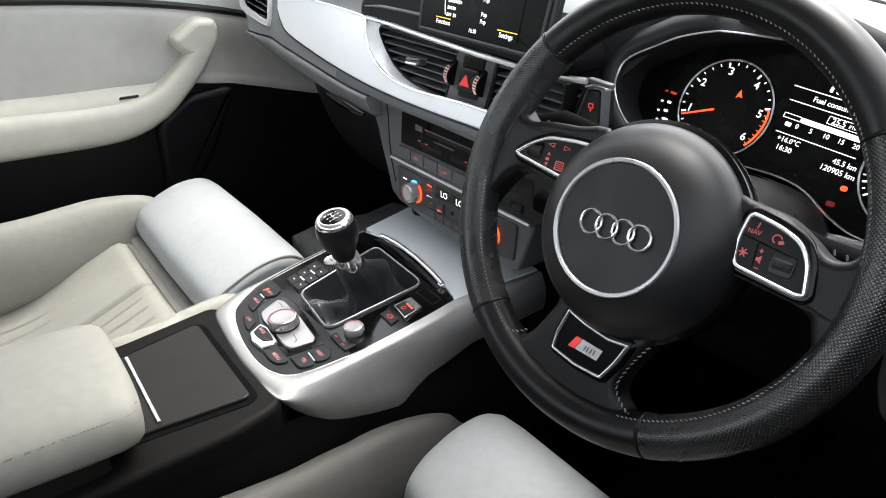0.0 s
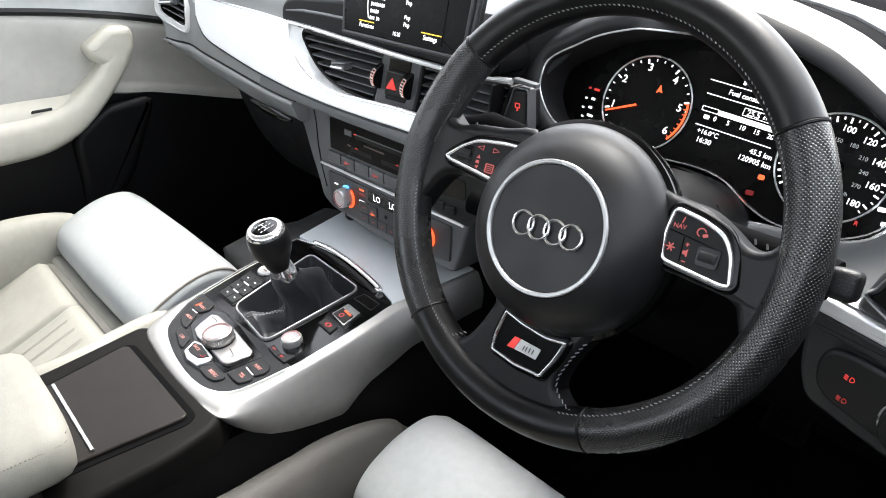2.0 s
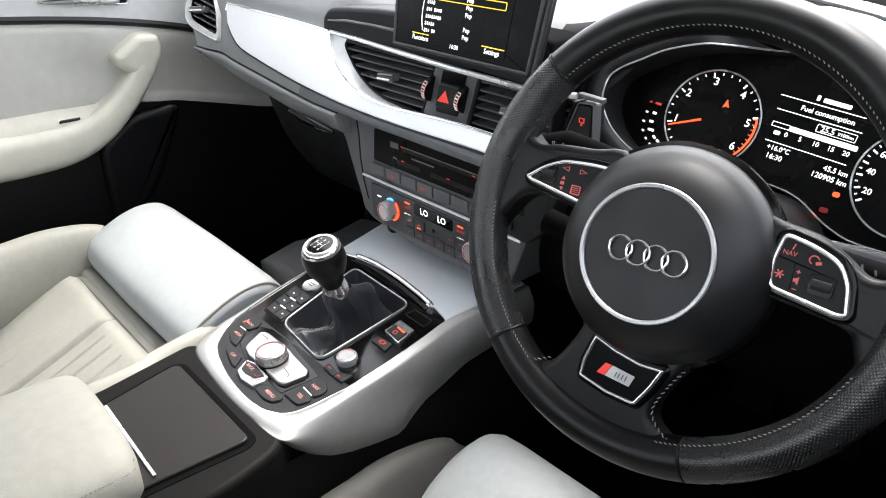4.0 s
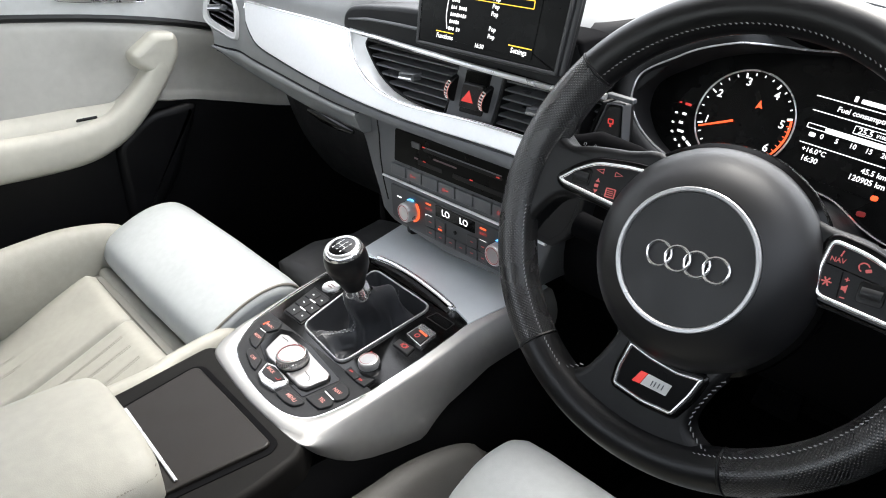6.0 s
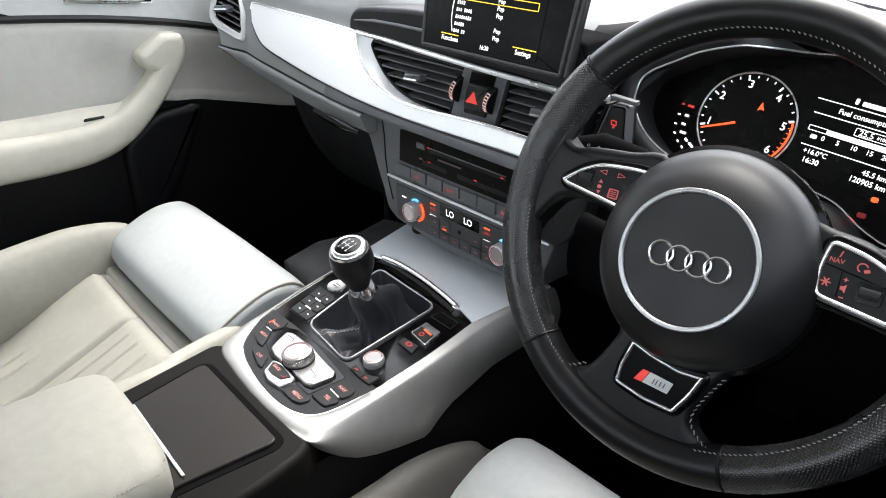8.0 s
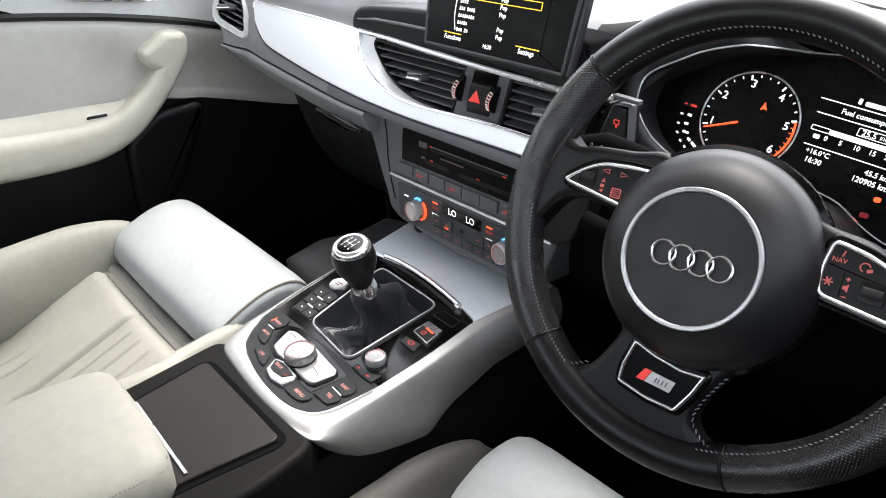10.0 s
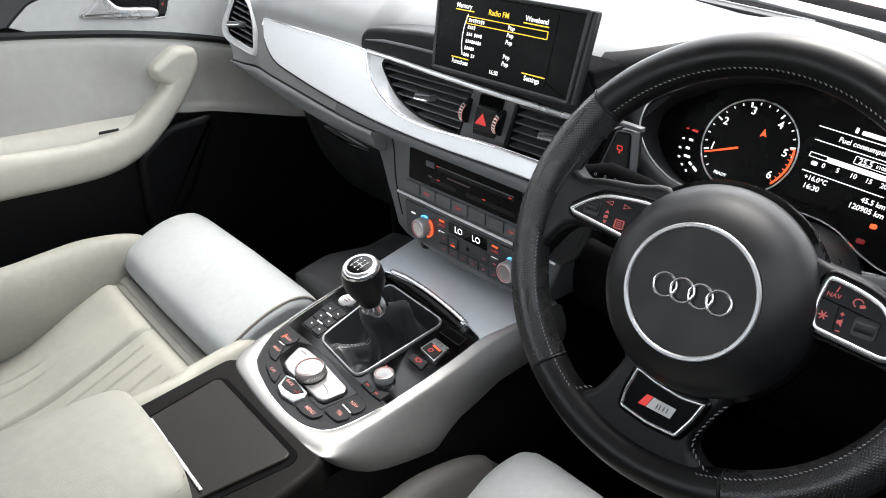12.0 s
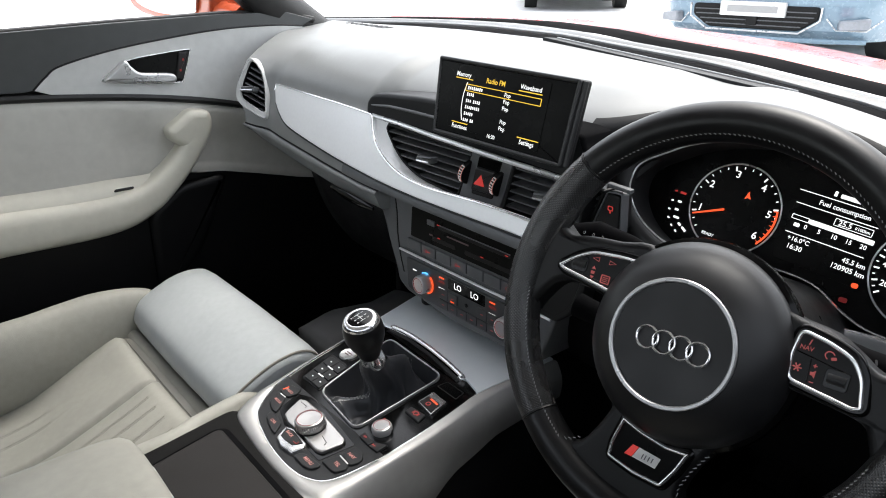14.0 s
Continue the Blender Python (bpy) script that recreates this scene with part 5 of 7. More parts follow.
# ---- gear lever ----
gear = thing("gear_lever", K @ Vector((0, -0.09, 0)), "manual gear lever with round knob and black leather gaiter", "gear lever")
sur = rounded([(-0.096, -0.0080), (-0.056, -0.150), (0.044, -0.160), (0.0345, -0.0145)], 0.016, 6)
part("gaiter_frame", frame_ring(K, sur, 0.0026, 0.0005, 0.0042, 0.0012), RING, gear, "chrome frame of the gaiter")
ins = inset(sur, 0.0030)
lengths = [0.0]
for i in range(len(ins)):
    lengths.append(lengths[-1] + (ins[(i + 1) % len(ins)] - ins[i]).length)
closed = [Vector(p) for p in ins] + [Vector(ins[0])]


def rim_point(k):
    """A point of the gaiter's outline, by its share of the way round."""
    at = lengths[-1] * (k % 1.0)
    return Vector((interp(at, lengths, [p.x for p in closed]), interp(at, lengths, [p.y for p in closed])))


def bearing(p):
    return math.atan2(p.y + 0.095, p.x + 0.005)


DOWN_F = (0.0, 0.02, 0.05, 0.09, 0.15, 0.27, 0.42, 0.56, 0.67, 0.76, 0.84, 0.93)
DOWN_H = (0.003, -0.003, -0.014, -0.025, -0.033, -0.038, -0.038, -0.034, -0.020, 0.003, 0.028, 0.053)
# the stitched fold that bends from the lever to the corner, and the broad fold towards the front
FOLD_A = ((0, 0.20, 0.45, 0.6, 0.75, 0.85, 0.93), (-2.02, -2.22, -2.12, -1.88, -1.66, -1.95, -2.2))
FOLD_H = ((0, 0.05, 0.2, 0.5, 0.68, 0.77, 0.85, 0.93), (0.003, -0.005, -0.010, -0.012, -0.008, 0.006, 0.030, 0.053))
SAIL_H = ((0, 0.05, 0.10, 0.16, 0.3, 0.93), (0.003, -0.012, -0.026, -0.034, -0.016, 0.053))


def turn_from(a, b):
    return (a - b + math.pi) % (2 * math.pi) - math.pi


def leather(p, f):
    """The gaiter's surface, from its rim (f = 0) in to the lever."""
    a = bearing(p)
    h = interp(f, DOWN_F, DOWN_H)
    bow = math.sin(math.pi * min(f * 1.05, 1))
    g = math.exp(-abs(turn_from(a, interp(f, *FOLD_A)) / 0.42) ** 2.2)
    h += max(interp(f, *FOLD_H) - h, 0) * g
    g = math.exp(-abs(turn_from(a, 1.40) / 0.50) ** 2)
    h += max(interp(f, *SAIL_H) - h, 0) * g
    g = math.exp(-abs(turn_from(a, -0.35) / 0.5) ** 2)
    h += 0.010 * bow * g
    h -= 0.012 * bow * math.exp(-(turn_from(a, interp(f, *FOLD_A) - 0.75) / 0.30) ** 2)
    h += 0.005 * bow * math.exp(-(turn_from(a, interp(f, *FOLD_A) + 0.85 - 0.5 * f) / 0.16) ** 2)
    wob = (0.0016 * math.sin(5 * a + 9 * f) + 0.0010 * math.sin(9 * a - 13 * f)) * bow
    lean = smooth(0.053, -0.012, interp(f, DOWN_F, DOWN_H))
    tgt = Vector((0.004 - 0.016 * lean + 0.0135 * math.cos(a), -0.099 + 0.030 * lean + 0.0135 * math.sin(a)))
    q = p * (1 - f) + tgt * f
    return K @ Vector((q.x + wob * math.cos(a), q.y + wob * math.sin(a), h + wob))


RIM = [rim_point(k / 132) for k in range(132)]
rings = [[leather(p, 0.93 * t ** 1.35) for p in RIM] for t in np.linspace(0, 1, 40)]
gaiter = part("gaiter", loft(rings, caps=False), GAITER, gear, "folded black leather gaiter", 70)
L0 = K @ Vector((0.004, -0.099, 0.052))
FINE = [rim_point(k / 1600) for k in range(1600)]


def seam(way, f0, f1, n):
    """Double stitching down the gaiter, along the bearing that way(f) names."""
    for off in (-1, 1):
        line = []
        for f in np.linspace(f0, f1, n):
            want = way(f) + off * (0.036 + 0.11 * f)
            line.append(leather(min(FINE, key=lambda p: abs(turn_from(bearing(p), want))), f))
        line = spline(line, 6, False)
        total, bm = 0.0, bmesh.new()
        for a, b2 in zip(line, line[1:]):
            total += (b2 - a).length
            if total > 0.0042:
                total = 0.0
                lift = Vector((a.x - L0.x, a.y - L0.y, 0)).normalized() * 0.0004 + Vector((0, 0, 0.0007))
                bm = join(bm, tube([a + lift, a + (b2 - a).normalized() * 0.0027 + lift], 0.00055, 4))
        tagged(part("stitching", bm, GAITER_THREAD, gaiter), kind="stuff")


seam(lambda f: interp(f, *FOLD_A), 0.01, 0.92, 16)
seam(lambda f: 1.98, 0.01, 0.20, 8)
KC = Vector((0.0165, -0.1225, 0.5185))
LM = Matrix.Translation(L0) @ (KC - L0).to_track_quat("Z", "Y").to_matrix().to_4x4()
part("collar", lathe(LM, [(0.0150, -0.006), (0.0158, 0.0), (0.0148, 0.010), (0.0130, 0.018), (0.0120, 0.026), (0.0118, 0.034)], 32), CHROME, gear, "chrome collar")
KM = Matrix.Translation(KC) @ Matrix.Rotation(radians(14), 4, "X") @ Matrix.Rotation(radians(4), 4, "Y")
part("knob", lathe(KM, [(0.0118, -0.036), (0.0142, -0.031), (0.0160, -0.024), (0.0205, -0.015), (0.0242, -0.005), (0.0250, 0.003), (0.0243, 0.011), (0.0226, 0.0170), (0.0208, 0.0195)], 48), LEATHER, gear, "black leather gear knob")
part("knob_ring", lathe(KM, [(0.0228, 0.0160), (0.0222, 0.0190), (0.0204, 0.0225), (0.0178, 0.0238), (0.0155, 0.0236), (0.0150, 0.0222)], 48), CHROME, gear, "chrome ring")
cap = part("knob_cap", lathe(KM, [(0.0156, 0.0215), (0.0150, 0.0228), (0.010, 0.0238), (0.001, 0.0242)], 40), GLOSS, gear, "gloss black shift pattern cap")
for x in (-0.0065, 0.0, 0.0065):
    flat_bar(KM, x, 0.0, 0.0007, 0.0075, 0.0244, WHITEDIM, cap, "pattern_line")
flat_bar(KM, 0.0, 0.0, 0.0138, 0.0007, 0.0244, WHITEDIM, cap, "pattern_line")
for i, w in enumerate(("1", "3", "5", "2", "4", "6")):
    text(w, 0.0045, KM @ Matrix.Translation((-0.0065 + 0.0065 * (i % 3), 0.0070 if i < 3 else -0.0070, 0.0244)), WHITEDIM, cap)

# ---- armrest ----
arm = thing("armrest", (0.02, -0.6, 0.4), "light leather centre armrest with double stitching", "armrest")


def pad_ring(y, lo, hi, z0, z1, r=0.02, n=28, power=3.2):
    """A superellipse section across x at y."""
    out = []
    for i in range(n):
        a = 2 * math.pi * i / n
        c, s = math.cos(a), math.sin(a)
        out.append(((lo + hi) / 2 + (hi - lo) / 2 * math.copysign(abs(c) ** (2 / power), c), y, (z0 + z1) / 2 + (z1 - z0) / 2 * math.copysign(abs(s) ** (2 / power), s)))
    return out


rings = []
for y, k in ((-0.383, 0.72), (-0.386, 0.86), (-0.394, 0.95), (-0.408, 0.99), (-0.44, 1.0), (-0.6, 1.0), (-0.8, 1.0), (-0.83, 0.95), (-0.84, 0.8)):
    rings.append(pad_ring(y, 0.027 - 0.100 * k, 0.027 + 0.100 * k, 0.432 - 0.036 * k, 0.432 + 0.034 * k))
part("cushion", loft(rings), SEAT, arm, "light grey leather pad", 60)
part("hinge_base", box((-0.06, -0.82, 0.34), (0.11, -0.42, 0.405), 0.01), LID, arm)
for dz in (0.0, 0.006):
    bm = bmesh.new()
    path = spline([(0.1235 - dz, -0.80, 0.4495 + 0.6 * dz), (0.1235 - dz, -0.5, 0.4495 + 0.6 * dz), (0.1225 - dz, -0.43, 0.4495 + 0.6 * dz), (0.1205 - dz, -0.405, 0.4478 + 0.6 * dz), (0.1165 - dz, -0.3925, 0.4465 + 0.6 * dz), (0.104, -0.3868, 0.4445 + dz), (0.07, -0.3852, 0.4445 + dz)], 22, False)
    for a, b2 in zip(path[::2], path[1::2]):
        bm = join(bm, tube([a, a + (b2 - a) * 0.8], 0.0007, 4))
    tagged(part("stitching", bm, SEAT_THREAD, arm), kind="stuff")


# ---- seats ----
def seat(name, label):
    s = thing(name, (-0.36, -0.35, 0.0), label, "car seat", "front seats")
    def section(y0, y1, x, k=1.0):
        pts = [(-0.234, 0.335), (-0.236, 0.362), (-0.218, 0.384), (-0.165, 0.409), (-0.120, 0.416), (-0.090, 0.404), (-0.074, 0.372), (-0.080, 0.330), (-0.110, 0.300), (-0.18, 0.300)]
        c = Vector((-0.155, 0.36))
        return [(x, (c + (Vector(p) - c) * k).x, (c + (Vector(p) - c) * k).y) for p in spline(pts, 4)]
    rings = []
    for x, k in ((-0.568, 0.55), (-0.566, 0.75), (-0.560, 0.88), (-0.548, 0.96), (-0.52, 0.99), (-0.36, 1.01), (-0.20, 0.99), (-0.175, 0.97), (-0.166, 0.93), (-0.161, 0.86), (-0.159, 0.75)):
        rings.append(section(0, 0, x, k))
    block = part("thigh_support", loft(rings), SKYLIT_THIGH, s, "pale leather extending thigh cushion", 60)
    part("piping", tube([(Vector(p) + Vector((0.001, 0, 0))) for p in section(0, 0, -0.166, 0.935)[:34]], 0.0018, 6), SEAT_THREAD, block)
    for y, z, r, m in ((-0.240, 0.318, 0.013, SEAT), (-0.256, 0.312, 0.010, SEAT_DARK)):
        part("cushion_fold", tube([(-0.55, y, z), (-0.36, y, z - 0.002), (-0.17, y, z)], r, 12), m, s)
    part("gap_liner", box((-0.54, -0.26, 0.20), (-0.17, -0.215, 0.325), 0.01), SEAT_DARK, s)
    # cushion that falls away to the rear, with a middle seam and stitched pleats
    def pan(u, v):
        x = -0.558 + 0.382 * u
        y = -0.258 - 0.50 * v
        z = 0.336 - 0.004 * math.sin(math.pi * u) - 0.21 * (v if v < 0.3 else 0.3 + 0.12 * (1 - math.exp(-(v - 0.3) / 0.12)))
        z -= 0.014 * math.exp(-(v / 0.018) ** 2)
        z -= 0.011 * math.exp(-((u - 0.48) / 0.012) ** 2) * smooth(0.0, 0.05, v) + 0.012 * math.exp(-(u / 0.02) ** 2)
        z += 0.012 * smooth(0.90, 1.0, u)
        for c in PLEATS:
            z -= 0.0020 * math.exp(-((u - c) / 0.007) ** 2) * smooth(0.03 if c > 0.5 else 0.22, 0.14 if c > 0.5 else 0.34, v)
        z += 0.002 * math.sin(u * 21) * math.sin(v * 9)
        return (x, y, z)
    PLEATS = (0.22, 0.30, 0.58, 0.67, 0.76, 0.85)
    part("cushion", sheet(pan, 130, 40, 0.03), SEAT, s, "pleated pale leather cushion", 60)
    for u in PLEATS:
        for du in (-0.006, 0.006):
            bm = bmesh.new()
            line = [Vector(pan(u + du, v)) + Vector((0, 0, 0.0006)) for v in np.linspace(0.06 if u > 0.5 else 0.30, 0.7, 260)]
            for a, b2 in zip(line[::3], line[2::3]):
                bm = join(bm, tube([a, b2], 0.00030, 3))
            tagged(part("stitching", bm, SEAT_THREAD, s), kind="stuff")
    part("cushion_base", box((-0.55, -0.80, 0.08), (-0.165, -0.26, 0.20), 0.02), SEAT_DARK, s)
    # side bolsters
    def bolster(path, rad, name, flat=2.1):
        path = [(x, y, z - r * (flat - 1.35)) for (x, y, z), r in zip(path, rad)]
        P = spline(path, 5, False)
        R = spline([(r, 0) for r in rad], 5, False)
        part(name, tube(P, [r.x for r in R], 18, flat=flat), SEAT, s, "pale leather side bolster", 60)
    bolster([(-0.566, -0.165, 0.352), (-0.572, -0.180, 0.354), (-0.580, -0.22, 0.354), (-0.582, -0.28, 0.352), (-0.575, -0.34, 0.350), (-0.560, -0.42, 0.350), (-0.545, -0.60, 0.355), (-0.545, -0.78, 0.36)], [0.010, 0.022, 0.031, 0.037, 0.038, 0.038, 0.038, 0.038], "outer_bolster")
    bolster([(-0.176, -0.166, 0.352), (-0.168, -0.182, 0.354), (-0.158, -0.22, 0.353), (-0.148, -0.28, 0.348), (-0.134, -0.36, 0.345), (-0.130, -0.78, 0.345)], [0.008, 0.018, 0.024, 0.026, 0.027, 0.027], "inner_bolster")
    part("seat_base", box((-0.52, -0.72, 0.0), (-0.20, -0.25, 0.11), 0.02), BLACK, s)
    return s


ps = seat("passenger_seat_unit", "pale leather passenger seat with extended thigh cushion")
ds = copy_thing(ps, Matrix.Translation(ps.location + Vector((0.751, 0.078, -0.081))))
ds.name = "driver_seat_unit"
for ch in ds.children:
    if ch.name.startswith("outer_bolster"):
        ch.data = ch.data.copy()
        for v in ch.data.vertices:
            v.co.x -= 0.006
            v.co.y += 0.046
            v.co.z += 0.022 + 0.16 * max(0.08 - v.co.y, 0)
        # Shade on this bolster is put into its colour: a darker leather copy.
        ch.data.materials[0] = SHADED_BOLSTER
        tagged(ch, "side bolster with its shade put into a dark colour")
tagged(ds, "pale leather driver seat with thigh cushion, lowered")

# ---- passenger door ----
door = thing("passenger_door", (-0.76, -0.2, 0.0), "closed passenger door with grey leather pad and pale armrest", "car door")
D = axes((-0.735, 0, 0), (0, 1, 0), (0, 0, 1))
part("door_core", plate(D, rounded([(-0.66, 0.05), (0.46, 0.05), (0.46, 0.70), (0.34, 0.76), (0.26, 0.79), (-0.66, 0.79)], 0.02), -0.07, -0.022, 0.004), BLACK, door)
part("lower_panel", slab(D, rounded([(-0.66, 0.06), (0.46, 0.06), (0.46, 0.43), (0.2122, 0.4800), (0.113, 0.5070), (0.033, 0.5275), (-0.0369, 0.5404), (-0.10, 0.53), (-0.66, 0.53)], 0.004), -0.022, -0.006, 0.0015), BLACK, door, "black lower door panel")


def door_skin(u, v):
    """The leather pad: rolled in at the waist, hollow behind the grip and falling away towards the dashboard."""
    y = -0.66 + 1.12 * u
    top = interp(y, (-0.66, -0.338, -0.16, 0.065, 0.115, 0.46), (0.728, 0.716, 0.701, 0.660, 0.650, 0.62))
    low = interp(y, (-0.66, -0.10, -0.0369, 0.033, 0.113, 0.2122, 0.46), (0.50, 0.52, 0.5384, 0.5255, 0.5051, 0.4781, 0.43))
    d = -0.005 * smooth(0.90, 1.0, v) - 0.013 * math.exp(-((y + 0.115) / 0.065) ** 2) * smooth(0.92, 0.45, v)
    d -= 0.015 * smooth(-0.03, 0.05, y) * smooth(0.92, 0.35, v)
    d += 0.004 * smooth(0.13, 0.10, v) * smooth(-0.06, -0.02, y) - 0.010 * smooth(0.03, 0.0, v)
    d -= 0.0045 * smooth(-0.10, -0.60, y) * (1 - v)
    return D @ Vector((y, low + (top - low) * v, d))


part("door_pad", sheet(door_skin, 112, 34, 0.003), DOOR_PAD, door, "grey leather door pad", 60)
wline = spline([(-0.66, 0.731), (-0.338, 0.7165), (-0.16, 0.7015), (-0.03, 0.683), (0.07, 0.662), (0.14, 0.640)], 8, False)
part("waist_strip", tube([D @ Vector((p.x, p.y, 0.0)) for p in wline], 0.0075, 8, flat=1.0), DARK, door, "dark strip along the waist")
arc = spline([(-0.285, 0.7265), (-0.262, 0.747), (-0.235, 0.7635), (-0.1486, 0.783), (-0.046, 0.797), (0.064, 0.807), (0.172, 0.808), (0.235, 0.803)], 6, False)
low = spline([(0.25, 0.75), (0.13, 0.642), (0.07, 0.661), (-0.03, 0.683), (-0.16, 0.7015), (-0.25, 0.7135)], 4, False)
part("trim_panel", slab(D, [Vector(p) for p in arc + low], -0.022, 0.004, 0.001), DOOR_TRIM, door, "light grey trim panel round the handle")
part("trim_edge", tube([D @ Vector((p.x, p.y, 0.0035)) for p in arc], 0.0020, 6), DARK, door)
sill = [Vector(p) for p in arc] + [Vector((0.26, 0.815)), Vector((0.20, 0.832)), Vector((0.06, 0.8335)), Vector((-0.14, 0.8285)), Vector((-0.30, 0.8230)), Vector((-0.66, 0.812)), Vector((-0.66, 0.742)), Vector((-0.30, 0.7245))]
part("window_sill", slab(D, sill, -0.022, 0.0035, 0.001), LEDGE, door, "dark grey soft window ledge")
part("window_seal", tube([D @ Vector((y, z, -0.012)) for y, z in ((-0.66, 0.810), (-0.30, 0.821), (-0.14, 0.8265), (0.06, 0.8315), (0.20, 0.830), (0.27, 0.812))], 0.007, 8), RUBBER, door)
# inner handle
hout = spline([(-0.1726, 0.7345), (-0.145, 0.754), (-0.118, 0.7655), (-0.06, 0.772), (-0.010, 0.775), (-0.0075, 0.768), (-0.0265, 0.7185), (-0.036, 0.7145), (-0.10, 0.7190), (-0.163, 0.7275)], 5)
grip = part("handle_recess", plate(D, hout, -0.01, 0.0048, 0.001), GLASS_BLACK, door, "black handle recess")
part("recess_frame", frame_ring(D, hout, 0.0022, 0.003, 0.0062, 0.0008), CHROME, grip)
part("pull_handle", slab(D, spline([(-0.1694, 0.7345), (-0.154, 0.7463), (-0.1381, 0.7606), (-0.1288, 0.7638), (-0.1237, 0.7584), (-0.1180, 0.7500), (-0.1025, 0.7400), (-0.0480, 0.7335), (-0.0470, 0.7168), (-0.1000, 0.7208), (-0.1610, 0.7280)], 5), 0.002, 0.013, 0.0042, 5), HANDLE, grip, "satin chrome pull handle")
lock = part("lock_switch", plate(D, rounded([(-0.042, 0.722), (-0.027, 0.721), (-0.011, 0.771), (-0.030, 0.770)], 0.003), 0.004, 0.009, 0.002), DARK, grip)
flat_bar(D, -0.0245, 0.757, 0.0036, 0.0044, 0.0095, REDDIM, lock, "symbol_bar")
flat_bar(D, -0.0315, 0.738, 0.0036, 0.0044, 0.0095, REDDIM, lock, "symbol_bar")
# armrest with integrated grip
def arm_rings():
    """The armrest, one soft bar that bends up into the grip."""
    path = spline([(-0.66, 0.500), (-0.50, 0.498), (-0.36, 0.494), (-0.25, 0.490), (-0.180, 0.494), (-0.126, 0.510), (-0.082, 0.541), (-0.048, 0.575), (-0.027, 0.606), (-0.016, 0.629), (-0.012, 0.640)], 5, False)
    half = spline([(0.042, 0.040), (0.042, 0.040), (0.040, 0.040), (0.038, 0.038), (0.036, 0.036), (0.030, 0.032), (0.025, 0.029), (0.023, 0.027), (0.023, 0.026), (0.022, 0.022), (0.016, 0.012)], 5, False)
    rings = []
    for i, p in enumerate(path):
        t = (path[min(i + 1, len(path) - 1)] - path[max(i - 1, 0)]).normalized()
        n, ring = Vector((-t.y, t.x)), []
        for j in range(28):
            a = 2 * math.pi * j / 28
            c, s = math.cos(a), math.sin(a)
            c, s = math.copysign(abs(c) ** 0.62, c), math.copysign(abs(s) ** 0.62, s)
            q = p + n * half[i].x * c
            ring.append(D @ Vector((q.x, q.y, 0.008 + half[i].y * s)))
        rings.append(ring)
    return rings


head = rounded([(-0.0790, 0.6320), (-0.0300, 0.6660), (0.006, 0.6600), (0.0115, 0.6460), (0.0095, 0.6200), (-0.014, 0.5800), (-0.050, 0.5930), (-0.0730, 0.6110)], 0.012, 5)
part("armrest_grip", join(loft(arm_rings()), slab(D, head, -0.01, 0.0335, 0.014, 7)), DOOR_ARM, door, "pale leather armrest rising into a grip", 70)
rows = [[(-0.66, 0.562), (-0.42, 0.557), (-0.305, 0.5536), (-0.20, 0.5520), (-0.1227, 0.5500), (-0.085, 0.5560)], [(-0.66, 0.540), (-0.42, 0.536), (-0.305, 0.530), (-0.20, 0.527), (-0.140, 0.530), (-0.100, 0.548)]]
back_row, front_row = (spline(r, 6, False) for r in rows)
part("arm_shelf", loft([[D @ Vector((p.x, p.y, 0.0)) for p in back_row], [D @ Vector((p.x, p.y - 0.001, 0.004)) for p in back_row], [D @ Vector((*((p + q) / 2), 0.016)) for p, q in zip(back_row, front_row)], [D @ Vector((p.x, p.y, 0.028)) for p in front_row], [D @ Vector((p.x, p.y - 0.02, 0.028)) for p in front_row]], closed=False, caps=False), DOOR_ARM, door, "pale shelf behind the armrest", 60)
part("pull_pocket", plate(axes(D @ Vector((-0.172, 0.5345, 0.0235)), (0, 1, 0.02), (0.75, 0, 0.65)), rounded([(-0.018, -0.003), (0.016, -0.004), (0.018, 0.002), (-0.016, 0.004)], 0.002), -0.002, 0.0012, 0.0008), BLACK, door)
bulge = rounded([(-0.10, 0.30), (-0.03, 0.37), (-0.006, 0.42), (0.0285, 0.49), (0.038, 0.517), (0.020, 0.5245), (-0.06, 0.52), (-0.13, 0.47), (-0.13, 0.32)], 0.02, 5)
part("speaker_bulge", plate(D, bulge, -0.006, 0.005, 0.016, steps=6), BLACK, door, "soft black speaker bulge", 70)

# ---- instrument cluster ----
cl = thing("instrument_cluster", (0.36, 0.21, 0.62), "black instrument cluster with two lit dials and a trip display", "instrument cluster")
tilt, yaw, roll7 = radians(22), radians(7.4), radians(-7)
cn = Vector((math.sin(yaw) * math.cos(tilt), -math.cos(yaw) * math.cos(tilt), math.sin(tilt)))
cu = Vector((math.cos(yaw), math.sin(yaw), 0))
C0 = axes((0.36, 0.205, 0.69), cu, cn.cross(cu))
half = spline([(-0.2125, -0.034), (-0.2165, -0.011), (-0.2135, 0.0085), (-0.2, 0.0240), (-0.151, 0.0475), (-0.096, 0.0605), (-0.02, 0.066), (0.06, 0.060), (0.135, 0.046), (0.178, 0.016), (0.188, -0.030), (0.176, -0.078), (0.140, -0.101), (0.090, -0.1015), (0.059, -0.091), (0.024, -0.0715), (-0.028, -0.0665), (-0.12, -0.0715), (-0.1751, -0.0675), (-0.200, -0.052)], 5)
part("backing", plate(C0, half, -0.02, -0.012, 0.001), GLASS_BLACK, cl)


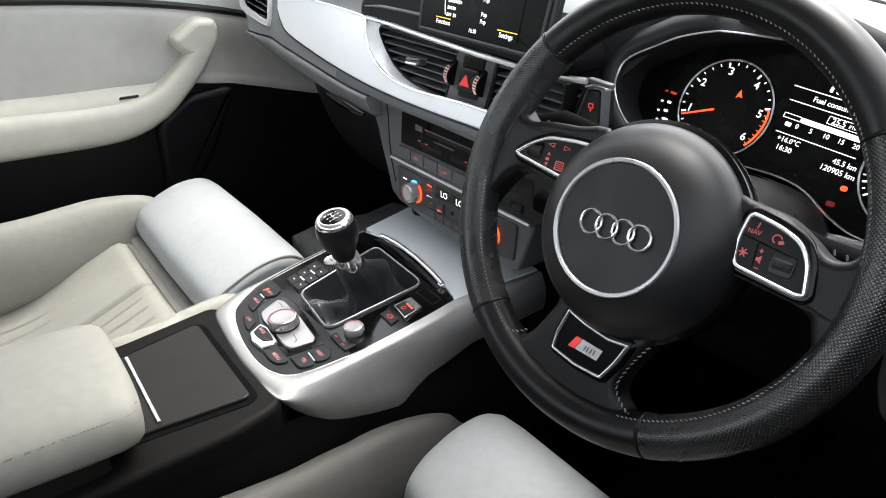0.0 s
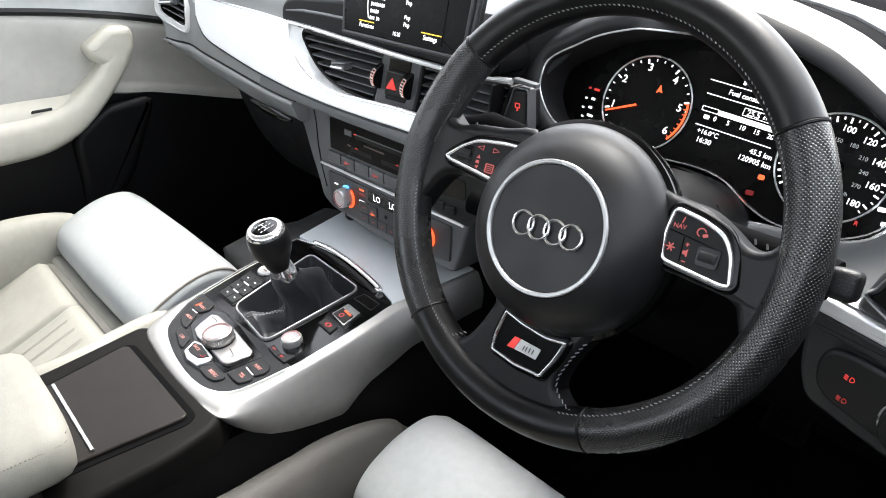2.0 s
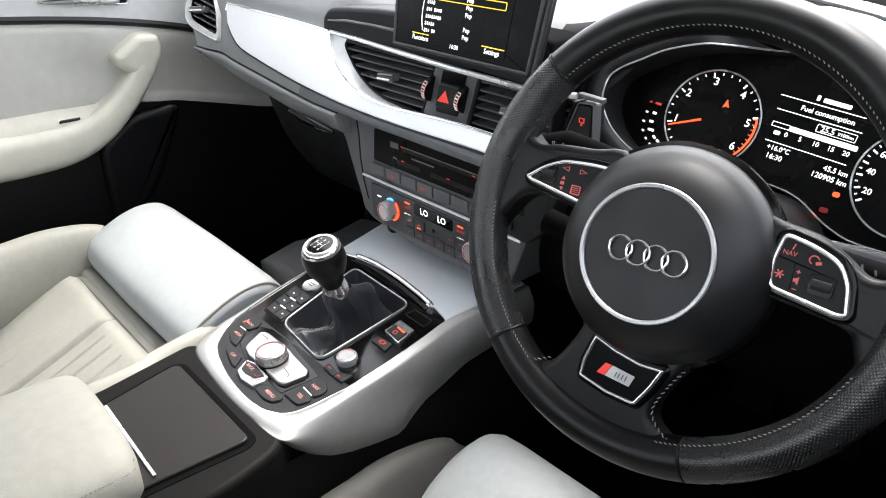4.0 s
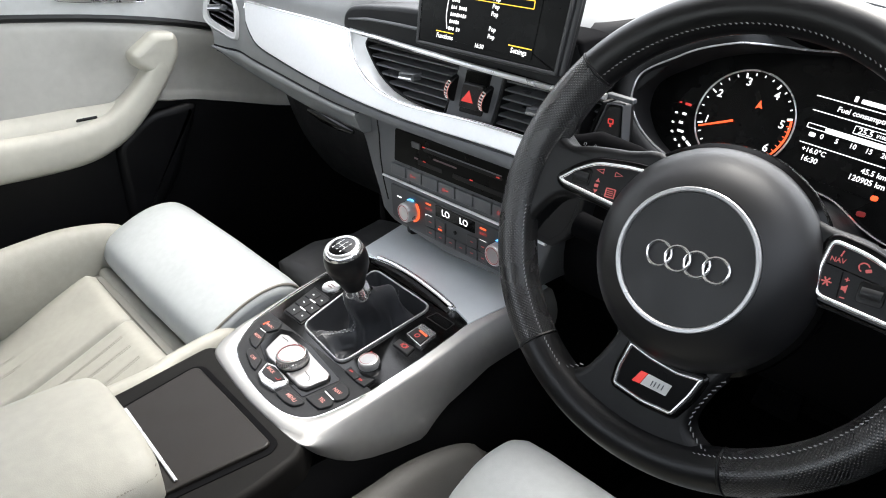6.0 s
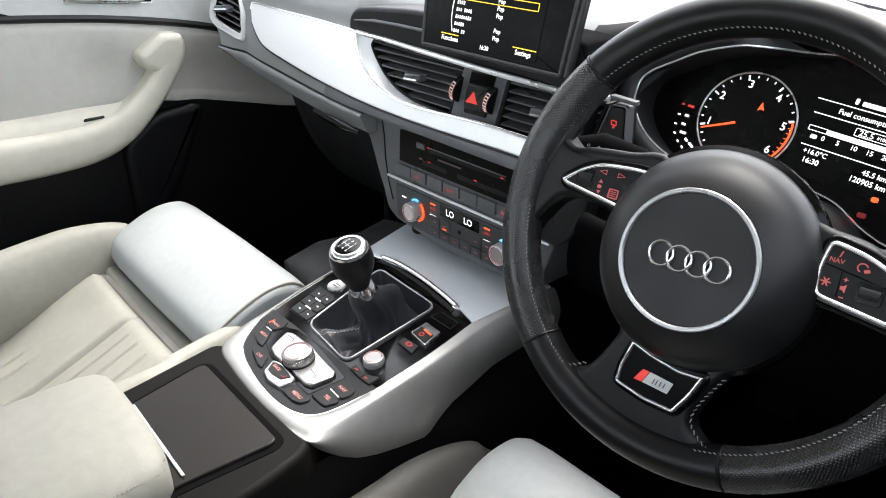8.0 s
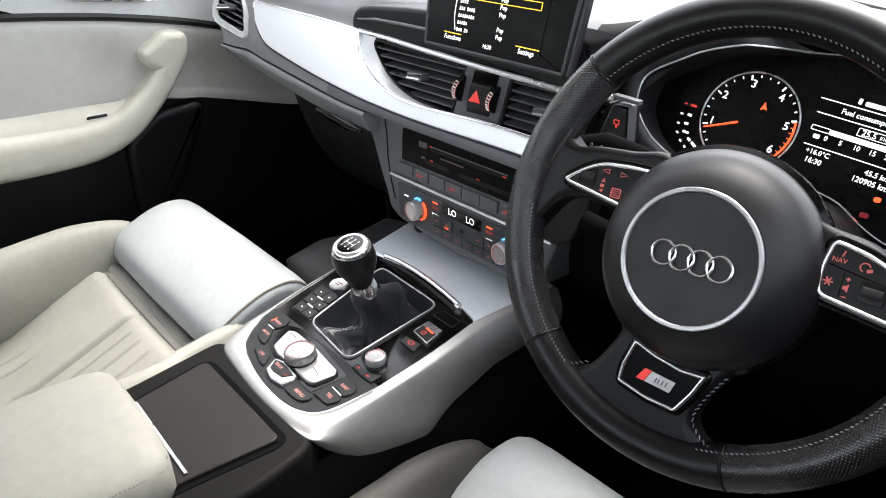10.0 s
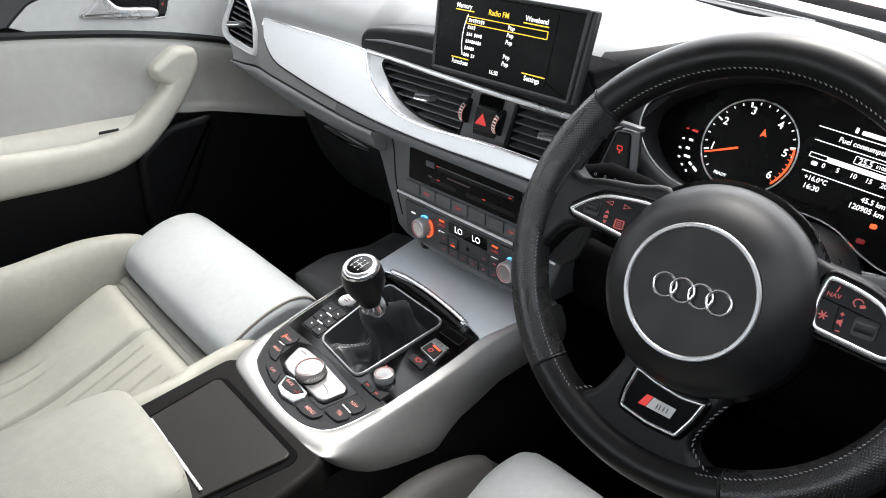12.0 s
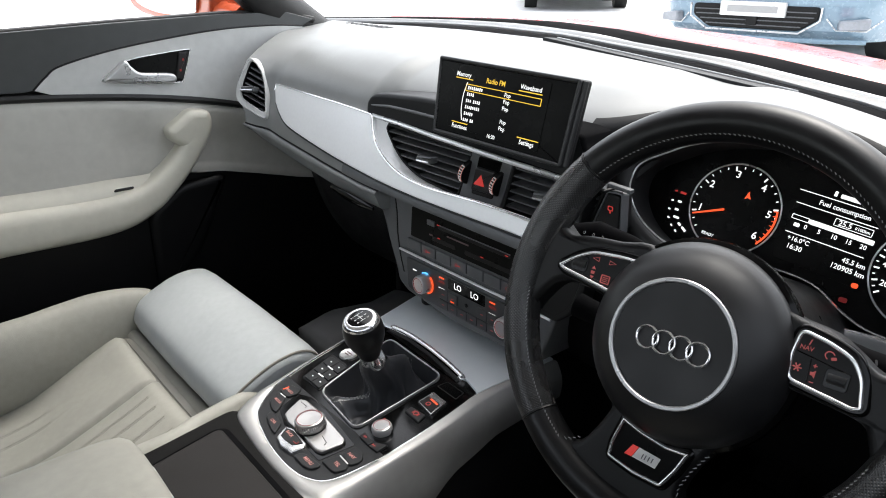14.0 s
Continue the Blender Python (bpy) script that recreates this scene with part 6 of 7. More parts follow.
def ring(k, d, up=0.0):
    """The cluster's outline at a height, tucked in under the falling right end of the hood."""
    out = []
    for p in half:
        r = smooth(0.0, 0.08, p.x)
        high = smooth(-0.075, -0.035, p.y)
        tuck = interp(p.x, (0.05, 0.10, 0.16, 0.19), (0, 0.010, 0.026, 0.040)) * max(d, 0) / 0.045 * high
        h = d * high + min(d, 0.004) * (1 - high)
        out.append(C0 @ Vector((p.x * (k * (1 - r) + r), p.y * (k * (1 - r) + r) + up * (1 - r) - tuck, h)))
    return out


part("binnacle", loft([ring(1.0, -0.014), ring(1.0, -0.004), ring(1.004, 0.010), ring(1.01, 0.030, 0.001), ring(1.01, 0.036, 0.001)], caps=False), LINER, cl, "black binnacle lining")
part("rim_line", tube(ring(1.006, 0.007, 0.001), 0.0012, 6, closed=True), CHROME, cl)
edge_pts = spline([(-0.080, -0.0735), (-0.119, -0.0680), (-0.1445, -0.0567), (-0.1626, -0.0428), (-0.1745, -0.0270), (-0.1790, -0.0142), (-0.1775, 0.0036), (-0.1675, 0.0154), (-0.1446, 0.0287), (-0.1229, 0.0403), (-0.0955, 0.0489), (-0.068, 0.0545), (-0.040, 0.0585), (0.0, 0.0610), (0.05, 0.0590)], 5, False)


def surround_row(out, h):
    """The edge of the cluster's surround, moved outwards and to a height."""
    row = []
    for i, p in enumerate(edge_pts):
        t = (edge_pts[min(i + 1, len(edge_pts) - 1)] - edge_pts[max(i - 1, 0)]).normalized()
        k = 1 - smooth(-0.10, -0.02, p.x)
        row.append(C0 @ Vector((p.x - t.y * out * k, p.y + t.x * out * k, min(h, 0.008 + 0.042 * k) if h > 0 else h)))
    return row


part("surround_lining", loft([surround_row(0.003, -0.012), surround_row(0.001, 0.020), surround_row(0.0, 0.0445)], closed=False, caps=False), LINER, cl, "black lining", 60)
part("surround", loft([surround_row(0.0, 0.0445), surround_row(0.003, 0.047), surround_row(0.010, 0.050), surround_row(0.022, 0.047), surround_row(0.028, 0.030)], closed=False, caps=False), COWL, cl, "dark grey surround of the cluster", 60)
part("surround_line", tube(surround_row(0.0, 0.0450), 0.0011, 6), SATIN, cl, "thin satin line")
bot = [C0 @ Vector((p.x, p.y, 0.012)) for p in spline([(-0.06, -0.072), (-0.028, -0.073), (0.0, -0.076), (0.0335, -0.0862), (0.0532, -0.1025), (0.0640, -0.1060), (0.0906, -0.1045), (0.134, -0.104), (0.1565, -0.0994), (0.1718, -0.090), (0.1804, -0.077), (0.190, -0.045)], 6, False)]
part("lower_chrome", tube(bot, 0.0018, 6), CHROME, cl)
part("lower_cover", loft([[C0 @ Vector((p.x * 1.02, p.y - 0.004, d)) for p in half if p.y < -0.05 and -0.17 < p.x < 0.02] for d in (0.0, 0.05)] , closed=False, caps=False), DARK, cl)


def dial(cx, cy, r, marks, numerals, size, rn, name, label):
    m = C0 @ Matrix.Translation((cx, cy, -0.011))
    d = part(name, plate(m, circle(0, 0, r, 56), -0.001, 0.001, 0.0005), GLASS_BLACK, cl, label)
    part("dial_ring", tube([m @ Vector((r * math.cos(a), r * math.sin(a), 0.002)) for a in np.linspace(0, 2 * math.pi, 64, endpoint=False)], 0.0010, 6, closed=True), SATIN, d)
    for a, big in marks:
        a = radians(a)
        ln = 0.0050 if big else 0.0024
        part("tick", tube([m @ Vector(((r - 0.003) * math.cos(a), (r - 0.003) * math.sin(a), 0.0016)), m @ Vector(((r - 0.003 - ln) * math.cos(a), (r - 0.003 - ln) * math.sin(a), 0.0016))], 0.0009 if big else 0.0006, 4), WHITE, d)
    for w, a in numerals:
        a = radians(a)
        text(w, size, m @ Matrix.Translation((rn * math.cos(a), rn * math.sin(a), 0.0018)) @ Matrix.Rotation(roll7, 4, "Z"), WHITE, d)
    return d, m


step = 46.0
tm = [(194 - step * (k / 4), k % 4 == 0) for k in range(-2, 18)]
tach, tmx = dial(-0.0775, -0.0130, 0.0500, tm, [(str(k + 1), a) for k, a in enumerate((190, 145, 98, 48, 2, -39))], 0.0112, 0.0378, "rev_counter", "rev counter")
arcp = lambda a0, a1, r, z: [tmx @ Vector((r * math.cos(radians(a)), r * math.sin(radians(a)), z)) for a in np.linspace(a0, a1, 20)]
part("red_zone", tube(arcp(8, -44, 0.0462, 0.0016), 0.0012, 5), ORANGE, tach)
for a in range(8, -48, -7):
    part("red_tick", tube([tmx @ Vector((r * math.cos(radians(a)), r * math.sin(radians(a)), 0.0016)) for r in (0.0462, 0.0425)], 0.0005, 4), ORANGE, tach)
na = radians(199)
part("needle", tube([tmx @ Vector((0.0455 * math.cos(na), 0.0455 * math.sin(na), 0.004)), tmx @ Vector((0.010 * math.cos(na), 0.010 * math.sin(na), 0.004))], [0.0009, 0.0013], 6), ORANGE, tach)
part("seatbelt_lamp", plate(tmx, spline([(0.008, 0.013), (0.010, 0.019), (0.0115, 0.0215), (0.0125, 0.018), (0.0145, 0.0135), (0.011, 0.0145)], 4), 0.0008, 0.0016, 0.0002), ORANGE, tach)
text("OFF", 0.0046, tmx @ Matrix.Translation((-0.0063, -0.0403, 0.002)) @ Matrix.Rotation(roll7, 4, "Z"), WHITE, tach)
text("READY", 0.0046, tmx @ Matrix.Translation((-0.0204, -0.034, 0.002)) @ Matrix.Rotation(roll7, 4, "Z"), WHITE, tach)
flat_bar(tmx, 0.0150, -0.0425, 0.016, 0.0022, 0.002, WHITE, tach, "caption_bar", -7)
sm = [(210 - 7.75 * k, k % 2 == 0) for k in range(0, 34)]
spd, smx = dial(0.1175, -0.0395, 0.0500, sm, [(w, 85 + 14.5 * k) for k, w in ((0, "100"), (2, "80"), (4, "60"), (6, "40"), (8, "20"))] + [(w, 85 - 33 * k) for k, w in ((1, "120"), (2, "140"), (3, "160"), (4, "180"))], 0.0082, 0.0365, "speedometer", "speedometer")
for w, a in (("150", 96), ("180", 64), ("210", 32), ("240", 3), ("270", -26)):
    text(w, 0.0052, smx @ Matrix.Translation((0.0255 * math.cos(radians(a)), 0.0255 * math.sin(radians(a)), 0.002)) @ Matrix.Rotation(roll7, 4, "Z"), PLATE, spd)
text("km/h", 0.0046, smx @ Matrix.Translation((0.014, -0.020, 0.002)) @ Matrix.Rotation(roll7, 4, "Z"), PLATE, spd)
text("MPH", 0.006, smx @ Matrix.Translation((0.0, -0.034, 0.002)) @ Matrix.Rotation(roll7, 4, "Z"), WHITE, spd)
part("hub", lathe(smx, [(0.010, 0.0005), (0.010, 0.005), (0.0085, 0.0065), (0.001, 0.0068)], 28), SCREEN, spd)
# temperature scale beside the rev counter
for k, (x, y, mat) in enumerate(((-0.139, -0.008, RED), (-0.1405, -0.0185, WHITE), (-0.1415, -0.028, WHITE), (-0.1395, -0.037, WHITE), (-0.1335, -0.044, WHITE), (-0.127, -0.0485, WHITE))):
    flat_bar(C0, x, y, 0.0072 if k in (0, 3, 5) else 0.0046, 0.0026, -0.0105, mat, cl, "scale_mark", -7 + (k > 3) * -30)
    flat_bar(C0, x - 0.009, y + 0.001 - 0.001 * k, 0.003, 0.0018, -0.0105, mat, cl, "scale_tick", 10 - 12 * k)
for x, y in ((0.166, -0.066), (0.172, -0.078)):
    flat_bar(C0, x, y, 0.007, 0.004, -0.0105, WHITE, cl, "fuel_mark")
text("R", 0.006, C0 @ Matrix.Translation((0.150, -0.083, -0.0100)) @ Matrix.Rotation(roll7, 4, "Z"), RED, cl)
# trip display
td = part("trip_display", plate(C0 @ Matrix.Translation((0.026, -0.012, -0.0118)) @ Matrix.Rotation(roll7, 4, "Z"), rect(0, 0, 0.092, 0.095, 0.003), -0.001, 0.001, 0.0003), GLASS_BLACK, cl, "trip computer display")
TD = C0 @ Matrix.Translation((0.0235, 0.0172, -0.0100)) @ Matrix.Rotation(roll7, 4, "Z")
for y, w, x in ((0.0, 0.081, 0.0), (-0.0137, 0.081, 0.002), (-0.0455, 0.079, 0.0025)):
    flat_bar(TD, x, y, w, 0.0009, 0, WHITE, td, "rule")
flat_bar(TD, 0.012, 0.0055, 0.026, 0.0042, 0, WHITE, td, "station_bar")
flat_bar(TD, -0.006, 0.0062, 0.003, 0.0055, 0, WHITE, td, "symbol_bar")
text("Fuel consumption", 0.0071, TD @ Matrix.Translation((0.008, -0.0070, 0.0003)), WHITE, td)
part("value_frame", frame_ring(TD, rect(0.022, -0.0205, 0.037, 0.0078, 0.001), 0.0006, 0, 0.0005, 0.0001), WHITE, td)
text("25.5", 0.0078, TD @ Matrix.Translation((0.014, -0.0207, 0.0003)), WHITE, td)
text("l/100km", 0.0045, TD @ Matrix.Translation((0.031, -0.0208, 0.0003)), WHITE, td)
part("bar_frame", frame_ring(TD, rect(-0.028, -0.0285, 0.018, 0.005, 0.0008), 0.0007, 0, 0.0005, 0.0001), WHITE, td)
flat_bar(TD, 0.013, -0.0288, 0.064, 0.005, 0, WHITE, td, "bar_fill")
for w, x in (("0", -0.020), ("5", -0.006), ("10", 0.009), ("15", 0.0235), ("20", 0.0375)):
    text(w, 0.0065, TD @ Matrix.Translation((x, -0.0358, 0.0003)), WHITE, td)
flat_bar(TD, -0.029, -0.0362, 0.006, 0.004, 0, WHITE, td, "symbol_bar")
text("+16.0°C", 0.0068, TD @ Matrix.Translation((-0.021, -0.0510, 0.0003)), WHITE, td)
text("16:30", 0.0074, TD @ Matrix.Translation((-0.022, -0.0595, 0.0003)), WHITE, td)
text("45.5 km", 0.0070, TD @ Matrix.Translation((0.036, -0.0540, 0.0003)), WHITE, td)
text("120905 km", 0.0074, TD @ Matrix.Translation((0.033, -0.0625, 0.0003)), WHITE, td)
part("warning_lamp", plate(C0 @ Matrix.Translation((0.0593, -0.0617, -0.0115)), rect(0, 0, 0.0065, 0.0050, 0.0022), 0.0, 0.0016, 0.0004), ORANGE, cl)
part("warning_lamp", plate(C0 @ Matrix.Translation((0.0529, -0.0785, -0.0115)), rect(0, 0, 0.008, 0.005, 0.002), 0.0, 0.0014, 0.0004), material("faint_red_lamp", (0.10, 0.01, 0.01), 0.5, emit=(1.0, 0.05, 0.05), strength=0.02), cl)

# ---- steering wheel ----
wt, wy = radians(22.53), radians(7.44)
wnv = Vector((math.sin(wy) * math.cos(wt), -math.cos(wy) * math.cos(wt), math.sin(wt)))
wuv = Vector((math.cos(wy), math.sin(wy), 0))
W = axes((0.4013, -0.0560, 0.6625), wuv, wnv.cross(wuv))
wheel = thing("steering_wheel", W.translation, "black leather steering wheel with three spokes and chrome ring", "steering wheel")
RC, RT = 0.1640, 0.0165


def rim_arc(a0, a1, n, r=RC, z=0.0):
    return [W @ Vector((r * math.cos(radians(a)), r * math.sin(radians(a)), z)) for a in np.linspace(a0, a1, n)]


def rim_piece(a0, a1, mat, label, swell=0.0):
    """A stretch of the rim with an oval section, thicker where the thumbs rest."""
    rings = []
    for a in np.linspace(a0, a1, 40):
        c, s = math.cos(radians(a)), math.sin(radians(a))
        k = 1.0 + swell * (math.exp(-((a - 22) / 14) ** 2) + math.exp(-((a - 158) / 14) ** 2))
        ring = []
        for j in range(22):
            t = 2 * math.pi * j / 22
            rr = RC + RT * math.cos(t) - (0.004 * (k - 1) * 8 if math.cos(t) < 0 else 0) * abs(math.cos(t))
            ring.append(W @ Vector((rr * c, rr * s, 0.0178 * math.sin(t))))
        rings.append(ring)
    bm = loft(rings)
    lay, inv = bm.loops.layers.uv.new("leather"), W.inverted()
    for f in bm.faces:
        spot = []
        for lp in f.loops:
            q = inv @ lp.vert.co
            spot.append((math.degrees(math.atan2(q.y, q.x)), math.atan2(q.z / 0.0178, (math.hypot(q.x, q.y) - RC) / RT)))
        a1, t1 = spot[0]
        for lp, (a, t) in zip(f.loops, spot):
            a += 360 * (a < a1 - 180) - 360 * (a > a1 + 180) + 360 * (a1 < a0 - 20)
            t += 2 * math.pi * (t < t1 - math.pi) - 2 * math.pi * (t > t1 + math.pi)
            lp[lay].uv = (radians(a) * RC, t * 0.0169)
    return part("rim", bm, mat, wheel, label, 60)


rim_piece(33.5, 139.5, LEATHER, "smooth black leather rim")
rim_piece(140.5, 226.5, PERF, "perforated black leather grip", 0.12)
rim_piece(227.5, 290.5, LEATHER, "smooth black leather rim")
rim_piece(291.5, 392.5, PERF, "perforated black leather grip", 0.12)
for a in (33, 140, 227, 291):
    c, s = math.cos(radians(a)), math.sin(radians(a))
    part("rim_seam", tube([W @ Vector(((RC + 0.0163 * math.cos(t)) * c, (RC + 0.0163 * math.cos(t)) * s, 0.0176 * math.sin(t))) for t in np.linspace(0, 2 * math.pi, 24, endpoint=False)], 0.0011, 5, closed=True, up=wnv), BLACK, wheel)


def stitches(path, parent, gap=0.0032, length=0.0036, r=0.0005):
    P = [Vector(p) for p in path]
    bm, acc = bmesh.new(), 0.0
    for a, b in zip(P, P[1:]):
        acc += (b - a).length
        if acc >= gap:
            acc = 0.0
            d = (b - a).normalized()
            side = d.cross(wnv).normalized() * length * 0.22
            bm2 = tube([a - side, a + side + d * length * 0.75], r, 4)
            bm = join(bm, bm2)
    return tagged(part("stitching", bm, STITCH, parent), kind="stuff")


stitches(rim_arc(40, 160, 500, RC - 0.0120, 0.0118), wheel)
stitches(rim_arc(184, 238, 300, RC - 0.0120, 0.0118), wheel)
stitches(rim_arc(283, 340, 300, RC - 0.0120, 0.0118), wheel)
stitches(rim_arc(365, 400, 200, RC - 0.0120, 0.0118), wheel)

for pts, nm in (([(-0.045, 0.048), (-0.080, 0.0485), (-0.110, 0.046), (-0.128, 0.043), (-0.142, 0.052), (-0.150, 0.058), (-0.158, 0.02), (-0.160, -0.025), (-0.153, -0.038), (-0.144, -0.022), (-0.128, -0.001), (-0.102, 0.0025), (-0.0745, -0.002), (-0.050, -0.008), (-0.036, -0.020)], "left_spoke"),
                ([(0.045, 0.034), (0.0741, 0.0300), (0.0975, 0.0268), (0.1163, 0.0175), (0.1302, 0.0095), (0.1429, 0.0115), (0.152, 0.024), (0.158, 0.01), (0.158, -0.040), (0.150, -0.066), (0.142, -0.052), (0.1363, -0.0380), (0.1290, -0.0275), (0.1004, -0.0235), (0.0766, -0.0225), (0.045, -0.030)], "right_spoke"),
                ([(-0.046, -0.075), (-0.046, -0.088), (-0.056, -0.112), (-0.066, -0.126), (-0.086, -0.138), (-0.075, -0.150), (0.0, -0.168), (0.045, -0.161), (0.052, -0.150), (0.034, -0.142), (0.026, -0.130), (0.032, -0.108), (0.042, -0.088), (0.044, -0.070)], "lower_spoke")):
    part(nm, slab(W, spline(pts, 4), -0.016, 0.0075, 0.006, 5), SPOKE, wheel, "", 60)
stitches([W @ p.to_3d() + wnv * 0.0078 for p in spline([(0.075, -0.150), (0.052, -0.1465), (0.036, -0.139), (0.0275, -0.128), (0.032, -0.110), (0.042, -0.090)], 40, False)], wheel, 0.0042)
stitches([W @ p.to_3d() + wnv * 0.0078 for p in spline([(-0.095, -0.126), (-0.078, -0.1285), (-0.065, -0.122)], 40, False)], wheel, 0.0042)

# boss
B = W @ Matrix.Translation((0.0, -0.0155, 0.0))
part("column_cover", lathe(B, [(0.050, -0.06), (0.068, -0.05), (0.0745, -0.02), (0.0748, 0.004)], 56), BLACK, wheel)
boss = part("airbag_cover", lathe(B, [(0.0820, -0.014), (0.0822, 0.000), (0.0800, 0.010), (0.0745, 0.0212), (0.0665, 0.0300), (0.0580, 0.0358), (0.0508, 0.0388), (0.0500, 0.0372), (0.0470, 0.0372), (0.0462, 0.0385), (0.030, 0.0376), (0.001, 0.0372)], 72), AIRBAG, wheel, "soft black airbag cover")
part("bezel_ring", lathe(B, [(0.0800, -0.016), (0.0850, -0.014), (0.0862, -0.006), (0.0850, 0.001), (0.0815, 0.003)], 72), GLOSS, wheel, "gloss black ring round the airbag cover")
part("chrome_ring", lathe(B, [(0.0502, 0.0370), (0.0502, 0.0402), (0.0494, 0.0412), (0.0474, 0.0412), (0.0466, 0.0402), (0.0466, 0.0370)], 72), RING, boss, "satin chrome ring")
for k in range(4):
    m = B @ Matrix.Translation((-0.0185 + 0.0137 * k, -0.0008, 0.0392))
    part("emblem_ring", tube([m @ Vector((0.0088 * math.cos(a), 0.0088 * math.sin(a), 0.0004 * (k % 2))) for a in np.linspace(0, 2 * math.pi, 40, endpoint=False)], 0.0012, 8, closed=True, up=wnv), CHROME, boss, "chrome emblem ring")

# switch pods in the spokes
pr = [(0.0775, 0.0245), (0.100, 0.0205), (0.116, 0.0145), (0.1245, 0.002), (0.1290, -0.0185), (0.1225, -0.0205), (0.0770, -0.0150), (0.0745, 0.004)]
pl = [(-0.0450, 0.0370), (-0.070, 0.0375), (-0.098, 0.0350), (-0.114, 0.0270), (-0.1290, 0.0150), (-0.1240, 0.0115), (-0.100, 0.0080), (-0.0745, 0.0040), (-0.0500, 0.0000), (-0.0450, 0.018)]
for pts, nm in ((pr, "right_pod"), (pl, "left_pod")):
    o = rounded(pts, 0.0065)
    pod = part(nm, plate(W, o, 0.0, 0.0105, 0.002), BLACK, wheel, "black switch pod")
    part("pod_bezel", slab(W, [Vector(p) for p in inset(o, -0.0045)], 0.002, 0.0092, 0.003, 4), GLOSS, pod, "gloss black bezel")
    part("pod_frame", frame_ring(W, o, 0.0030, 0.006, 0.0128, 0.0013), CHROME, pod)
    sgn = 1 if nm == "right_pod" else -1
    cx, cy = (0.098, 0.000) if sgn > 0 else (-0.098, 0.021)
    ro = 0.0105 if sgn > 0 else 0.0105
    part("roller_well", plate(W, rect(cx + ro * sgn, cy - 0.004 * (sgn > 0), 0.016, 0.014, 0.003), 0.010, 0.0112, 0.0005), GLOSS, pod)
    rx = W @ Vector((cx + ro * sgn, cy - 0.004 * (sgn > 0), 0.0075))
    part("roller", tube([rx - wuv * 0.0060, rx + wuv * 0.0060], 0.0052, 14), DARK, pod)
    if sgn > 0:
        for a, b in (((0.0785, 0.0076), (0.1165, 0.0022)), ((0.0895, 0.0050), (0.0906, -0.0120))):
            part("button_gap", tube([W @ Vector((*a, 0.0105)), W @ Vector((*b, 0.0105))], 0.0005, 4), GLOSS, pod)
        text("NAV", 0.0045, W @ Matrix.Translation((0.0846, 0.0112, 0.0108)), PODRED, pod)
        part("arrow", tube([W @ Vector((0.0855, 0.0140, 0.0108)), W @ Vector((0.0865, 0.0180, 0.0108))], 0.0006, 4), PODRED, pod)
        part("return_symbol", tube([W @ Vector((0.1000 + 0.0030 * math.cos(a), 0.0110 + 0.0028 * math.sin(a), 0.0108)) for a in np.linspace(0.3, 4.4, 14)], 0.0005, 4), PODRED, pod)
        flat_bar(W, 0.1030, 0.0095, 0.0035, 0.0022, 0.0108, PODRED, pod, "symbol_bar", 20)
        for a in (0, 60, 120):
            flat_bar(W, 0.0821, -0.0038, 0.0062, 0.0009, 0.0108 + a * 1e-6, PODRED, pod, "star_bar", a)
        part("speaker_symbol", plate(W, [(0.0913, -0.0062), (0.0928, -0.0062), (0.0946, -0.0078), (0.0946, -0.0022), (0.0928, -0.0038), (0.0913, -0.0038)], 0.0103, 0.0109, 0.0001), PODRED, pod)
        flat_bar(W, 0.0932, 0.0008, 0.0028, 0.0007, 0.0108, PODRED, pod, "plus_bar")
        flat_bar(W, 0.0932, 0.0008, 0.0007, 0.0028, 0.0109, PODRED, pod, "plus_bar")
        flat_bar(W, 0.0936, -0.0110, 0.0028, 0.0007, 0.0108, PODRED, pod, "minus_bar")
    if sgn < 0:
        for x in (-0.094, -0.078):
            d = 1 if x > -0.09 else -1
            part("arrow", frame_ring(W, [Vector((x - 0.003 * d, 0.0265)), Vector((x - 0.003 * d, 0.0305)), Vector((x + 0.0035 * d, 0.0285))], 0.0006, 0.010, 0.0113, 0.0001), PODRED, pod)
        part("list_symbol", frame_ring(W, rect(-0.081, 0.0135, 0.0085, 0.0075, 0.001), 0.0009, 0.010, 0.0113, 0.0002), PODRED, pod)
        for dy in (-0.0015, 0.0, 0.0015):
            flat_bar(W, -0.081, 0.0135 + dy, 0.005, 0.0006, 0.0111, PODRED, pod, "symbol_bar")
        flat_bar(W, -0.094, 0.0165, 0.0034, 0.0026, 0.0111, PODRED, pod, "symbol_bar")
        for d in (-1, 1):
            part("arrow", plate(W, [(-0.0958, 0.0165 + 0.0030 * d), (-0.0922, 0.0165 + 0.0030 * d), (-0.0940, 0.0165 + 0.0058 * d)][::d], 0.0103, 0.0110, 0.0001), PODRED, pod)


# trim plate on the lower spoke
so = rounded([(-0.0300, -0.0885), (-0.012, -0.0935), (0.010, -0.0965), (0.0290, -0.0945), (0.0230, -0.112), (0.0145, -0.1290), (-0.010, -0.1290), (-0.0350, -0.1245), (-0.0350, -0.110)], 0.003)
sp = part("spoke_plate", plate(W, so, 0.004, 0.0100, 0.001), SCREEN, wheel, "gloss black spoke plate with small badge")
part("plate_frame", frame_ring(W, so, 0.0028, 0.004, 0.0128, 0.0013), CHROME, sp)
part("plate_bezel", slab(W, [Vector(p) for p in inset(so, -0.004)], 0.002, 0.0092, 0.003, 4), GLOSS, sp, "gloss black bezel")
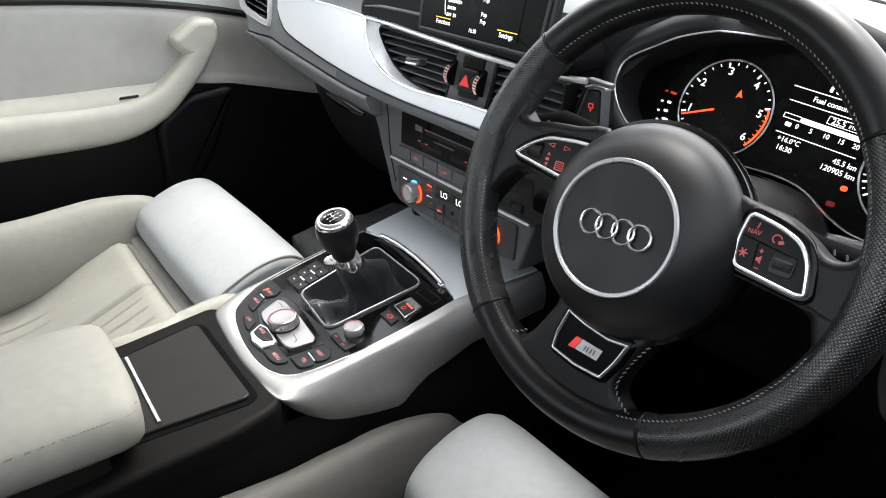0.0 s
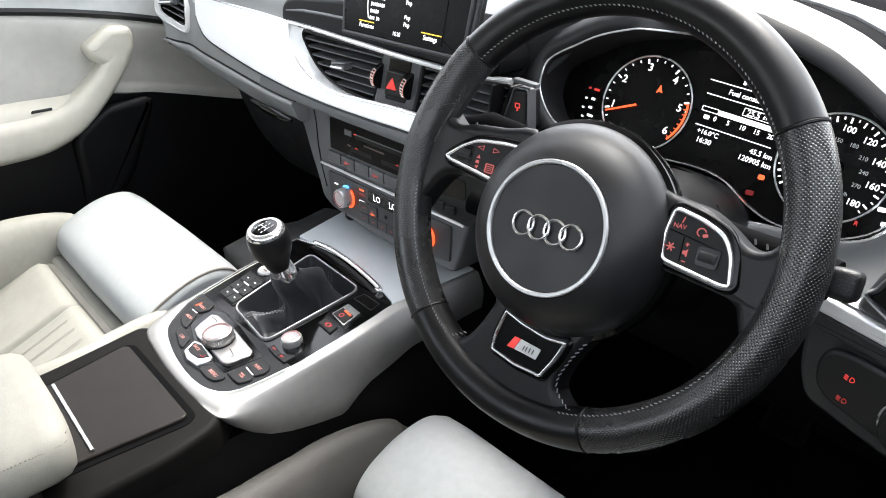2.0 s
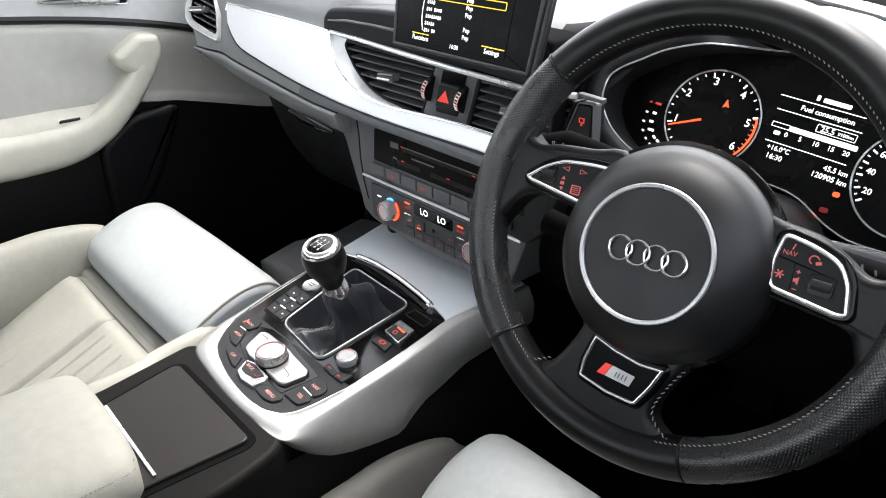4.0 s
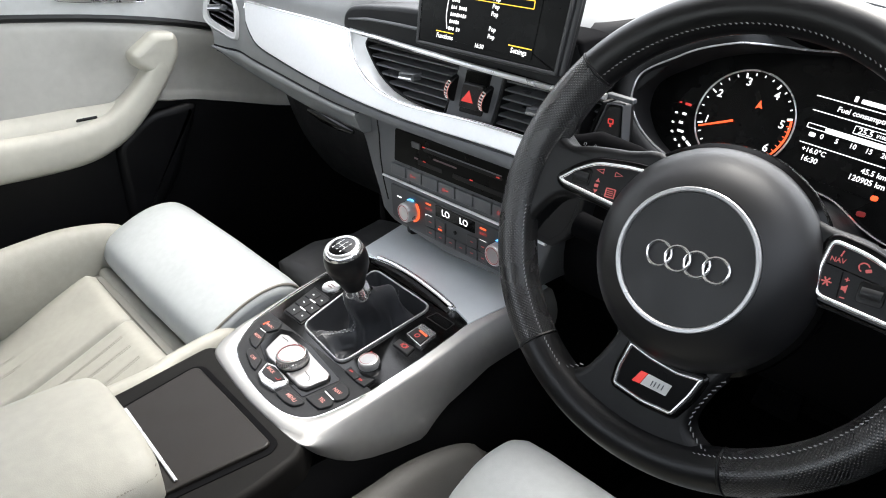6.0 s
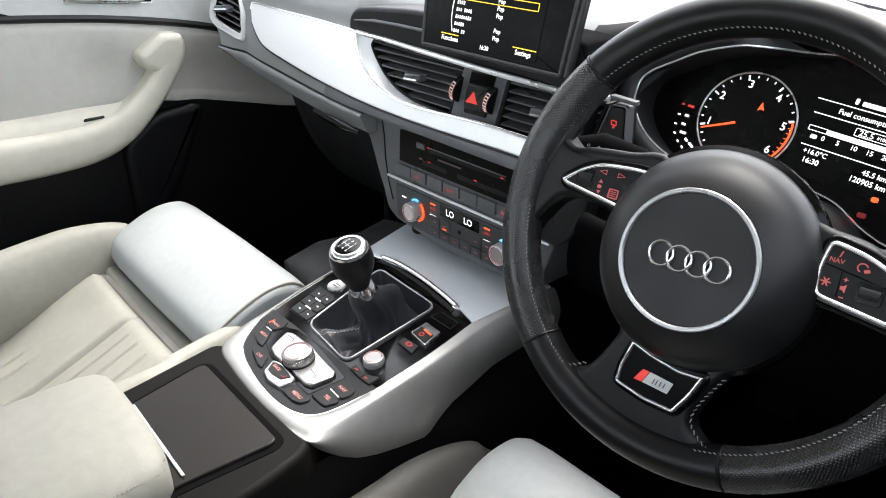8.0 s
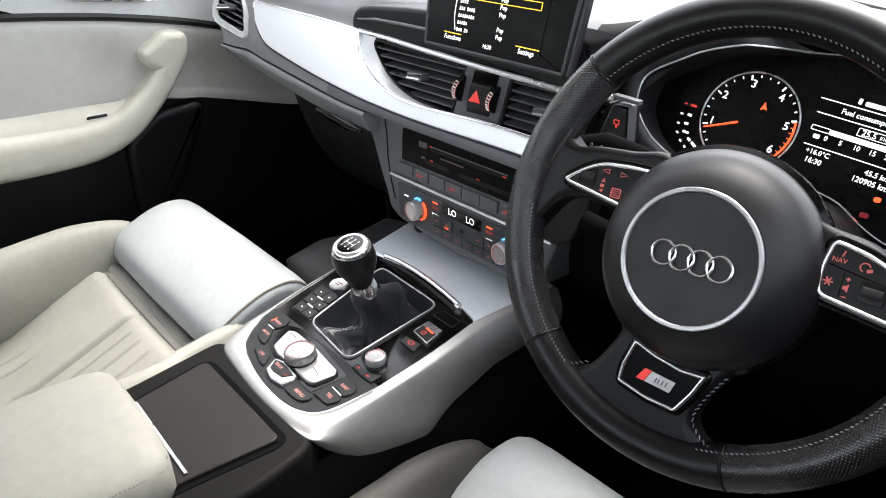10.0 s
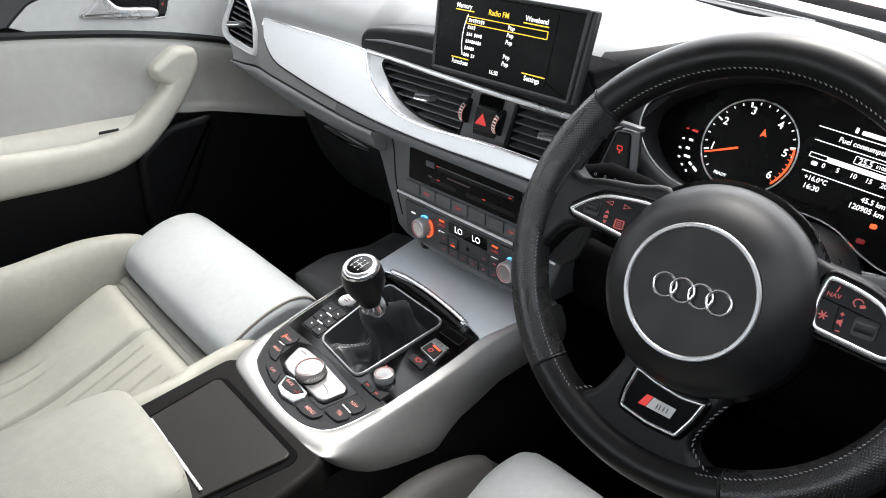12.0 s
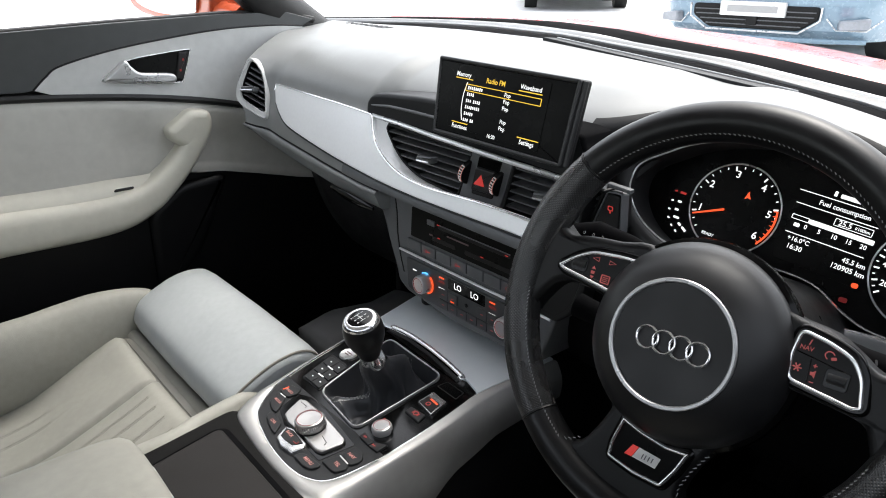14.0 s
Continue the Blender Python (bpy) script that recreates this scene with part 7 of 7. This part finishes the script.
part("badge_red", plate(W, [(-0.0215, -0.1165), (-0.0165, -0.1070), (-0.0110, -0.1070), (-0.0150, -0.1165)], 0.010, 0.0108, 0.0002), RED, sp, "red slanted badge half")
part("badge_silver", plate(W, [(-0.0145, -0.1165), (-0.0105, -0.1070), (0.0085, -0.1085), (0.0060, -0.1175)], 0.010, 0.0107, 0.0002), PLATE, sp, "silver badge half")
for x in (-0.006, -0.0035, -0.0005, 0.0025):
    flat_bar(W, x, -0.1125, 0.0008, 0.0042, 0.0111, DASH_GREY, sp, "letter_bar", -12)

# ---- column and stalks ----
col = thing("steering_column", W @ Vector((0, -0.015, -0.08)), "dark steering column shroud with two stalks", "steering column")
part("shroud", lathe(W @ Matrix.Translation((0, -0.018, 0)), [(0.052, -0.045), (0.062, -0.060), (0.070, -0.16), (0.074, -0.30)], 40), BLACK, col)
lst = [W @ Vector(p) for p in ((-0.055, 0.036, -0.050), (-0.095, 0.045, -0.046), (-0.130, 0.049, -0.043), (-0.158, 0.043, -0.040))]
ls = part("indicator_stalk", tube(lst, [0.008, 0.011, 0.012, 0.008], 18, flat=0.6, up=wnv), SEAL, col, "dark indicator stalk")
for k in range(3):
    part("stalk_symbol", frame_ring(W @ Matrix.Translation((-0.118 - 0.010 * k, 0.047, -0.034)), circle(0, 0, 0.0015, 3 + k), 0.0003, 0, 0.0006, 0.0001), STITCH, ls)
cst = [W @ Vector(p) for p in ((-0.055, -0.030, -0.052), (-0.095, -0.026, -0.052), (-0.132, -0.022, -0.050))]
part("cruise_stalk", tube(cst, [0.008, 0.010, 0.012], 16), SEAL, col, "black cruise control stalk")
rst = [W @ Vector(p) for p in ((0.05, 0.02, -0.055), (0.11, 0.010, -0.055), (0.16, 0.003, -0.052), (0.174, 0.001, -0.051))]
rs = part("wiper_stalk", tube(rst, [0.008, 0.010, 0.015, 0.0145], 18, up=wnv), SEAL, col, "black wiper stalk")
end_bm = box((0.171, -0.010, -0.062), (0.191, 0.012, -0.036), 0.006, 4)
end_bm.transform(W)
part("stalk_end", end_bm, DARK, rs, "", 60)
for k in range(3):
    flat_bar(W, 0.120 + 0.009 * k, 0.0125 - 0.0012 * k, 0.0014, 0.0042, -0.0425 + 0.0012 * k, STITCH, rs, "stalk_symbol", 20)
for k in range(2):
    part("stalk_symbol", frame_ring(W @ Matrix.Translation((0.1655, 0.0068 - 0.006 * k, -0.0372)), rect(0, 0, 0.0040, 0.0036, 0.0012), 0.0007, 0.0, 0.0006, 0.0001), WHITEDIM, rs)

# ---- dashboard end on the driver's side ----
FE = axes((0.58, 0.05, 0.60), (1, 0.02, -0.20), (0, 0, 1))
endp = thing("light_switch_panel", (0.62, 0.06, 0.53), "dark light switch panel with red symbols at the dashboard's end", "switch panel")
lip_pts = [p for p in bot[30:]]
front_pts = [FE @ Vector((-0.085 + 0.16 * k / (len(lip_pts) - 1), 0.0085, -0.002)) for k in range(len(lip_pts))]
part("grey_panel", loft([[Vector(b) + (Vector(a) - Vector(b)) * f - Vector((0, 0, 0.010 * math.sin(math.pi * f))) for a, b in zip(front_pts, lip_pts)] for f in np.linspace(0, 1, 8)], closed=False, caps=False), LEDGE, endp, "grey end panel below the dials")
part("vent_backing", plate(FE, rounded([(-0.010, 0.007), (0.09, 0.007), (0.09, 0.082), (0.012, 0.078), (-0.004, 0.045)], 0.008), -0.03, -0.001, 0.004), LEDGE, endp)
vo = spline([(-0.0050, 0.021), (-0.0030, 0.032), (0.0010, 0.0465), (0.0105, 0.067), (0.03, 0.075), (0.075, 0.075), (0.080, 0.020), (0.035, 0.010)], 5)
part("vent_bezel", frame_ring(FE, vo, 0.0016, -0.002, 0.003, 0.0006), BEZEL, endp)
part("vent_mouth", plate(FE, inset(vo, 0.004), -0.004, 0.001, 0.0005), BLACK, endp)
for k in range(3):
    part("vent_slat", plate(FE, rect(0.043, 0.036 + 0.009 * k, 0.058, 0.002, 0.0008), 0.0, 0.004, 0.0008), DARK, endp)
part("silver_strip", plate(FE, rounded([(-0.036, -0.0062), (0.09, -0.0045), (0.09, 0.0068), (-0.036, 0.0066)], 0.002), -0.02, 0.003, 0.002), ALU, endp, "brushed aluminium strip")
part("dark_strip", plate(FE, rounded([(-0.036, -0.020), (0.09, -0.022), (0.09, -0.005), (-0.036, -0.0066)], 0.003), -0.02, 0.001, 0.003), END_GREY, endp, "dark grey strip below the silver one")
sp_out = spline([(-0.010, -0.034), (0.000, -0.0265), (0.03, -0.024), (0.09, -0.024), (0.09, -0.075), (0.03, -0.074), (-0.002, -0.066), (-0.0115, -0.048)], 5)
part("lower_panel", plate(FE, rounded([(-0.010, -0.085), (0.09, -0.095), (0.09, -0.018), (-0.034, -0.018), (-0.024, -0.06)], 0.01), -0.04, -0.003, 0.004), END_GREY, endp)
part("switch_plate", plate(FE, sp_out, -0.006, 0.003, 0.003), COWL, endp)
for x, z, mat in ((0.0115, -0.0428, RED), (0.0139, -0.0626, REDDIM)):
    part("lamp_symbol", frame_ring(FE, [Vector((x + 0.0018 + 0.0022 * math.cos(a) * (1.3 if math.cos(a) > 0 else 0.4), z + 0.0024 * math.sin(a))) for a in np.linspace(0, 2 * math.pi, 18, endpoint=False)], 0.0006, 0.0028, 0.0034, 0.0001), mat, endp)
    for k in range(3):
        flat_bar(FE, x - 0.0018, z + 0.0015 - 0.0016 * k, 0.0030, 0.0006, 0.0032, mat, endp, "symbol_bar", -15)
lk = FE @ Matrix.Translation((0.062, -0.050, 0.003))
lkn = part("light_knob", lathe(lk, [(0.022, 0.0), (0.022, 0.004), (0.0195, 0.006), (0.019, 0.015), (0.017, 0.017), (0.001, 0.017)], 36), DARK, endp)
part("knob_ring", tube([lk @ Vector((0.0215 * math.cos(a), 0.0215 * math.sin(a), 0.005)) for a in np.linspace(0, 2 * math.pi, 40, endpoint=False)], 0.0010, 6, closed=True), SATIN, lkn)

# ---- pedals ----
for nm, x, z, lab in (("brake_pedal", 0.423, 0.210, "black brake pedal with raised grid tread"), ("clutch_pedal", 0.300, 0.215, "black clutch pedal with raised grid tread")):
    pm = axes((x, 0.42, z), (1, 0, 0), (0, 0.55, 0.83))
    pd = thing(nm, (x, 0.44, z), lab, "pedal", "pedals")
    part("pad", plate(pm, rounded([(-0.034, -0.028), (0.034, -0.028), (0.030, 0.030), (-0.030, 0.030)], 0.008), -0.008, 0.003, 0.003), SEAL, pd)
    for k in range(3):
        part("tread", plate(pm, rect(0, -0.016 + 0.016 * k, 0.052, 0.0035, 0.001), 0.002, 0.006, 0.001), SEAL, pd)
        part("tread", plate(pm, rect(-0.017 + 0.017 * k, 0.0, 0.0035, 0.046, 0.001), 0.002, 0.0058, 0.001), SEAL, pd)
    part("arm", tube([(x, 0.427, z + 0.005), (x, 0.50, z + 0.06), (x, 0.62, z + 0.20), (x, 0.71, z + 0.24)], 0.008, 8), BLACK, pd)
